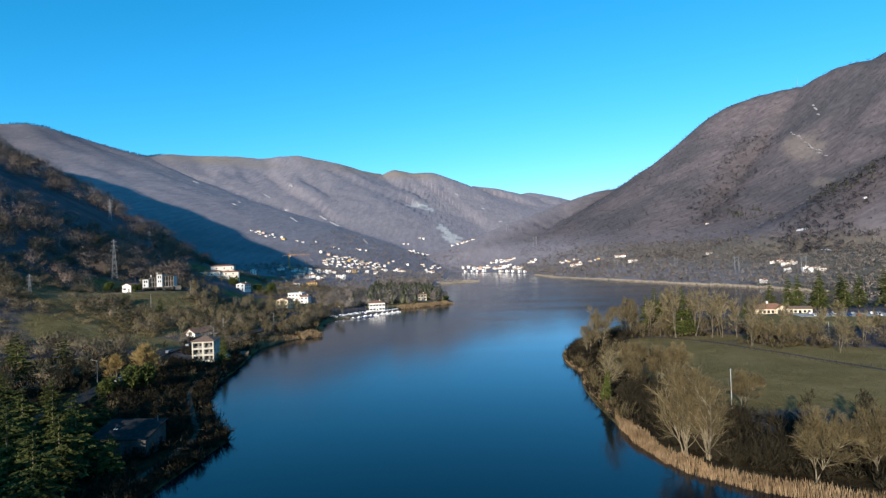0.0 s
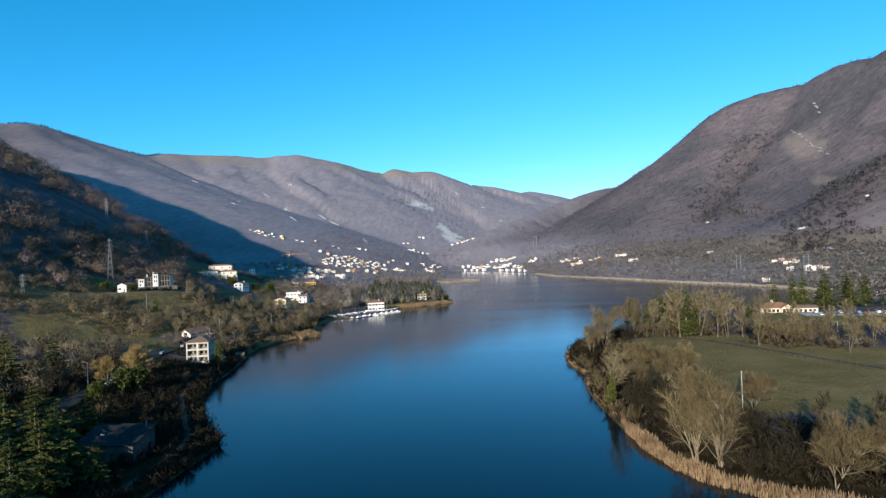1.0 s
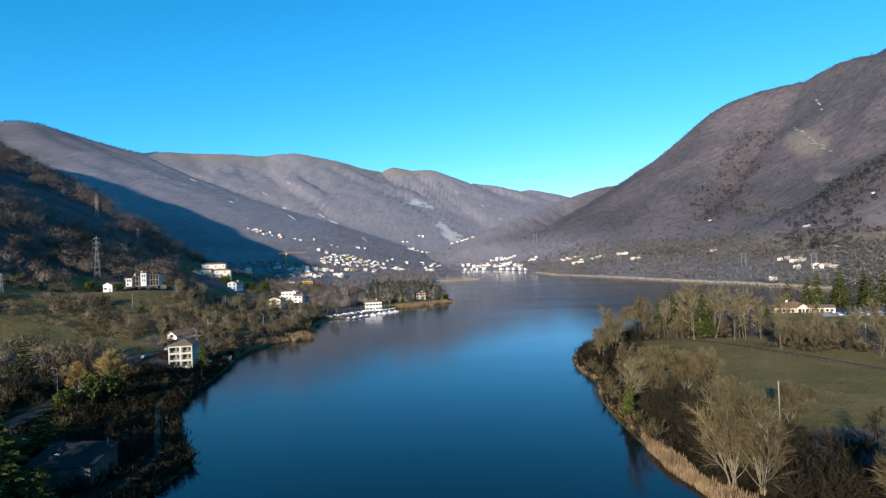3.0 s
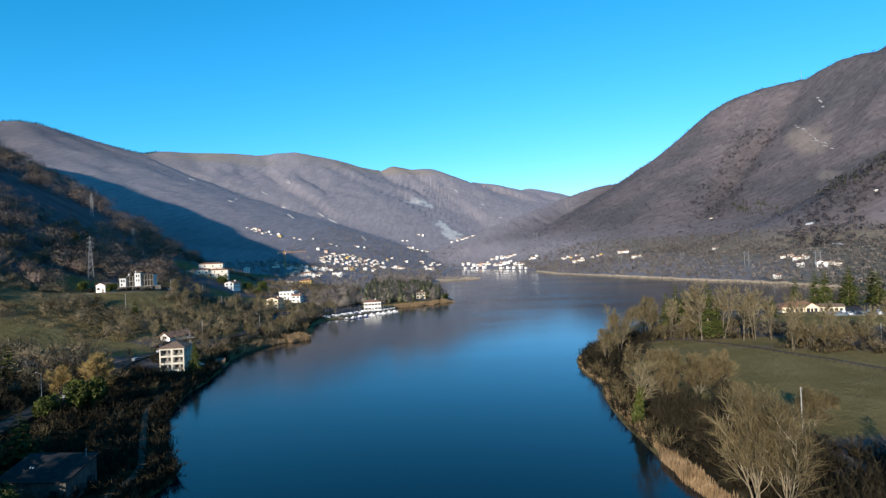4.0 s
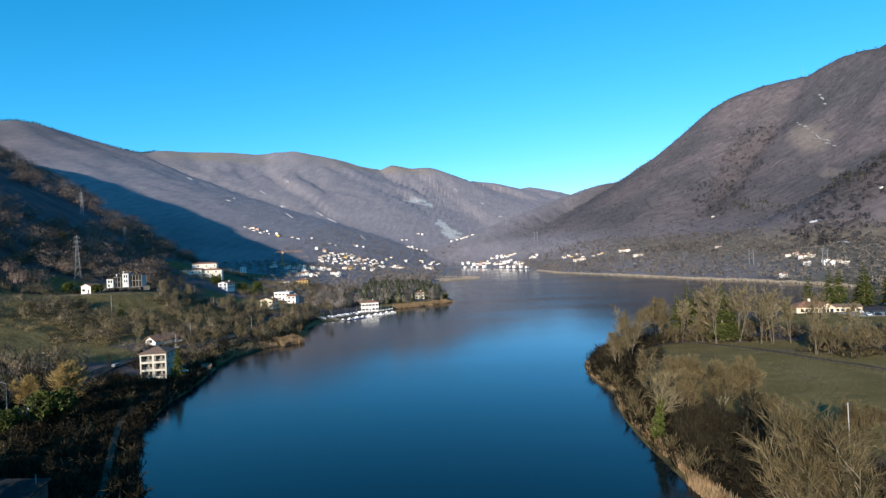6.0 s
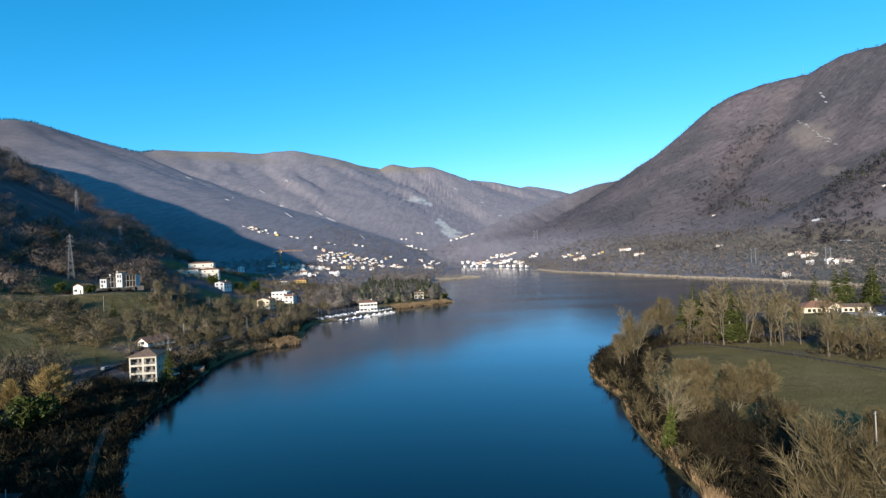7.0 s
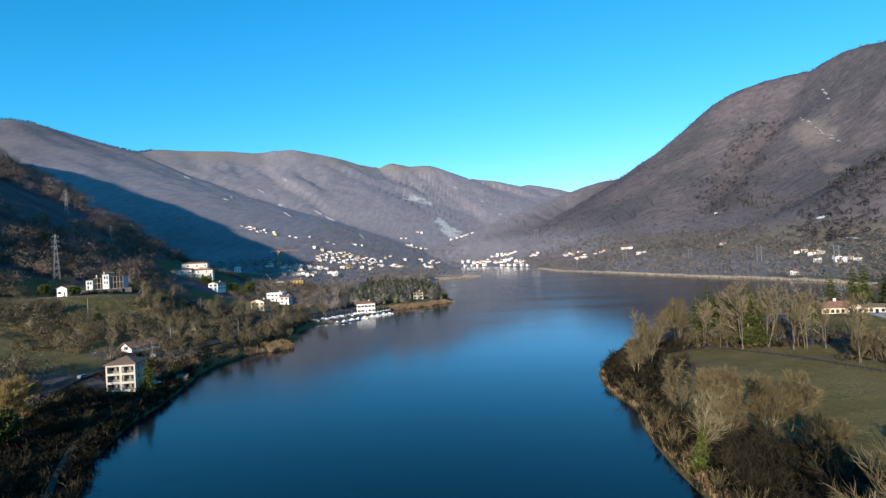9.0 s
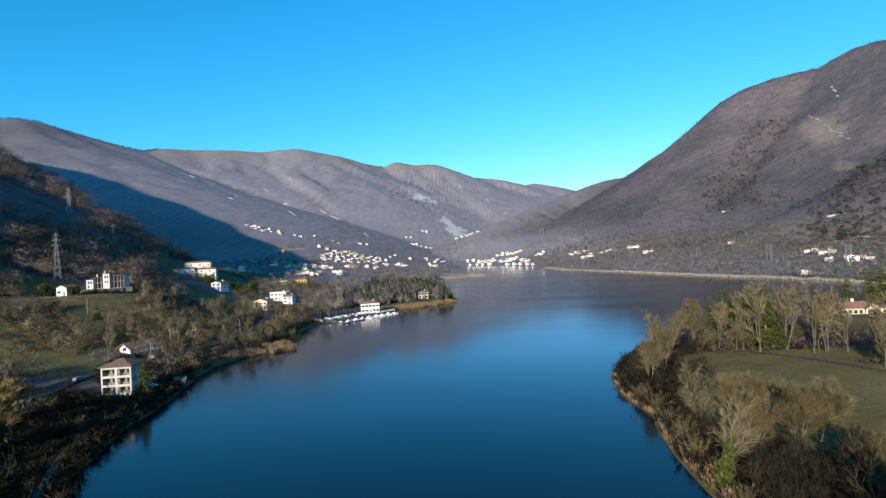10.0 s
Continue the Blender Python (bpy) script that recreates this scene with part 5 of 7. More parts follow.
def make_house(name, label, w, d, storeys, roof="gable", wall=WHITE, tiles=TILE, columns=3, side_columns=2, rise=1.7, over=0.5, storey=2.9, door=True, shutters=WOOD, chimney=True, group="", along_x=True, balcony=False, far=False):
    """A house at the origin, front towards -y, its walls pierced by windows and a door."""
    house = tagged(new(name), label, "house", group)
    high = storeys * storey + 0.3
    win_w, win_h = (1.4, 1.6) if far else (1.1, 1.4)
    first = None
    faces = [(w, d, columns, 0), (d, w, side_columns, 90), (w, d, columns, 180), (d, w, side_columns, 270)]
    for k, (wide, deep, n, turn) in enumerate(faces):
        holes, spots = [], []
        for f in range(storeys):
            for c in range(0 if far and k > 1 else n):
                x = (c + 0.5) / n * wide - wide / 2
                z = f * storey + 1.1
                if k == 0 and f == 0 and c == n // 2 and door:
                    holes.append((x - 0.55, x + 0.55, 0.1, 2.2))
                    continue
                holes.append((x - win_w / 2, x + win_w / 2, z, z + win_h))
                spots.append((x, z))
        bm = bmesh.new()
        inset = 0.3 if turn in (90, 270) else 0.0
        pierced(bm, wide - 2 * inset, -2.5, high, holes, -deep / 2, 0.3)
        m = pose(0, 0, 0, 0, 0, turn)
        bmesh.ops.transform(bm, matrix=m, verts=bm.verts)
        part("wall", bm, wall, house)
        for x, z in spots:
            at = m @ pose(x, -deep / 2 + 0.12, z)
            if first:
                share(first, house, at)
            elif far:
                first = part("window", block(-win_w / 2, win_w / 2, 0, 0.1, 0, win_h), GLASS, house)
                first.matrix_basis = at
            else:
                first = window_into(house, at, win_w, win_h, shutters)
        if k == 0 and door and far:
            x = (n // 2 + 0.5) / n * wide - wide / 2
            part("door", block(x - 0.55, x + 0.55, -deep / 2 + 0.1, -deep / 2 + 0.16, 0.1, 2.2), WOOD, house, "dark wooden door")
        elif k == 0 and door:
            x = (n // 2 + 0.5) / n * wide - wide / 2
            part("door", block(x - 0.55, x + 0.55, -deep / 2 + 0.1, -deep / 2 + 0.16, 0.1, 2.2), WOOD, house, "dark wooden door")
            part("sill", block(x - 0.8, x + 0.8, -deep / 2 - 0.5, -deep / 2 - 0.003, -0.3, 0.1), STONE, house, "grey stone doorstep")
        if balcony and k == 0:
            for f in range(1, storeys):
                part("balcony", block(-wide / 2 + 0.4, wide / 2 - 0.4, -deep / 2 - 1.3, -deep / 2 - 0.003, f * storey - 0.1, f * storey + 0.1), CONCRETE, house)
                part("railing", block(-wide / 2 + 0.4, wide / 2 - 0.4, -deep / 2 - 1.3, -deep / 2 - 1.2, f * storey + 0.1, f * storey + 1.0), wall, house)
    if not far:
        part("floor", block(-w / 2 + 0.3, w / 2 - 0.3, -d / 2 + 0.3, d / 2 - 0.3, -0.1, 0.05), CONCRETE, house)
    part("ceiling", block(-w / 2 + 0.3, w / 2 - 0.3, -d / 2 + 0.3, d / 2 - 0.3, high - 0.25, high - 0.05), CONCRETE, house)
    if roof == "gable":
        part("roof", gable_roof(w, d, high, rise, over, along_x), tiles, house)
        for s in (-1, 1):
            bm = bmesh.new()
            if along_x:
                x0, x1 = s * w / 2, s * (w / 2 - 0.3)
                pts = [(x0, -d / 2, high), (x0, d / 2, high), (x0, 0, high + rise), (x1, -d / 2, high), (x1, d / 2, high), (x1, 0, high + rise)]
            else:
                y0, y1 = s * d / 2, s * (d / 2 - 0.3)
                pts = [(-w / 2, y0, high), (w / 2, y0, high), (0, y0, high + rise), (-w / 2, y1, high), (w / 2, y1, high), (0, y1, high + rise)]
            solid(bm, pts, ((0, 1, 2), (5, 4, 3), (0, 3, 4, 1), (1, 4, 5, 2), (2, 5, 3, 0)))
            bmesh.ops.recalc_face_normals(bm, faces=bm.faces)
            part("gable", bm, wall, house)
    elif roof == "hip":
        part("roof", hip_roof(w, d, high, rise, over), tiles, house)
    else:
        part("roof", block(-w / 2 - over, w / 2 + over, -d / 2 - over, d / 2 + over, high, high + 0.25), tiles, house)
    if chimney:
        top = high + rise + 0.7
        bm = block(w * 0.2 - 0.35, w * 0.2 + 0.35, d * 0.12 - 0.35, d * 0.12 + 0.35, high + rise * 0.3, top)
        box(bm, w * 0.2 - 0.45, w * 0.2 + 0.45, d * 0.12 - 0.45, d * 0.12 + 0.45, top, top + 0.12)
        part("chimney", bm, wall, house)
    return house


def put(ob, x, y, turn=0.0, z=None):
    ob.matrix_basis = pose(x, y, float(ground_at(x, y)) if z is None else z, 0, 0, turn)
    return ob


def put_copy(ob, x, y, turn=0.0, z=None):
    return copy_thing(ob, pose(x, y, float(ground_at(x, y)) if z is None else z, 0, 0, turn))


# ---------------------------------------------------------------- roads
def ribbon(name, line, width, lift, mat, label, category, thick=0.12):
    """A strip laid on the ground along a line."""
    pts = []
    for (ax, ay), (bx, by) in zip(line[:-1], line[1:]):
        n = max(1, int(math.hypot(bx - ax, by - ay) / 3))
        pts += [(ax + (bx - ax) * k / n, ay + (by - ay) * k / n) for k in range(n)]
    pts = np.array(pts + [line[-1]], float)
    for _ in range(6):
        pts[1:-1] = (pts[:-2] + 2 * pts[1:-1] + pts[2:]) / 4
    way = np.gradient(pts, axis=0)
    way /= np.hypot(*way.T)[:, None]
    side = np.stack([-way[:, 1], way[:, 0]], -1) * width / 2
    z = np.maximum(ground_at(*pts.T), np.maximum(ground_at(*(pts + side).T), ground_at(*(pts - side).T))) + lift
    bm = bmesh.new()
    rows = [[bm.verts.new((*(p + s * f), h - g)) for f, g in ((-1, thick + 0.8), (-1, 0), (1, 0), (1, thick + 0.8))] for p, s, h in zip(pts, side, z)]
    for a, b in zip(rows[:-1], rows[1:]):
        for k in range(3):
            bm.faces.new((a[k], b[k], b[k + 1], a[k + 1]))
    bmesh.ops.recalc_face_normals(bm, faces=bm.faces)
    ob = part(name, bm, mat, None)
    return tagged(ob, label, category, kind="structure")


ribbon("road", ROAD_WEST, 6.5, 0.12, ASPHALT, "narrow asphalt road along the western shore", "road")
# gravel path in the dark dirt colour, which holds the bank's shade
ribbon("lakeside_path", LAKE_PATH, 1.5, 0.10, DIRT, "grey gravel footpath along the shore, darkened for shade", "path")
ribbon("farm_track", [(150, 150), (141, 188), (131, 216), (122, 238), (117, 252), (104, 278)], 2.6, 0.05, DIRT, "dark dirt track beside the meadow fence", "track")
ribbon("parking_apron", [(206, 331), (228, 326), (250, 318), (275, 305), (300, 290)], 16, 0.10, CONCRETE, "grey parking area beside the lakeside inn", "pavement")
ribbon("villa_drive", [(-205, 440), (-196, 418), (-200, 392), (-214, 378), (-236, 366)], 4.5, 0.15, GRAVEL, "grey drive below the villa terrace", "road")
ribbon("village_road", [(-125, 1000), (-150, 1200), (-180, 1400), (-200, 1600)], 5, 0.4, GRAVEL, "grey road through the valley", "road")


# ---------------------------------------------------------------- western shore houses
def lakeside_house():
    """Three storeys of open loggias under a low hipped roof."""
    house = tagged(new("lakeside_house"), "three-storey cream house with open loggias and a hipped brown roof", "house")
    w, d, st = 11.0, 10.5, 3.0
    bm = bmesh.new()
    bays = [(-4.9, -0.45), (0.45, 4.9)]
    holes = [(a, b, f * st + (0.35 if f else 0.55), f * st + 2.55) for f in range(3) for a, b in bays]
    pierced(bm, w, -2.5, 9.3, holes, -d / 2, 0.45)
    part("wall", bm, WEATHERED, house, "cream rendered front with six open bays")
    inner = [(x - 0.6, x + 0.6, f * st + 0.9, f * st + 2.2) for f in range(3) for x in (-3.7, -1.7, 1.7, 3.7)]
    bm = bmesh.new()
    pierced(bm, w - 0.6, -2.5, 9.3, inner, -d / 2 + 1.9, 0.3)
    part("wall", bm, STONE, house, "recessed inner wall of the loggias")
    first = None
    for x0, x1, z0, z1 in inner:
        at = pose((x0 + x1) / 2, -d / 2 + 2.0, z0)
        first = share(first, house, at) if first else window_into(house, at, 1.2, 1.3)
    for turn in (90, 270):
        holes = [(x - 0.5, x + 0.5, f * st + 1.0, f * st + 2.3) for f in range(3) for x in (-2.4, 1.6)]
        bm = bmesh.new()
        pierced(bm, d - 0.9, -2.5, 9.3, holes, -w / 2, 0.3)
        bmesh.ops.transform(bm, matrix=pose(0, 0, 0, 0, 0, turn), verts=bm.verts)
        part("wall", bm, WEATHERED, house)
        for x0, x1, z0, z1 in holes:
            share(first, house, pose(0, 0, 0, 0, 0, turn) @ pose((x0 + x1) / 2, -w / 2 + 0.12, z0))
    part("wall", block(-w / 2, w / 2, d / 2 - 0.45, d / 2, -2.5, 9.3), WEATHERED, house)
    for f in range(1, 4):
        part("floor_slab", block(-w / 2 + 0.3, w / 2 - 0.3, -d / 2 + 0.45, d / 2 - 0.45, f * st - 0.1, f * st + 0.12), CONCRETE, house)
    for f in range(3):
        for a, b in bays:
            z = f * st + (0.35 if f else 0.55)
            bm = block(a, b, -d / 2 + 0.12, -d / 2 + 0.17, z + 0.78, z + 0.84)
            n = int((b - a) / 0.45)
            for k in range(1, n):
                x = a + (b - a) * k / n
                box(bm, x - 0.02, x + 0.02, -d / 2 + 0.125, -d / 2 + 0.165, z, z + 0.78)
            part("railing", bm, WOOD, house)
    part("roof", hip_roof(w, d, 9.3, 2.1, 0.7), OLD_TILE, house, "weathered brown hipped roof")
    # lean-to on the lake side
    part("porch", block(w / 2 + 0.003, w / 2 + 3.2, -1.0, 4.0, -2.0, 2.6), STONE, house)
    part("porch_roof", block(w / 2 + 0.003, w / 2 + 3.6, -1.4, 4.4, 2.6, 2.8), OLD_TILE, house)
    return house


put(lakeside_house(), -110.9, 253.4, 6).scale = (0.86, 0.9, 0.97)
put(make_house("roadside_house", "low white gabled house with a rust-brown roof above the road", 6.4, 14, 1, "gable", WHITE, RUST_TILE, 1, 3, 2.0, 1.2, 2.1, door=False, along_x=False, chimney=False), -143.6, 320.0, -20)
put(make_house("villa_annex", "small bright white house below the villa", 6.6, 7.5, 1, "gable", WHITE, TILE, 2, 2, 1.4, 0.5, 3.9, along_x=False, chimney=False), -218, 381, -10, 30.4)
put(make_house("garden_shed", "small wooden hut near the shore", 3.5, 3, 1, "gable", WOOD, OLD_TILE, 1, 1, 0.8, 0.3, 2.3, chimney=False, shutters=None), -99, 268, 20)


def hill_villa():
    """A modern white villa of three joined blocks with columned loggias."""
    villa = tagged(new("hill_villa"), "modern white villa with tall columned loggias on a terrace", "house")
    part("terrace", block(-24, 17, -11, 8, -3.5, 0.0), DARK_STONE, villa, "grey stone terrace wall")

    def wing(x0, x1, y0, y1, high, bays, depth):
        n = len(bays)
        bm = bmesh.new()
        w, c = x1 - x0, (x0 + x1) / 2
        pierced(bm, w, 0.0, high, [(a - c, b - c, z0, z1) for a, b, z0, z1 in bays], y0, 0.35)
        bmesh.ops.translate(bm, vec=(c, 0, 0), verts=bm.verts)
        # loggia fronts are greyed: part of the recess shade is in their colour
        part("wall", bm, STONE if depth > 1 else GREY_WHITE, villa, "white columned front, greyed for the loggia shade" if depth > 1 else "")
        part("wall", block(x0, x0 + 0.35, y0 + 0.35, y1, 0, high), GREY_WHITE, villa)
        part("wall", block(x1 - 0.35, x1, y0 + 0.35, y1, 0, high), GREY_WHITE, villa)
        part("wall", block(x0 + 0.35, x1 - 0.35, y1 - 0.35, y1, 0, high), GREY_WHITE, villa)
        # behind columns, a near-black wall colour stands for the loggia's shade
        part("inner_wall", block(x0 + 0.35, x1 - 0.35, y0 + depth, y0 + depth + 0.2, 0, high), DARK_WOOD if depth > 1 else GLASS, villa, "shaded wall behind the columns" if depth > 1 else "dark glazing")
        part("roof", block(x0 - 0.5, x1 + 0.5, y0 - 0.6, y1 + 0.4, high, high + 0.35), SLATE, villa, "flat slate roof slab")
        if depth > 1:
            part("gallery", block(x0 + 0.36, x1 - 0.36, y0 + 0.36, y0 + depth - 0.003, high * 0.5, high * 0.5 + 0.25), CONCRETE, villa)

    wing(-15.5, -9.8, -5, 5, 6.4, [(-14.3, -12.9, 3.6, 5.2), (-12.2, -10.8, 3.6, 5.2), (-14.3, -12.9, 0.8, 2.4)], 0.2)
    wing(-9.79, -1.0, -4, 5, 7.6, [(-9.4, -6.8, 0.3, 7.2), (-6.35, -4.0, 0.3, 7.2), (-3.55, -1.35, 0.3, 7.2)], 3.6)
    wing(-0.99, 4.4, -6.5, 5, 10.0, [(0.2, 1.5, 6.8, 8.6), (2.3, 3.4, 6.8, 8.6), (0.4, 1.4, 3.6, 5.2), (2.3, 3.4, 3.6, 5.2)], 0.2)
    wing(4.41, 15.5, -5, 5, 8.6, [(4.75, 7.2, 0.3, 8.3), (7.6, 9.8, 0.3, 8.3), (10.2, 12.4, 0.3, 8.3), (12.8, 15.15, 0.3, 8.3)], 3.6)
    part("chimney", block(-9.4, -8.5, 0, 0.9, 7.9, 9.6), GREY_WHITE, villa)
    part("chimney", block(-4, -3, 2, 3, 7.9, 11.4), GREY_WHITE, villa)
    part("parapet", block(15.5, 24, -9, -8.6, -3.5, 0.6), DARK_STONE, villa, "dark stone parapet of the terrace")
    return villa


put(hill_villa(), -213.2, 411, 10, 32.0).scale = (0.69, 0.8, 0.92)


def apartment_block():
    """Stepped cream flats with balconies, one range above the other."""
    flats = tagged(new("apartment_block"), "stepped cream apartment building with balconies and red roofs", "building")
    for x0, x1, y0, y1, base, high in ((-19, 1, -6, 5, -1, 7.5), (-10, 13, 5.02, 15, 0, 13.0), (1.02, 19, -3, 5, -1, 6.5)):
        w, c = x1 - x0, (x0 + x1) / 2
        n = int(w / 3.3)
        floors = int(high / 3.0)
        holes = [((k + 0.5) / n * w - w / 2 - 0.75, (k + 0.5) / n * w - w / 2 + 0.75, f * 3.0 + 0.6, f * 3.0 + 2.4) for k in range(n) for f in range(floors)]
        bm = bmesh.new()
        pierced(bm, w, base - 3, high, holes, y0, 0.35)
        bmesh.ops.translate(bm, vec=(c, 0, 0), verts=bm.verts)
        part("wall", bm, IVORY, flats)
        part("wall", block(x0, x1, y0 + 0.36, y1, base - 3, high), IVORY, flats, "cream core of the building")
        for f in range(1, floors):
            part("balcony", block(x0 + 0.5, x1 - 0.5, y0 - 1.4, y0 - 0.003, f * 3.0 + 0.1, f * 3.0 + 0.3), IVORY, flats)
            part("railing", block(x0 + 0.5, x1 - 0.5, y0 - 1.4, y0 - 1.3, f * 3.0 + 0.3, f * 3.0 + 1.1), IVORY, flats)
        bm = hip_roof(w, y1 - y0, high, 1.3, 0.9)
        bmesh.ops.translate(bm, vec=(c, (y0 + y1) / 2, 0), verts=bm.verts)
        part("roof", bm, TILE, flats)
        for k in range(n):
            for f in range(floors):
                part("window", block(c + (k + 0.5) / n * w - w / 2 - 0.72, c + (k + 0.5) / n * w - w / 2 + 0.72, y0 + 0.22, y0 + 0.34, f * 3.0 + 0.62, f * 3.0 + 2.38), GLASS, flats) if (k + f) % 2 == 0 else None
    return flats


put(apartment_block(), -241, 588, 12, 32.5)
put(make_house("slope_house", "white house with a red roof on the grassy slope", 9, 13, 2, "gable", WHITE, TILE, 2, 3, 1.5, 0.6, along_x=False), -206, 560, -8)
put(make_house("yellow_house", "pale yellow two-storey house with a low roof", 11, 10, 2, "gable", CREAM, TILE, 3, 2, 1.6, 0.7, 3.3, along_x=False, balcony=True), -147, 500, -12)
put(make_house("white_flat_house", "white modern house with long balconies", 14, 10, 2, "flat", WHITE, WHITE, 4, 2, 0.8, 0.5, 3.4, balcony=True), -150, 551, -5)
put(make_house("white_lower_house", "white house beside the modern one", 8, 9, 2, "gable", WHITE, TILE, 2, 2, 1.4, 0.5), -138, 538, -5)
put(make_house("ochre_house", "ochre yellow house with a tiled roof", 14, 11, 2, "hip", OCHRE, TILE, 4, 3, 2.0, 0.7), -168, 690, 0)
put(make_house("long_white_hall", "long low white hall with a flat roof", 27, 9, 1, "gable", WHITE, OLD_TILE, 8, 2, 1.0, 0.4, 3.6), -192, 672, 4)
put(make_house("boatyard_house", "white two-storey boatyard house with a red roof", 13.5, 9, 2, "hip", WHITE, TILE, 5, 3, 1.6, 0.5, 3.4), -63, 491, 14, 1.4)
put(make_house("cream_boathouse", "cream house among evergreens near the spit", 9, 8, 2, "hip", CREAM, TILE, 3, 2, 1.2, 0.5), -27, 580, 8)


def shore_barn():
    """The mono-pitched dark building at the water's edge."""
    barn = tagged(new("shore_workshop"), "shaded grey workshop with a dark sloping slate roof", "building")
    x0, x1, y0, y1, front, back = -7.0, 7.0, -4.2, 4.2, 4.2, 6.3
    bm = bmesh.new()
    pierced(bm, 14, -2, front, [(-6, -4.4, 1.0, 2.4), (-2, 0.4, 0.0, 2.5), (3.5, 5.1, 1.0, 2.4)], y0, 0.3)
    part("wall", bm, DARK_STONE, barn)
    for s, x in ((-1, x0), (1, x1 - 0.3)):
        bm = bmesh.new()
        solid(bm, [(x, y0 + 0.3, -2), (x, y1, -2), (x, y1, back), (x, y0 + 0.3, front + 0.05), (x + 0.3, y0 + 0.3, -2), (x + 0.3, y1, -2), (x + 0.3, y1, back), (x + 0.3, y0 + 0.3, front + 0.05)],
              ((0, 3, 2, 1), (4, 5, 6, 7), (0, 1, 5, 4), (1, 2, 6, 5), (2, 3, 7, 6), (3, 0, 4, 7)))
        part("wall", bm, DARK_STONE, barn)
    part("wall", block(x0 + 0.3, x1 - 0.3, y1 - 0.3, y1, -2, back), DARK_STONE, barn)
    bm = bmesh.new()
    f, b = front - 0.1, back + 0.2
    solid(bm, [(x0 - 0.5, y0 - 0.6, f), (x1 + 0.5, y0 - 0.6, f), (x1 + 0.5, y1 + 0.3, b), (x0 - 0.5, y1 + 0.3, b), (x0 - 0.5, y0 - 0.6, f + 0.2), (x1 + 0.5, y0 - 0.6, f + 0.2), (x1 + 0.5, y1 + 0.3, b + 0.2), (x0 - 0.5, y1 + 0.3, b + 0.2)],
          ((3, 2, 1, 0), (4, 5, 6, 7), (0, 1, 5, 4), (1, 2, 6, 5), (2, 3, 7, 6), (3, 0, 4, 7)))
    part("roof", bm, SLATE, barn, "dark slate mono-pitch roof")
    part("door", block(-1.98, 0.38, y0 + 0.1, y0 + 0.18, 0, 2.48), WOOD, barn)
    for x in (-5.2, 4.3):
        window_into(barn, pose(x, y0 + 0.1, 1.0), 1.6, 1.4)
    part("side_window", block(x1 - 0.02, x1 + 0.03, 1.4, 2.6, 1.6, 2.9), GLASS, barn)
    part("flue", rod(bmesh.new(), (5.6, 3.2, 5.4), (5.6, 3.2, 7.9), 0.09, 8), STEEL, barn)
    bm = bmesh.new()
    for k in range(6):
        rod(bm, (-3.6 + 0.18 * k, -0.6, 5.0), (-3.5 + 0.18 * k, -0.5 + 0.1 * (k % 2), 5.55 + 0.1 * (k % 3)), 0.07, 5)
    part("roof_vent", bm, WHITE, barn, "small white vent pipes on the roof")
    return barn


put(shore_barn(), -80.0, 138.0, -4, 0.8)


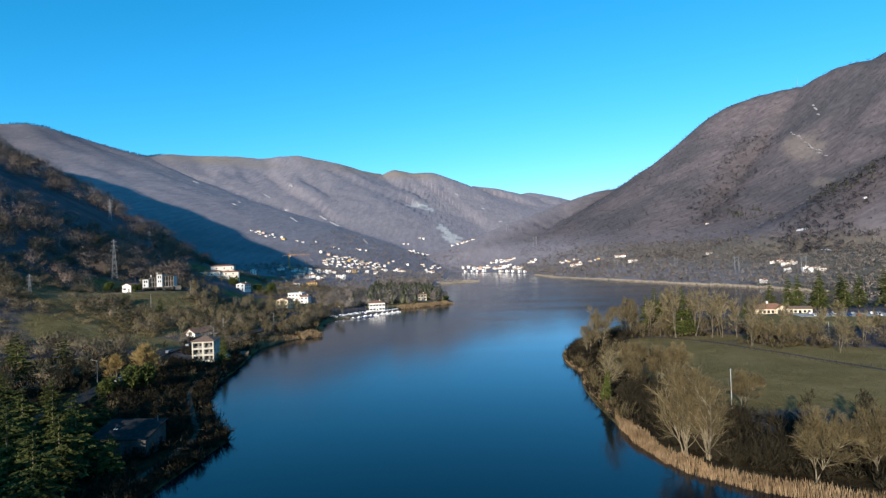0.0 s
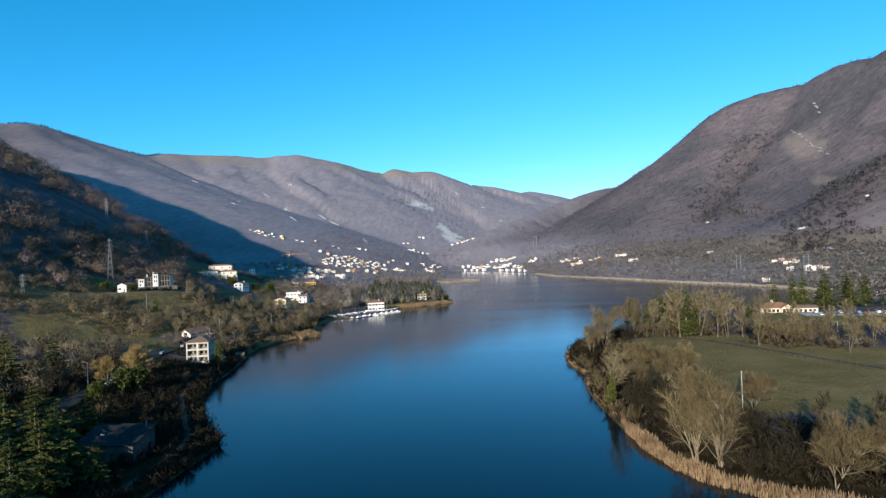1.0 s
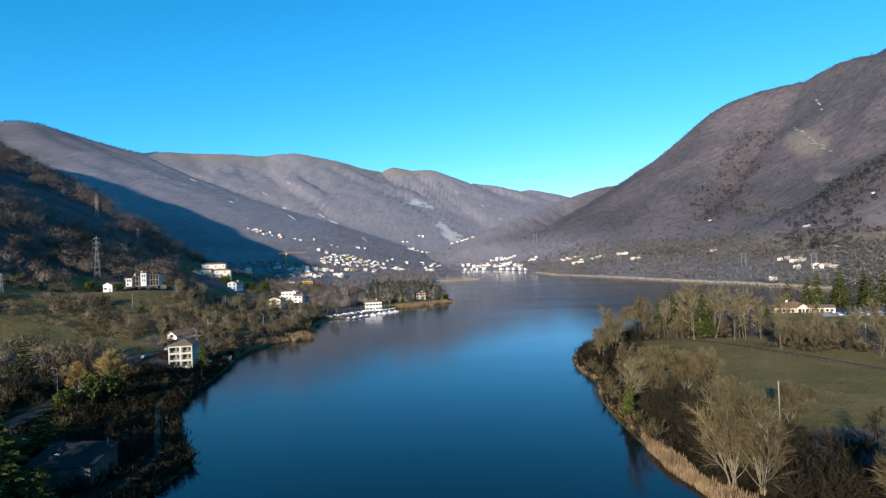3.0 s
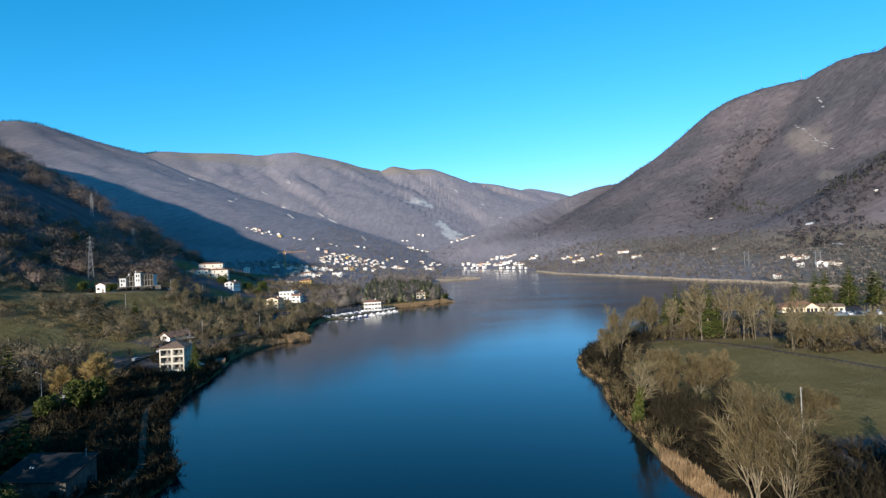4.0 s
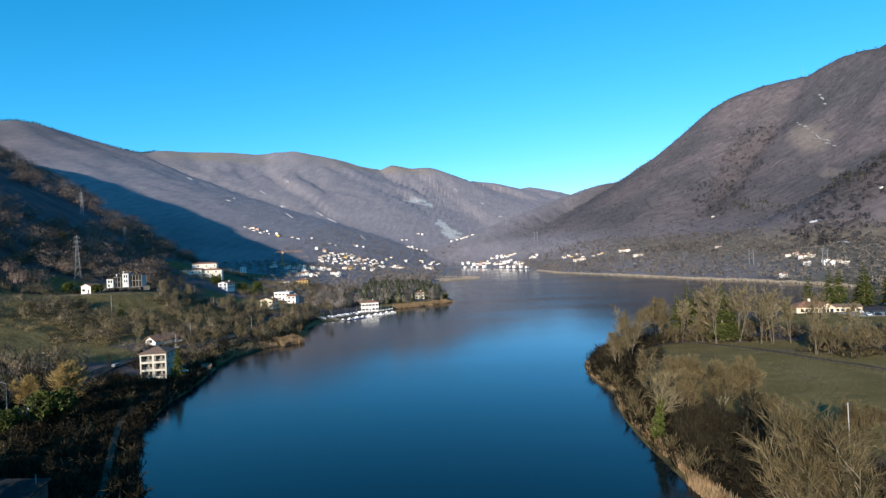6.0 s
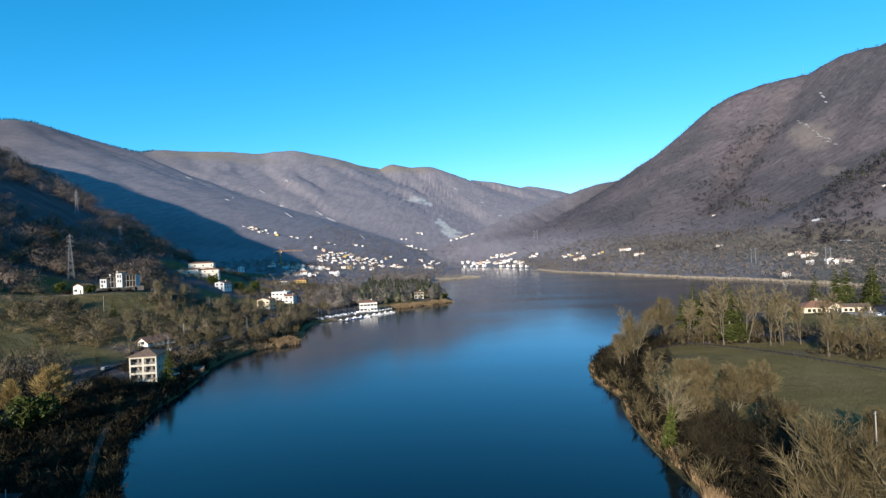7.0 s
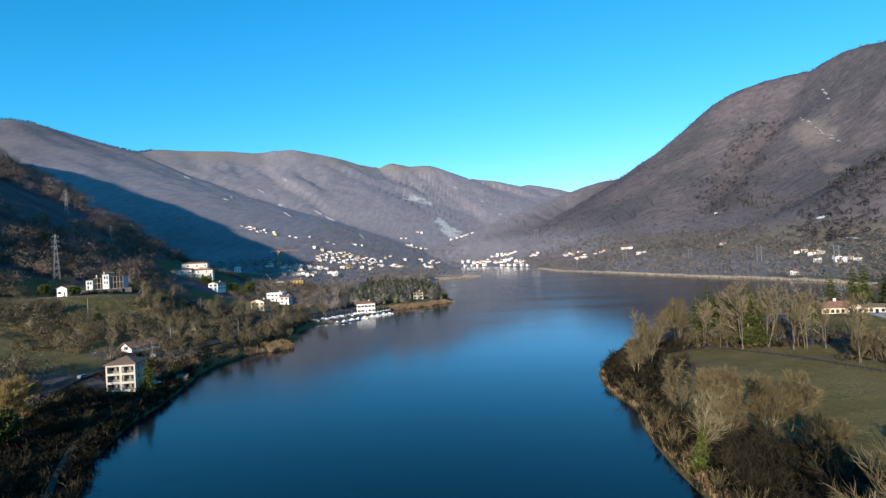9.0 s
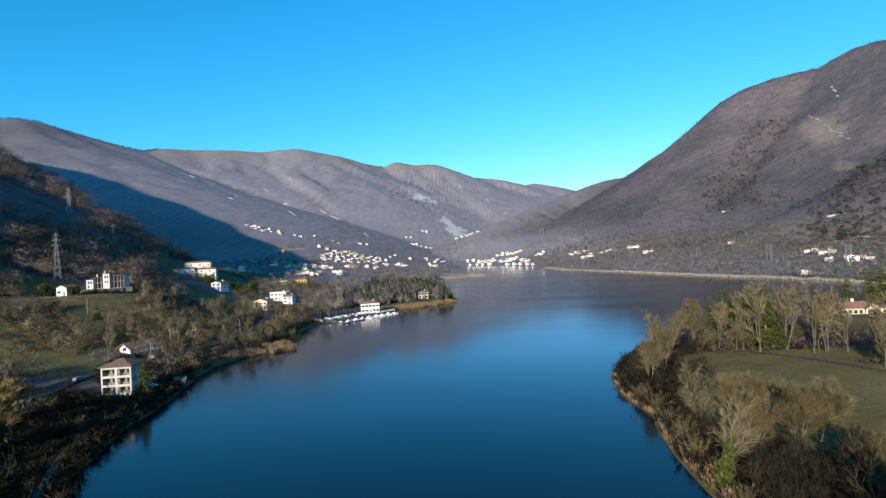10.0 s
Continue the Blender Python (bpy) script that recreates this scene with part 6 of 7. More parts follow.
# ---------------------------------------------------------------- eastern shore buildings
def lakeside_inn():
    inn = tagged(new("lakeside_inn"), "cream lakeside inn with a red hipped roof and a low wing", "building")
    bm = bmesh.new()
    holes = [(x - 1.0, x + 1.0, 0.5, 2.7) for x in (-8.5, -5.5, -2.5, 0.5, 3.5)] + [(6.5, 9.5, 0.1, 2.9)]
    pierced(bm, 24, -2, 3.7, holes, -7, 0.35)
    part("wall", bm, CREAM, inn)
    for x0, x1, y0, y1 in ((-12, -11.65, -6.65, 7), (11.65, 12, -6.65, 7), (-11.65, 11.65, 6.65, 7)):
        part("wall", block(x0, x1, y0, y1, -2, 3.7), CREAM, inn)
    for x0, x1, z0, z1 in holes:
        part("window", block(x0 + 0.02, x1 - 0.02, -6.85, -6.8, z0 + 0.02, z1 - 0.02), GLASS, inn)
    part("roof", hip_roof(24, 14, 3.7, 3.6, 1.2), TILE, inn, "broad red tiled hipped roof")
    # the gabled front that faces the parking area
    bm = bmesh.new()
    pierced(bm, 9, -2, 3.9, [(-3.4, -1.2, 0.4, 3.0), (-0.7, 0.9, 0.1, 2.9), (1.5, 3.6, 0.4, 3.0)], -8.6, 0.35)
    solid(bm, [(-4.5, -8.6, 3.9), (4.5, -8.6, 3.9), (0, -8.6, 6.6), (-4.5, -8.25, 3.9), (4.5, -8.25, 3.9), (0, -8.25, 6.6)], ((0, 1, 2), (5, 4, 3), (0, 3, 4, 1), (1, 4, 5, 2), (2, 5, 3, 0)))
    bmesh.ops.translate(bm, vec=(7, 0, 0), verts=bm.verts)
    part("gable", bm, CREAM, inn, "bright cream gable front with glazed doors")
    bm = gable_roof(9, 8, 3.9, 2.7, 0.6, along_x=False)
    bmesh.ops.translate(bm, vec=(7, -5.2, 0.02), verts=bm.verts)
    part("porch_roof", bm, TILE, inn)
    for x0, x1 in ((3.6, 5.8), (6.3, 7.9), (8.5, 10.6)):
        part("glazed_door", block(x0, x1, -8.4, -8.35, 0.3, 2.95), GLASS, inn)
    bm = bmesh.new()
    pierced(bm, 17, -2, 3.6, [(-7.4, -5.4, 0.8, 2.6), (-4.4, -2.4, 0.8, 2.6), (-1.2, 0.8, 0.2, 2.6), (2.2, 4.2, 0.8, 2.6), (5.2, 7.2, 0.8, 2.6)], -6, 0.35)
    bmesh.ops.translate(bm, vec=(20.52, 0, 0), verts=bm.verts)
    part("wing_wall", bm, CREAM, inn, "cream wing with a row of windows")
    part("wing_wall", block(12.02, 29.0, -5.6, 4, -2, 3.6), GLASS, inn, "dark interior behind the windows")
    bm = gable_roof(17, 10, 3.6, 1.6, 0.5)
    bmesh.ops.translate(bm, vec=(20.6, -1, 0), verts=bm.verts)
    part("wing_roof", bm, OLD_TILE, inn, "weathered roof of the wing")
    part("chimney", block(-2.6, -1.2, -0.5, 0.9, 6.2, 9.0), WHITE, inn)
    part("veranda", block(-15.5, -12.0, -6, 6, 2.7, 2.9), TILE, inn)
    for y in (-5.7, 0, 5.7):
        part("post", block(-15.3, -15.0, y - 0.15, y + 0.15, -1, 2.7), WOOD, inn)
    return inn


put(lakeside_inn(), 202.5, 351, -16).scale = (0.76, 0.76, 0.82)


def make_pole(name, tall, label, arm=False):
    pole = tagged(new(name), label, "pole")
    part("shaft", rod(bmesh.new(), (0, 0, -0.8), (0, 0, tall), 0.14, 8, 0.09), CONCRETE, pole)
    if arm:
        part("arm", rod(bmesh.new(), (-0.05, 0, tall - 0.1), (1.7, 0, tall + 0.25), 0.05, 6), STEEL, pole)
        part("lamp_head", block(1.5, 2.2, -0.14, 0.14, tall + 0.2, tall + 0.33), STEEL, pole)
    else:
        bm = bmesh.new()
        rod(bm, (-0.6, 0, tall - 0.3), (0.6, 0, tall - 0.3), 0.05, 6)
        part("crossarm", bm, STEEL, pole)
    return pole


pole = put(make_pole("utility_pole", 13.2, "pale concrete utility pole at the meadow's edge"), 71.2, 141.6, 30)
pole["group"] = "utility poles"
for x, y in ((-193, 360), (-200, 481), (-188, 405), (-134, 330), (-170, 445), (-120, 470), (158, 232)):
    put_copy(pole, x, y, 70).scale = (1, 1, 0.7)
lamp = put(make_pole("street_lamp", 8.0, "slim steel street lamp beside the road", True), -127, 300, 160)
lamp["group"] = "street lamps"
for x, y, a in ((-117, 372, 160), (-129, 203, 170)):
    put_copy(lamp, x, y, a)


def fence(name, line, gap, label):
    rail_fence = tagged(new(name), label, "fence")
    first = None
    spots = []
    for (ax, ay), (bx, by) in zip(line[:-1], line[1:]):
        n = max(1, int(math.hypot(bx - ax, by - ay) / gap))
        spots += [(ax + (bx - ax) * k / n, ay + (by - ay) * k / n) for k in range(n)]
    spots.append(line[-1])
    rng = random.Random(5)
    for x, y in spots:
        at = pose(x, y, float(ground_at(x, y)), rng.uniform(-4, 4), rng.uniform(-4, 4), rng.uniform(0, 90))
        if first:
            share(first, rail_fence, at)
        else:
            first = part("post", block(-0.08, 0.08, -0.08, 0.08, -0.4, 1.35), DARK_WOOD, rail_fence)
            first.matrix_basis = at
    for z in (0.55, 1.0):
        bm = bmesh.new()
        for (ax, ay), (bx, by) in zip(spots[:-1], spots[1:]):
            rod(bm, (ax, ay, float(ground_at(ax, ay)) + z), (bx, by, float(ground_at(bx, by)) + z), 0.025, 4)
        part("rail", bm, DARK_WOOD, rail_fence)
    return rail_fence


fence("meadow_fence", [(97, 279), (108, 268), (114, 252), (121, 232), (128, 210), (137, 190), (150, 186), (168, 182)], 2.4, "weathered wooden post fence along the meadow")
fence("shore_fence", [(-71, 150), (-81, 168), (-96, 198), (-102, 226)], 2.2, "low wooden fence beside the lakeside path")


# ---------------------------------------------------------------- cars, boats, masts
def make_car(paint, van=False):
    colour = paint.name.split("_")[-1]
    car = tagged(new("parked_van" if van else "parked_car"), f"parked {colour} {'van' if van else 'hatchback car'} on the paved ground", "van" if van else "car", "parked cars")
    h, n = (2.0, 5.2) if van else (1.45, 4.2)
    prof = [(-n / 2, 0.35), (n / 2, 0.35), (n / 2, 0.75), (n * 0.3, 0.9), (n * 0.14, h - 0.06), (-n * 0.42, h), (-n / 2, 0.95)]
    bm = bmesh.new()
    a = [bm.verts.new((x, -0.86, z)) for x, z in prof]
    b = [bm.verts.new((x, 0.86, z)) for x, z in prof]
    bm.faces.new(a)
    bm.faces.new(b[::-1])
    for k in range(len(prof)):
        bm.faces.new((a[k], b[k], b[(k + 1) % len(prof)], a[(k + 1) % len(prof)]))
    bmesh.ops.recalc_face_normals(bm, faces=bm.faces)
    bmesh.ops.bevel(bm, geom=bm.edges[:], offset=0.06, segments=1, affect="EDGES")
    part("body", bm, paint, car)
    for s in (-1, 1):
        bm = bmesh.new()
        solid(bm, [(n * 0.24, s * 0.868, 0.98), (n * 0.13, s * 0.868, h - 0.16), (-n * 0.38, s * 0.868, h - 0.12), (-n * 0.42, s * 0.868, 0.98), (n * 0.24, s * 0.85, 0.98), (n * 0.13, s * 0.85, h - 0.16), (-n * 0.38, s * 0.85, h - 0.12), (-n * 0.42, s * 0.85, 0.98)],
              ((0, 1, 2, 3), (7, 6, 5, 4), (0, 4, 5, 1), (1, 5, 6, 2), (2, 6, 7, 3), (3, 7, 4, 0)))
        part("side_window", bm, GLASS, car)
    bm = bmesh.new()
    x0, x1 = n * 0.30, n * 0.145
    solid(bm, [(x0, -0.72, 0.95), (x0, 0.72, 0.95), (x1, 0.66, h - 0.1), (x1, -0.66, h - 0.1), (x0 + 0.03, -0.72, 0.97), (x0 + 0.03, 0.72, 0.97), (x1 + 0.03, 0.66, h - 0.08), (x1 + 0.03, -0.66, h - 0.08)],
          ((3, 2, 1, 0), (4, 5, 6, 7), (0, 1, 5, 4), (1, 2, 6, 5), (2, 3, 7, 6), (3, 0, 4, 7)))
    part("windscreen", bm, GLASS, car)
    first = None
    for x in (-n * 0.31, n * 0.31):
        for y in (-0.8, 0.8):
            if first:
                share(first, car, pose(x, y, 0.32))
            else:
                first = part("wheel", rod(bmesh.new(), (0, -0.11, 0), (0, 0.11, 0), 0.32, 10), RUBBER, car)
                first.matrix_basis = pose(x, y, 0.32)
    return car


def park_cars():
    rng = random.Random(12)
    cars = [make_car(p) for p in CAR_PAINTS] + [make_car(CAR_PAINTS[0], True)]
    spots = []
    line = [(214, 328), (232, 322), (252, 315), (274, 303), (298, 289)]
    for off in (-5.5, 5.5):
        for k in range(19):
            if rng.random() < 0.75:
                f = k / 18 * 3.999
                (ax, ay), (bx, by) = line[int(f)], line[int(f) + 1]
                u = f % 1
                a = math.atan2(by - ay, bx - ax)
                spots.append((ax + (bx - ax) * u - math.sin(a) * off, ay + (by - ay) * u + math.cos(a) * off, math.degrees(a) + 90 + rng.choice((0, 180)) + rng.uniform(-4, 4)))
    spots += [(-133, 264, 75), (-128.5, 304, 110), (-133, 283, 95), (-122, 205, 255), (-208, 436, 20), (-201, 430, 40), (-198, 424, 60), (-212, 443, 10), (-104, 258, 30), (-136, 322, 40), (-100, 516, 60), (-112, 488, 70)]
    lift = 0.16
    for k, (x, y, a) in enumerate(spots):
        z = max(float(ground_at(x + dx, y + dy)) for dx in (-2, 0, 2) for dy in (-2, 0, 2)) + lift
        m = pose(x, y, z, 0, 0, a)
        if k < len(cars):
            cars[k].matrix_basis = m
        else:
            copy_thing(cars[rng.choice((0, 0, 1, 2, 2, 3, 4, 5))], m)


park_cars()


def make_boat(seed):
    rng = random.Random(seed)
    boat = tagged(new("moored_boat"), ("small white motor boat moored at the boatyard", "small boat under a blue cover at the boatyard")[seed % 2], "boat", "boats")
    n, w = rng.uniform(5.0, 6.5), 1.9
    bm = bmesh.new()
    ring = []
    for x, half, z in ((-n / 2, 0.8, 0.75), (-n * 0.1, 0.95, 0.75), (n * 0.3, 0.7, 0.85), (n / 2, 0.03, 1.0)):
        ring.append([bm.verts.new((x, -half, z)), bm.verts.new((x, -half * 0.55, 0.0)), bm.verts.new((x, half * 0.55, 0.0)), bm.verts.new((x, half, z))])
    for a, b in zip(ring[:-1], ring[1:]):
        for k in range(3):
            bm.faces.new((a[k], b[k], b[k + 1], a[k + 1]))
        bm.faces.new((a[3], b[3], b[0], a[0]))
    bm.faces.new(ring[0])
    bm.faces.new(ring[-1][::-1])
    bmesh.ops.recalc_face_normals(bm, faces=bm.faces)
    part("hull", bm, (CAR_PAINTS[0], CAR_PAINTS[4], CAR_PAINTS[3], CAR_PAINTS[2])[seed % 4], boat)
    part("cabin", block(-n * 0.15, n * 0.2, -0.6, 0.6, 0.76, 1.35), CAR_PAINTS[0], boat)
    part("windscreen", block(n * 0.2, n * 0.2 + 0.06, -0.55, 0.55, 0.9, 1.3), GLASS, boat)
    if seed % 2 == 0:
        part("mast", rod(bmesh.new(), (0.2, 0, 1.2), (0.2, 0, 7.6), 0.07, 5, 0.04), STEEL, boat, "bare aluminium mast")
    return boat


def boatyard():
    quay = tagged(new("quay"), "concrete quay with moored boats below the boatyard house", "quay")
    bm = bmesh.new()
    solid(bm, [(-94, 446, -2), (-80, 448, -2), (-56, 484, -2), (-44, 502, -2), (-52, 514, -2), (-78, 500, -2), (-94, 446, 1.3), (-80, 448, 1.3), (-56, 484, 1.3), (-44, 502, 1.3), (-52, 514, 1.3), (-78, 500, 1.3)],
          ((5, 4, 3, 2, 1, 0), (6, 7, 8, 9, 10, 11), (0, 1, 7, 6), (1, 2, 8, 7), (2, 3, 9, 8), (3, 4, 10, 9), (4, 5, 11, 10), (5, 0, 6, 11)))
    part("slab", bm, GRAVEL, quay)
    for k in range(4):
        x, y = -79 + 7 * k, 446 + 10.5 * k
        part("jetty", block(-1, 11, -0.7, 0.7, 0.35, 0.55), WOOD, quay, "wooden jetty").matrix_basis = pose(x, y, 0, 0, 0, -35)
    bm = bmesh.new()
    first = None
    for k in range(12):
        at = pose(-57 + k * 1.05, 483 + k * 1.6, 1.3)
        if first:
            share(first, quay, at)
        else:
            first = part("bollard", block(-0.2, 0.2, -0.2, 0.2, 0, 1.1), WHITE, quay, "white quay post")
            first.matrix_basis = at
    bm.free()
    rng = random.Random(3)
    boats = [make_boat(k) for k in range(4)]
    k = 0
    for i in range(8):
        for j in range(5):
            x, y = -93 + i * 4.6 + j * 1.7 + rng.uniform(-1, 1), 451 + i * 6.2 - j * 2.3 + rng.uniform(-1, 1)
            wet = j > 2
            if wet:
                x, y = -76 + i * 3.9 + (j - 3) * 4.5, 444 + i * 6.2 - (j - 3) * 2.0
            m = pose(x, y, -0.15 if wet else 1.32, 0, 0, rng.uniform(-75, 20))
            if k < 4:
                boats[k].matrix_basis = m
            else:
                copy_thing(boats[rng.randrange(4)], m)
            k += 1


boatyard()


def make_pylon(tall, label):
    pylon = tagged(new("lattice_pylon"), label, "pylon", "pylons")
    half = tall * 0.085

    def at(z):
        return half * (1 - z / tall) + 0.25

    bm = bmesh.new()
    for sx in (-1, 1):
        for sy in (-1, 1):
            rod(bm, (sx * at(-1), sy * at(-1), -1), (sx * at(tall), sy * at(tall), tall), 0.12, 4)
    part("leg_frame", bm, STEEL, pylon)
    levels = [tall * (k / 7) ** 0.9 for k in range(8)]
    for z0, z1 in zip(levels[:-1], levels[1:]):
        bm = bmesh.new()
        a, b = at(z0), at(z1)
        for s in (-1, 1):
            rod(bm, (-a, s * a, z0), (b, s * b, z1), 0.06, 4)
            rod(bm, (a, s * a, z0), (-b, s * b, z1), 0.06, 4)
            rod(bm, (s * a, -a, z0), (s * b, b, z1), 0.06, 4)
            rod(bm, (s * a, a, z0), (s * b, -b, z1), 0.06, 4)
        part("bracing", bm, STEEL, pylon)
    for z, reach in ((tall * 0.72, 3.6), (tall * 0.83, 3.0), (tall * 0.94, 2.6)):
        bm = bmesh.new()
        for s in (-1, 1):
            rod(bm, (0, -0.3, z), (s * reach, 0, z + 0.1), 0.09, 4)
            rod(bm, (0, 0.3, z), (s * reach, 0, z + 0.1), 0.09, 4)
            rod(bm, (0, 0, z + 1.2), (s * reach, 0, z + 0.1), 0.07, 4)
            rod(bm, (s * reach, 0, z + 0.1), (s * reach, 0, z - 1.3), 0.09, 6)
        part("arm", bm, STEEL, pylon)
    return pylon


tower = make_pylon(30, "grey steel lattice pylon standing above the hillside wood")
put(tower, -346.5, 571.3, 20, 89.5).scale = (0.65, 0.65, 1)
for x, y, top, s in ((-304, 567.3, 84, 0.86), (-259, 431, 69.5, 1.0), (-250, 331, 45, 0.72), (-735, 1487, 172, 0.9)):
    put_copy(tower, x, y, 25, top - 30 * s).scale = (0.65 * s, 0.65 * s, s)


def make_portal(tall, label):
    """A power line's portal: two poles with a beam across."""
    mast = tagged(new("portal_pylon"), label, "pylon", "pylons")
    for x in (-4, 4):
        part("pole", rod(bmesh.new(), (x, 0, -2), (x, 0, tall), 0.42, 6, 0.26), STEEL, mast)
    part("beam", rod(bmesh.new(), (-6.5, 0, tall - 2.5), (6.5, 0, tall - 2.5), 0.35, 5), STEEL, mast)
    for s in (-1, 1):
        part("brace", rod(bmesh.new(), (s * 4, 0, tall - 9), (-s * 4, 0, tall - 3), 0.16, 4), STEEL, mast)
    return mast


portal = put(make_portal(23, "pale steel portal pylon in the scrub by the far shore"), 427, 819, 20)
for x, y, s in ((413, 1000, 0.75), (452, 705, 0.95), (345, 1130, 0.8), (310, 1938, 1.5), (296, 2208, 1.1), (250, 2235, 1.2)):
    put_copy(portal, x, y, 15).scale = (s, s, s)


def tower_crane():
    crane = tagged(new("tower_crane"), "orange tower crane over the village roofs", "crane")
    tall, jib, back = 30.0, 40.0, 13.0
    bm = bmesh.new()
    for sx in (-1, 1):
        for sy in (-1, 1):
            rod(bm, (sx * 0.9, sy * 0.9, -2), (sx * 0.9, sy * 0.9, tall), 0.28, 4)
    for k in range(16):
        z = k * tall / 16
        for s in (-1, 1):
            rod(bm, (-0.9, s * 0.9, z), (0.9, s * 0.9, z + tall / 16), 0.16, 4)
            rod(bm, (s * 0.9, -0.9, z), (s * 0.9, 0.9, z + tall / 16), 0.16, 4)
    part("mast", bm, CRANE_PAINT, crane)
    bm = bmesh.new()
    rod(bm, (0, -0.6, tall), (jib, -0.6, tall), 0.13, 4)
    rod(bm, (0, 0.6, tall), (jib, 0.6, tall), 0.13, 4)
    rod(bm, (0, 0, tall + 1.4), (jib, 0, tall + 0.6), 0.12, 4)
    for k in range(20):
        x = k * jib / 20
        rod(bm, (x, -0.6, tall), (x + jib / 40, 0, tall + 1.2), 0.06, 4)
        rod(bm, (x, 0.6, tall), (x + jib / 40, 0, tall + 1.2), 0.06, 4)
    part("jib", bm, CRANE_PAINT, crane)
    part("counter_jib", block(-back, 0, -0.8, 0.8, tall, tall + 0.5), CRANE_PAINT, crane)
    part("counterweight", block(-back, -back + 3, -1, 1, tall - 2.4, tall - 0.003), CONCRETE, crane)
    part("peak", rod(bmesh.new(), (0, 0, tall), (0, 0, tall + 5.5), 0.4, 4, 0.15), CRANE_PAINT, crane)
    part("cab", block(0.95, 2.6, -0.9, 0.9, tall - 2.6, tall - 0.4), WHITE, crane)
    part("cable", rod(bmesh.new(), (jib * 0.6, 0, tall), (jib * 0.6, 0, tall - 16), 0.06, 4), STEEL, crane)
    return crane


put(tower_crane(), -304, 1070, 8)


# ---------------------------------------------------------------- villages
def villages():
    rng = random.Random(21)
    kinds = [make_house("village_house", "white village house with a terracotta gable roof", 11, 9, 2, "gable", WHITE, TILE, 2, 1, 1.8, 0.5, shutters=None, far=True, door=False, group="village houses"),
             make_house("village_house", "ivory village house with a hipped terracotta roof", 12, 11, 2, "hip", IVORY, TILE, 2, 1, 2.0, 0.6, shutters=None, far=True, door=False, group="village houses"),
             make_house("village_house", "tall white village house with a brown roof", 10, 10, 3, "gable", WHITE, OLD_TILE, 2, 1, 1.7, 0.5, shutters=None, far=True, door=False, group="village houses", along_x=False),
             make_house("village_house", "long ivory village house with a terracotta roof", 18, 10, 2, "gable", IVORY, TILE, 3, 1, 1.9, 0.5, shutters=None, far=True, door=False, group="village houses"),
             make_house("village_house", "pink village house with a terracotta roof", 12, 9, 3, "gable", PINK, TILE, 2, 1, 1.8, 0.5, shutters=None, far=True, door=False, group="village houses"),
             make_house("village_house", "ochre village house with a brown roof", 12, 10, 2, "hip", OCHRE, OLD_TILE, 2, 1, 1.9, 0.5, shutters=None, far=True, door=False, group="village houses")]
    weights = (6, 5, 4, 5, 1, 0.6)
    taken = []

    def free(x, y, gap):
        if float(shore_distance(np.array([x]), np.array([y]))[0]) < 7 or float(nearest_on(ROAD_WEST, np.array([x]), np.array([y]))[0][0]) < 10:
            return False
        return all((x - a) ** 2 + (y - b) ** 2 > gap * gap for a, b in taken)

    def settle_house(x, y, turn, scale=1.0):
        taken.append((x, y))
        kind = rng.choices(kinds, weights)[0]
        z = min(float(ground_at(x + dx, y + dy)) for dx in (-5, 5) for dy in (-5, 5)) + 0.8
        m = pose(x, y, z, 0, 0, turn)
        if kind in fresh:
            fresh.remove(kind)
            kind.matrix_basis = m
        else:
            kind = copy_thing(kind, m)
        kind.scale = (scale, scale, scale)

    fresh = list(kinds)
    def hamlet(clusters, low, high, gap):
        """Houses strewn over ovals: centre, radii, count."""
        for cx, cy, rx, ry, count in clusters:
            made, tries = 0, 0
            while made < count and tries < 300:
                tries += 1
                a, r = rng.uniform(0, 2 * math.pi), math.sqrt(rng.random())
                x, y = cx + math.cos(a) * r * rx, cy + math.sin(a) * r * ry
                if free(x, y, gap):
                    settle_house(x, y, rng.gauss(0, 22), rng.uniform(low, high))
                    made += 1

    # the village behind the western fields
    hamlet(((-300, 1075, 30, 30, 7), (-273, 1109, 52, 44, 16), (-230, 903, 28, 30, 6), (-215, 965, 40, 40, 8), (-330, 900, 30, 40, 3), (-186, 1254, 40, 60, 8), (-320, 1180, 40, 40, 8)), 0.55, 0.82, 15)
    hamlet(((-293, 1481, 40, 60, 18), (-258, 1534, 46, 80, 26), (-207, 1547, 34, 60, 11), (-153, 1543, 40, 60, 9), (-149, 1681, 40, 60, 5), (-53, 1807, 40, 50, 8), (-60, 1640, 30, 60, 5)), 0.5, 0.8, 14)
    # hamlets on the lower slopes
    hamlet(((-521, 1621, 52, 20, 13), (-430, 1642, 14, 8, 2), (-396, 1703, 10, 10, 1), (-334, 1688, 12, 10, 2), (-335, 1555, 28, 14, 4), (-263, 1776, 34, 14, 3), (-167, 2297, 14, 10, 2), (-103, 2433, 14, 12, 3), (-103, 2126, 44, 20, 8), (61, 2221, 58, 18, 9)), 0.55, 0.9, 16)
    # the waterfront at the head of the lake and the houses east of it
    hamlet(((56, 1836, 22, 20, 5), (106, 1768, 32, 26, 10), (171, 1711, 28, 28, 10), (205, 1605, 12, 26, 5), (168, 1842, 28, 16, 6), (204, 1838, 20, 12, 4), (265, 1700, 15, 14, 4), (344, 1564, 24, 18, 8), (334, 1428, 18, 14, 4), (397, 1498, 22, 14, 3), (460, 1463, 10, 8, 2), (415, 1249, 14, 10, 2)), 0.6, 1.0, 13)
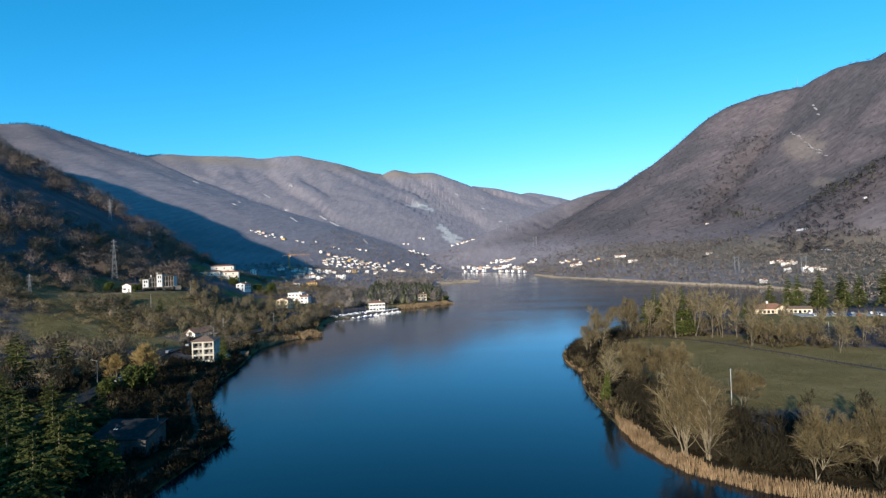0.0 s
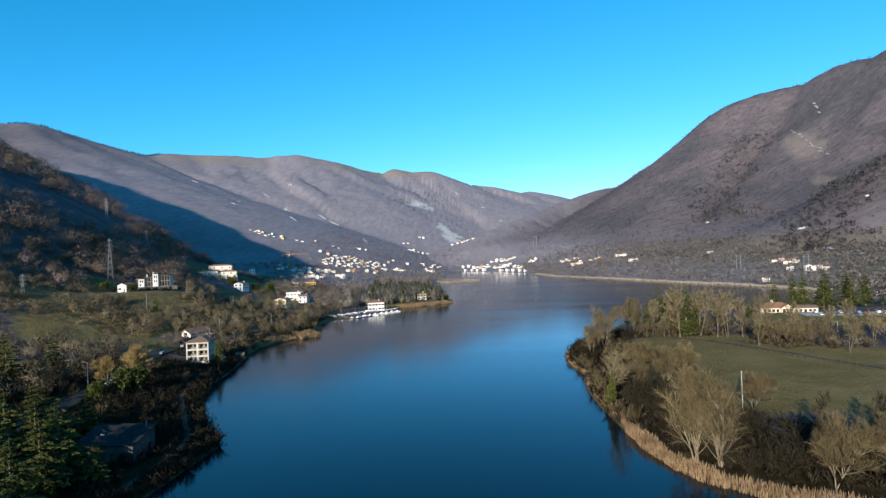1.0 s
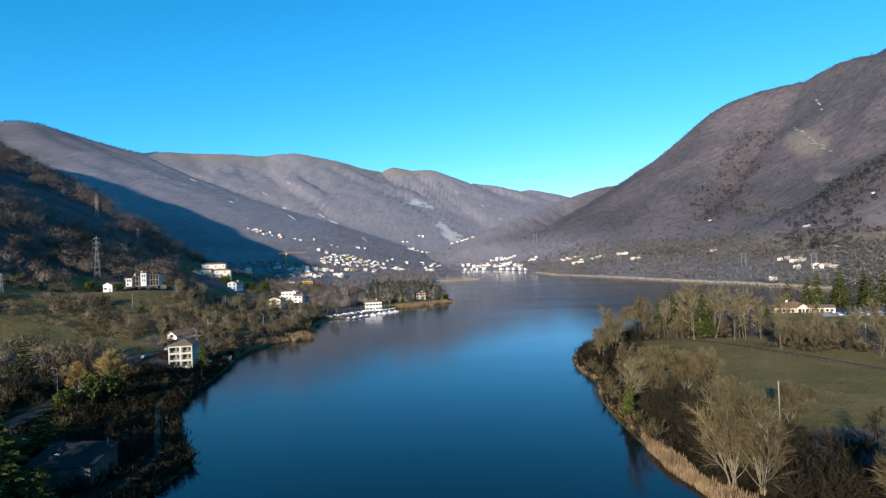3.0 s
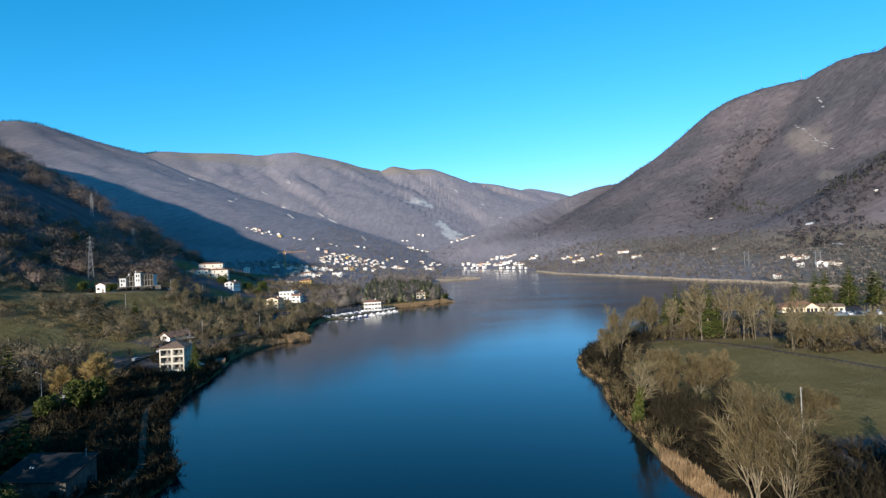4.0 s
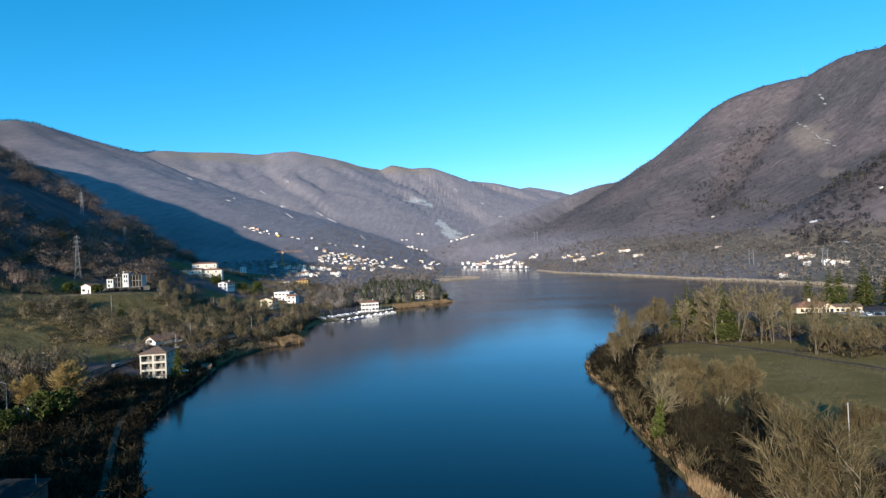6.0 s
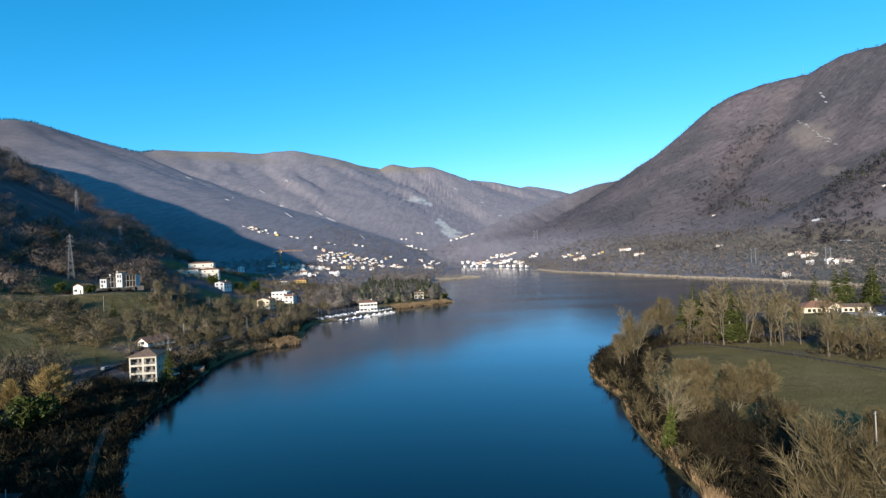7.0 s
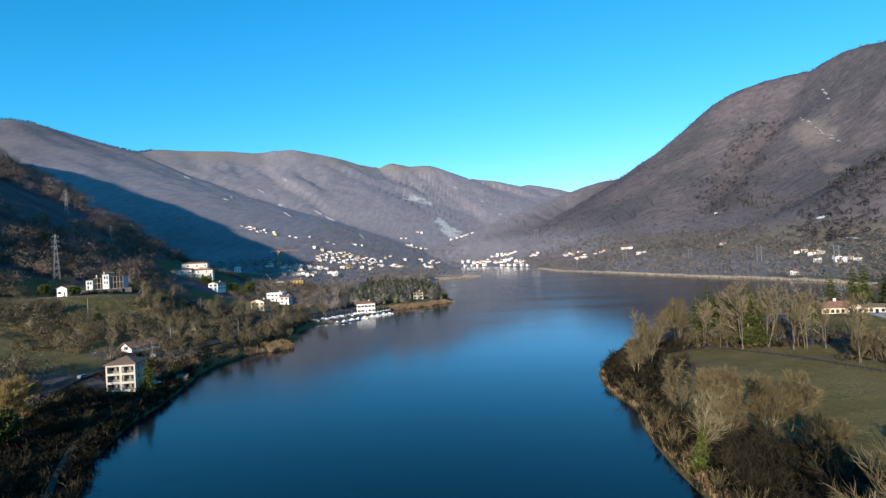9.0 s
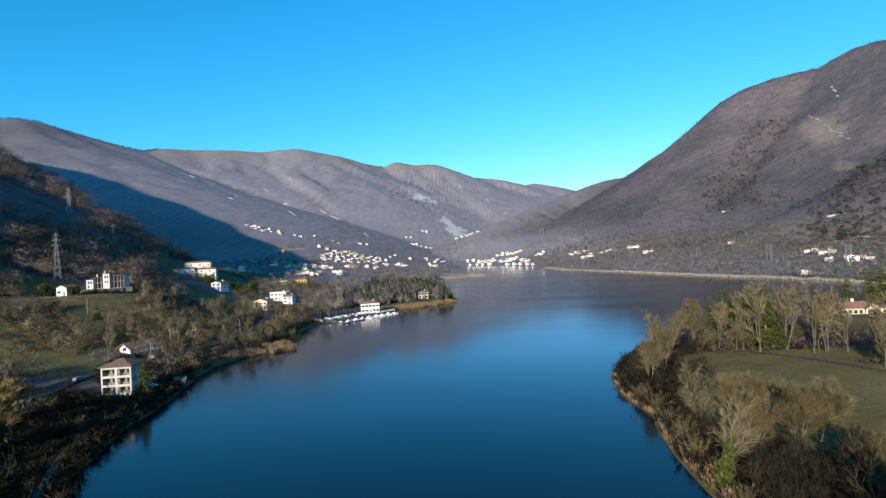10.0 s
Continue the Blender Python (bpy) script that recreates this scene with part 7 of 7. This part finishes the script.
    hamlet(((756, 1593, 8, 8, 1), (522, 1112, 6, 6, 2), (508, 846, 16, 10, 4), (494, 800, 14, 10, 3), (465, 729, 24, 12, 5), (467, 701, 16, 10, 3), (381, 670, 6, 6, 1), (787, 1033, 5, 5, 1)), 0.45, 0.7, 10)
    # the row on the far waterfront
    for k in range(11):
        f = k / 10
        x, y = 60 + 142 * f ** 0.92 + rng.uniform(-3, 3), 1712 - 290 * f + rng.uniform(-3, 3)
        if free(x, y, 11):
            settle_house(x, y, 40 + rng.gauss(0, 14), rng.uniform(0.55, 1.0))


villages()


# ---------------------------------------------------------------- bare rock and snow on the slopes
def draped(name, cx, cy, long, wide, turn, mat, label, seed, lift):
    """A ragged slab that follows the slope."""
    n, m = 14, 6
    c, s = math.cos(radians(turn)), math.sin(radians(turn))
    rng = np.random.default_rng(seed)
    u, v = np.meshgrid(np.linspace(-1, 1, n), np.linspace(-1, 1, m))
    edge = 0.35 + 0.65 * np.sqrt(np.clip(1 - u * u, 0, 1)) * rng.uniform(0.5, 1.2, u.shape)
    px, py = u * long / 2, v * wide / 2 * edge
    x, y = cx + px * c - py * s, cy + px * s + py * c
    z = ground_at(x, y) + lift * (1 - 1.6 * np.maximum(np.abs(u), np.abs(v)) ** 4) + rng.normal(0, lift * 0.16, u.shape)
    k = np.arange(n * m).reshape(m, n)
    quads = np.stack([k[:-1, :-1], k[:-1, 1:], k[1:, 1:], k[1:, :-1]], -1).reshape(-1, 4)
    me = mesh_of(name, np.stack([x, y, z], -1).reshape(-1, 3), quads)
    me.materials.append(mat)
    return tagged(new(name, me), label, "rock" if mat is LIMESTONE else "snow", name + " patches", "structure")


for k, (x, y, long, wide, turn) in enumerate(((-561, 2054, 120, 13, -60), (-869, 2714, 70, 16, -47), (-728, 2544, 32, 14, -37), (-555, 2520, 70, 16, -47), (-490, 2450, 90, 20, -47), (-822, 2962, 64, 12, -56),
                                              (-293, 2016, 110, 8, -71), (-129, 3152, 90, 60, 65), (-140, 3250, 60, 40, 20), (86, 3632, 70, 26, -71), (230, 3315, 34, 20, -55), (302, 3025, 34, 14, 39))):
    draped("rock_outcrop", x, y, long, wide, turn, LIMESTONE, "pale bare limestone showing through the wood", 70 + k, 3.0)
for k, (x, y, long, wide, turn) in enumerate(((-1111, 2473, 34, 14, -3), (-771, 2027, 24, 10, -11), (-804, 2168, 40, 8, -59), (1313, 1946, 34, 6, -105),
                                              (1290, 1900, 22, 4, -100), (1325, 1975, 20, 5, -95))):
    draped("rock_outcrop", x, y, long, wide, turn, LIMESTONE, "thin pale rock band on the wooded slope", 170 + k, 2.5)
ledges = random.Random(31)
for k in range(22):
    f = ledges.random()
    draped("rock_ledge", 1213 - 72 * f + ledges.gauss(0, 3), 1930 - 300 * f + ledges.gauss(0, 6), ledges.uniform(8, 26), ledges.uniform(1.2, 3.0), -102 + ledges.gauss(0, 14), LIMESTONE, "short pale rock ledge on the wooded slope", 300 + k, 1.2)
for k, (x, y, long, wide, turn) in enumerate(((663, 1033, 24, 8, -42), (628, 919, 36, 2.5, -93))):
    draped("snow_patch", x, y, long, wide, turn, SNOW, "thin old snow on a shaded terrace", 90 + k, 2.0)


radio_mast = tagged(new("radio_mast"), "thin steel radio mast on the mountain shoulder", "mast")
part("shaft", rod(bmesh.new(), (0, 0, -3), (0, 0, 40), 0.7, 6, 0.3), STEEL, radio_mast)
part("crosspiece", rod(bmesh.new(), (-3, 0, 34), (3, 0, 34), 0.25, 4), STEEL, radio_mast)
put(radio_mast, 1428, 2214)
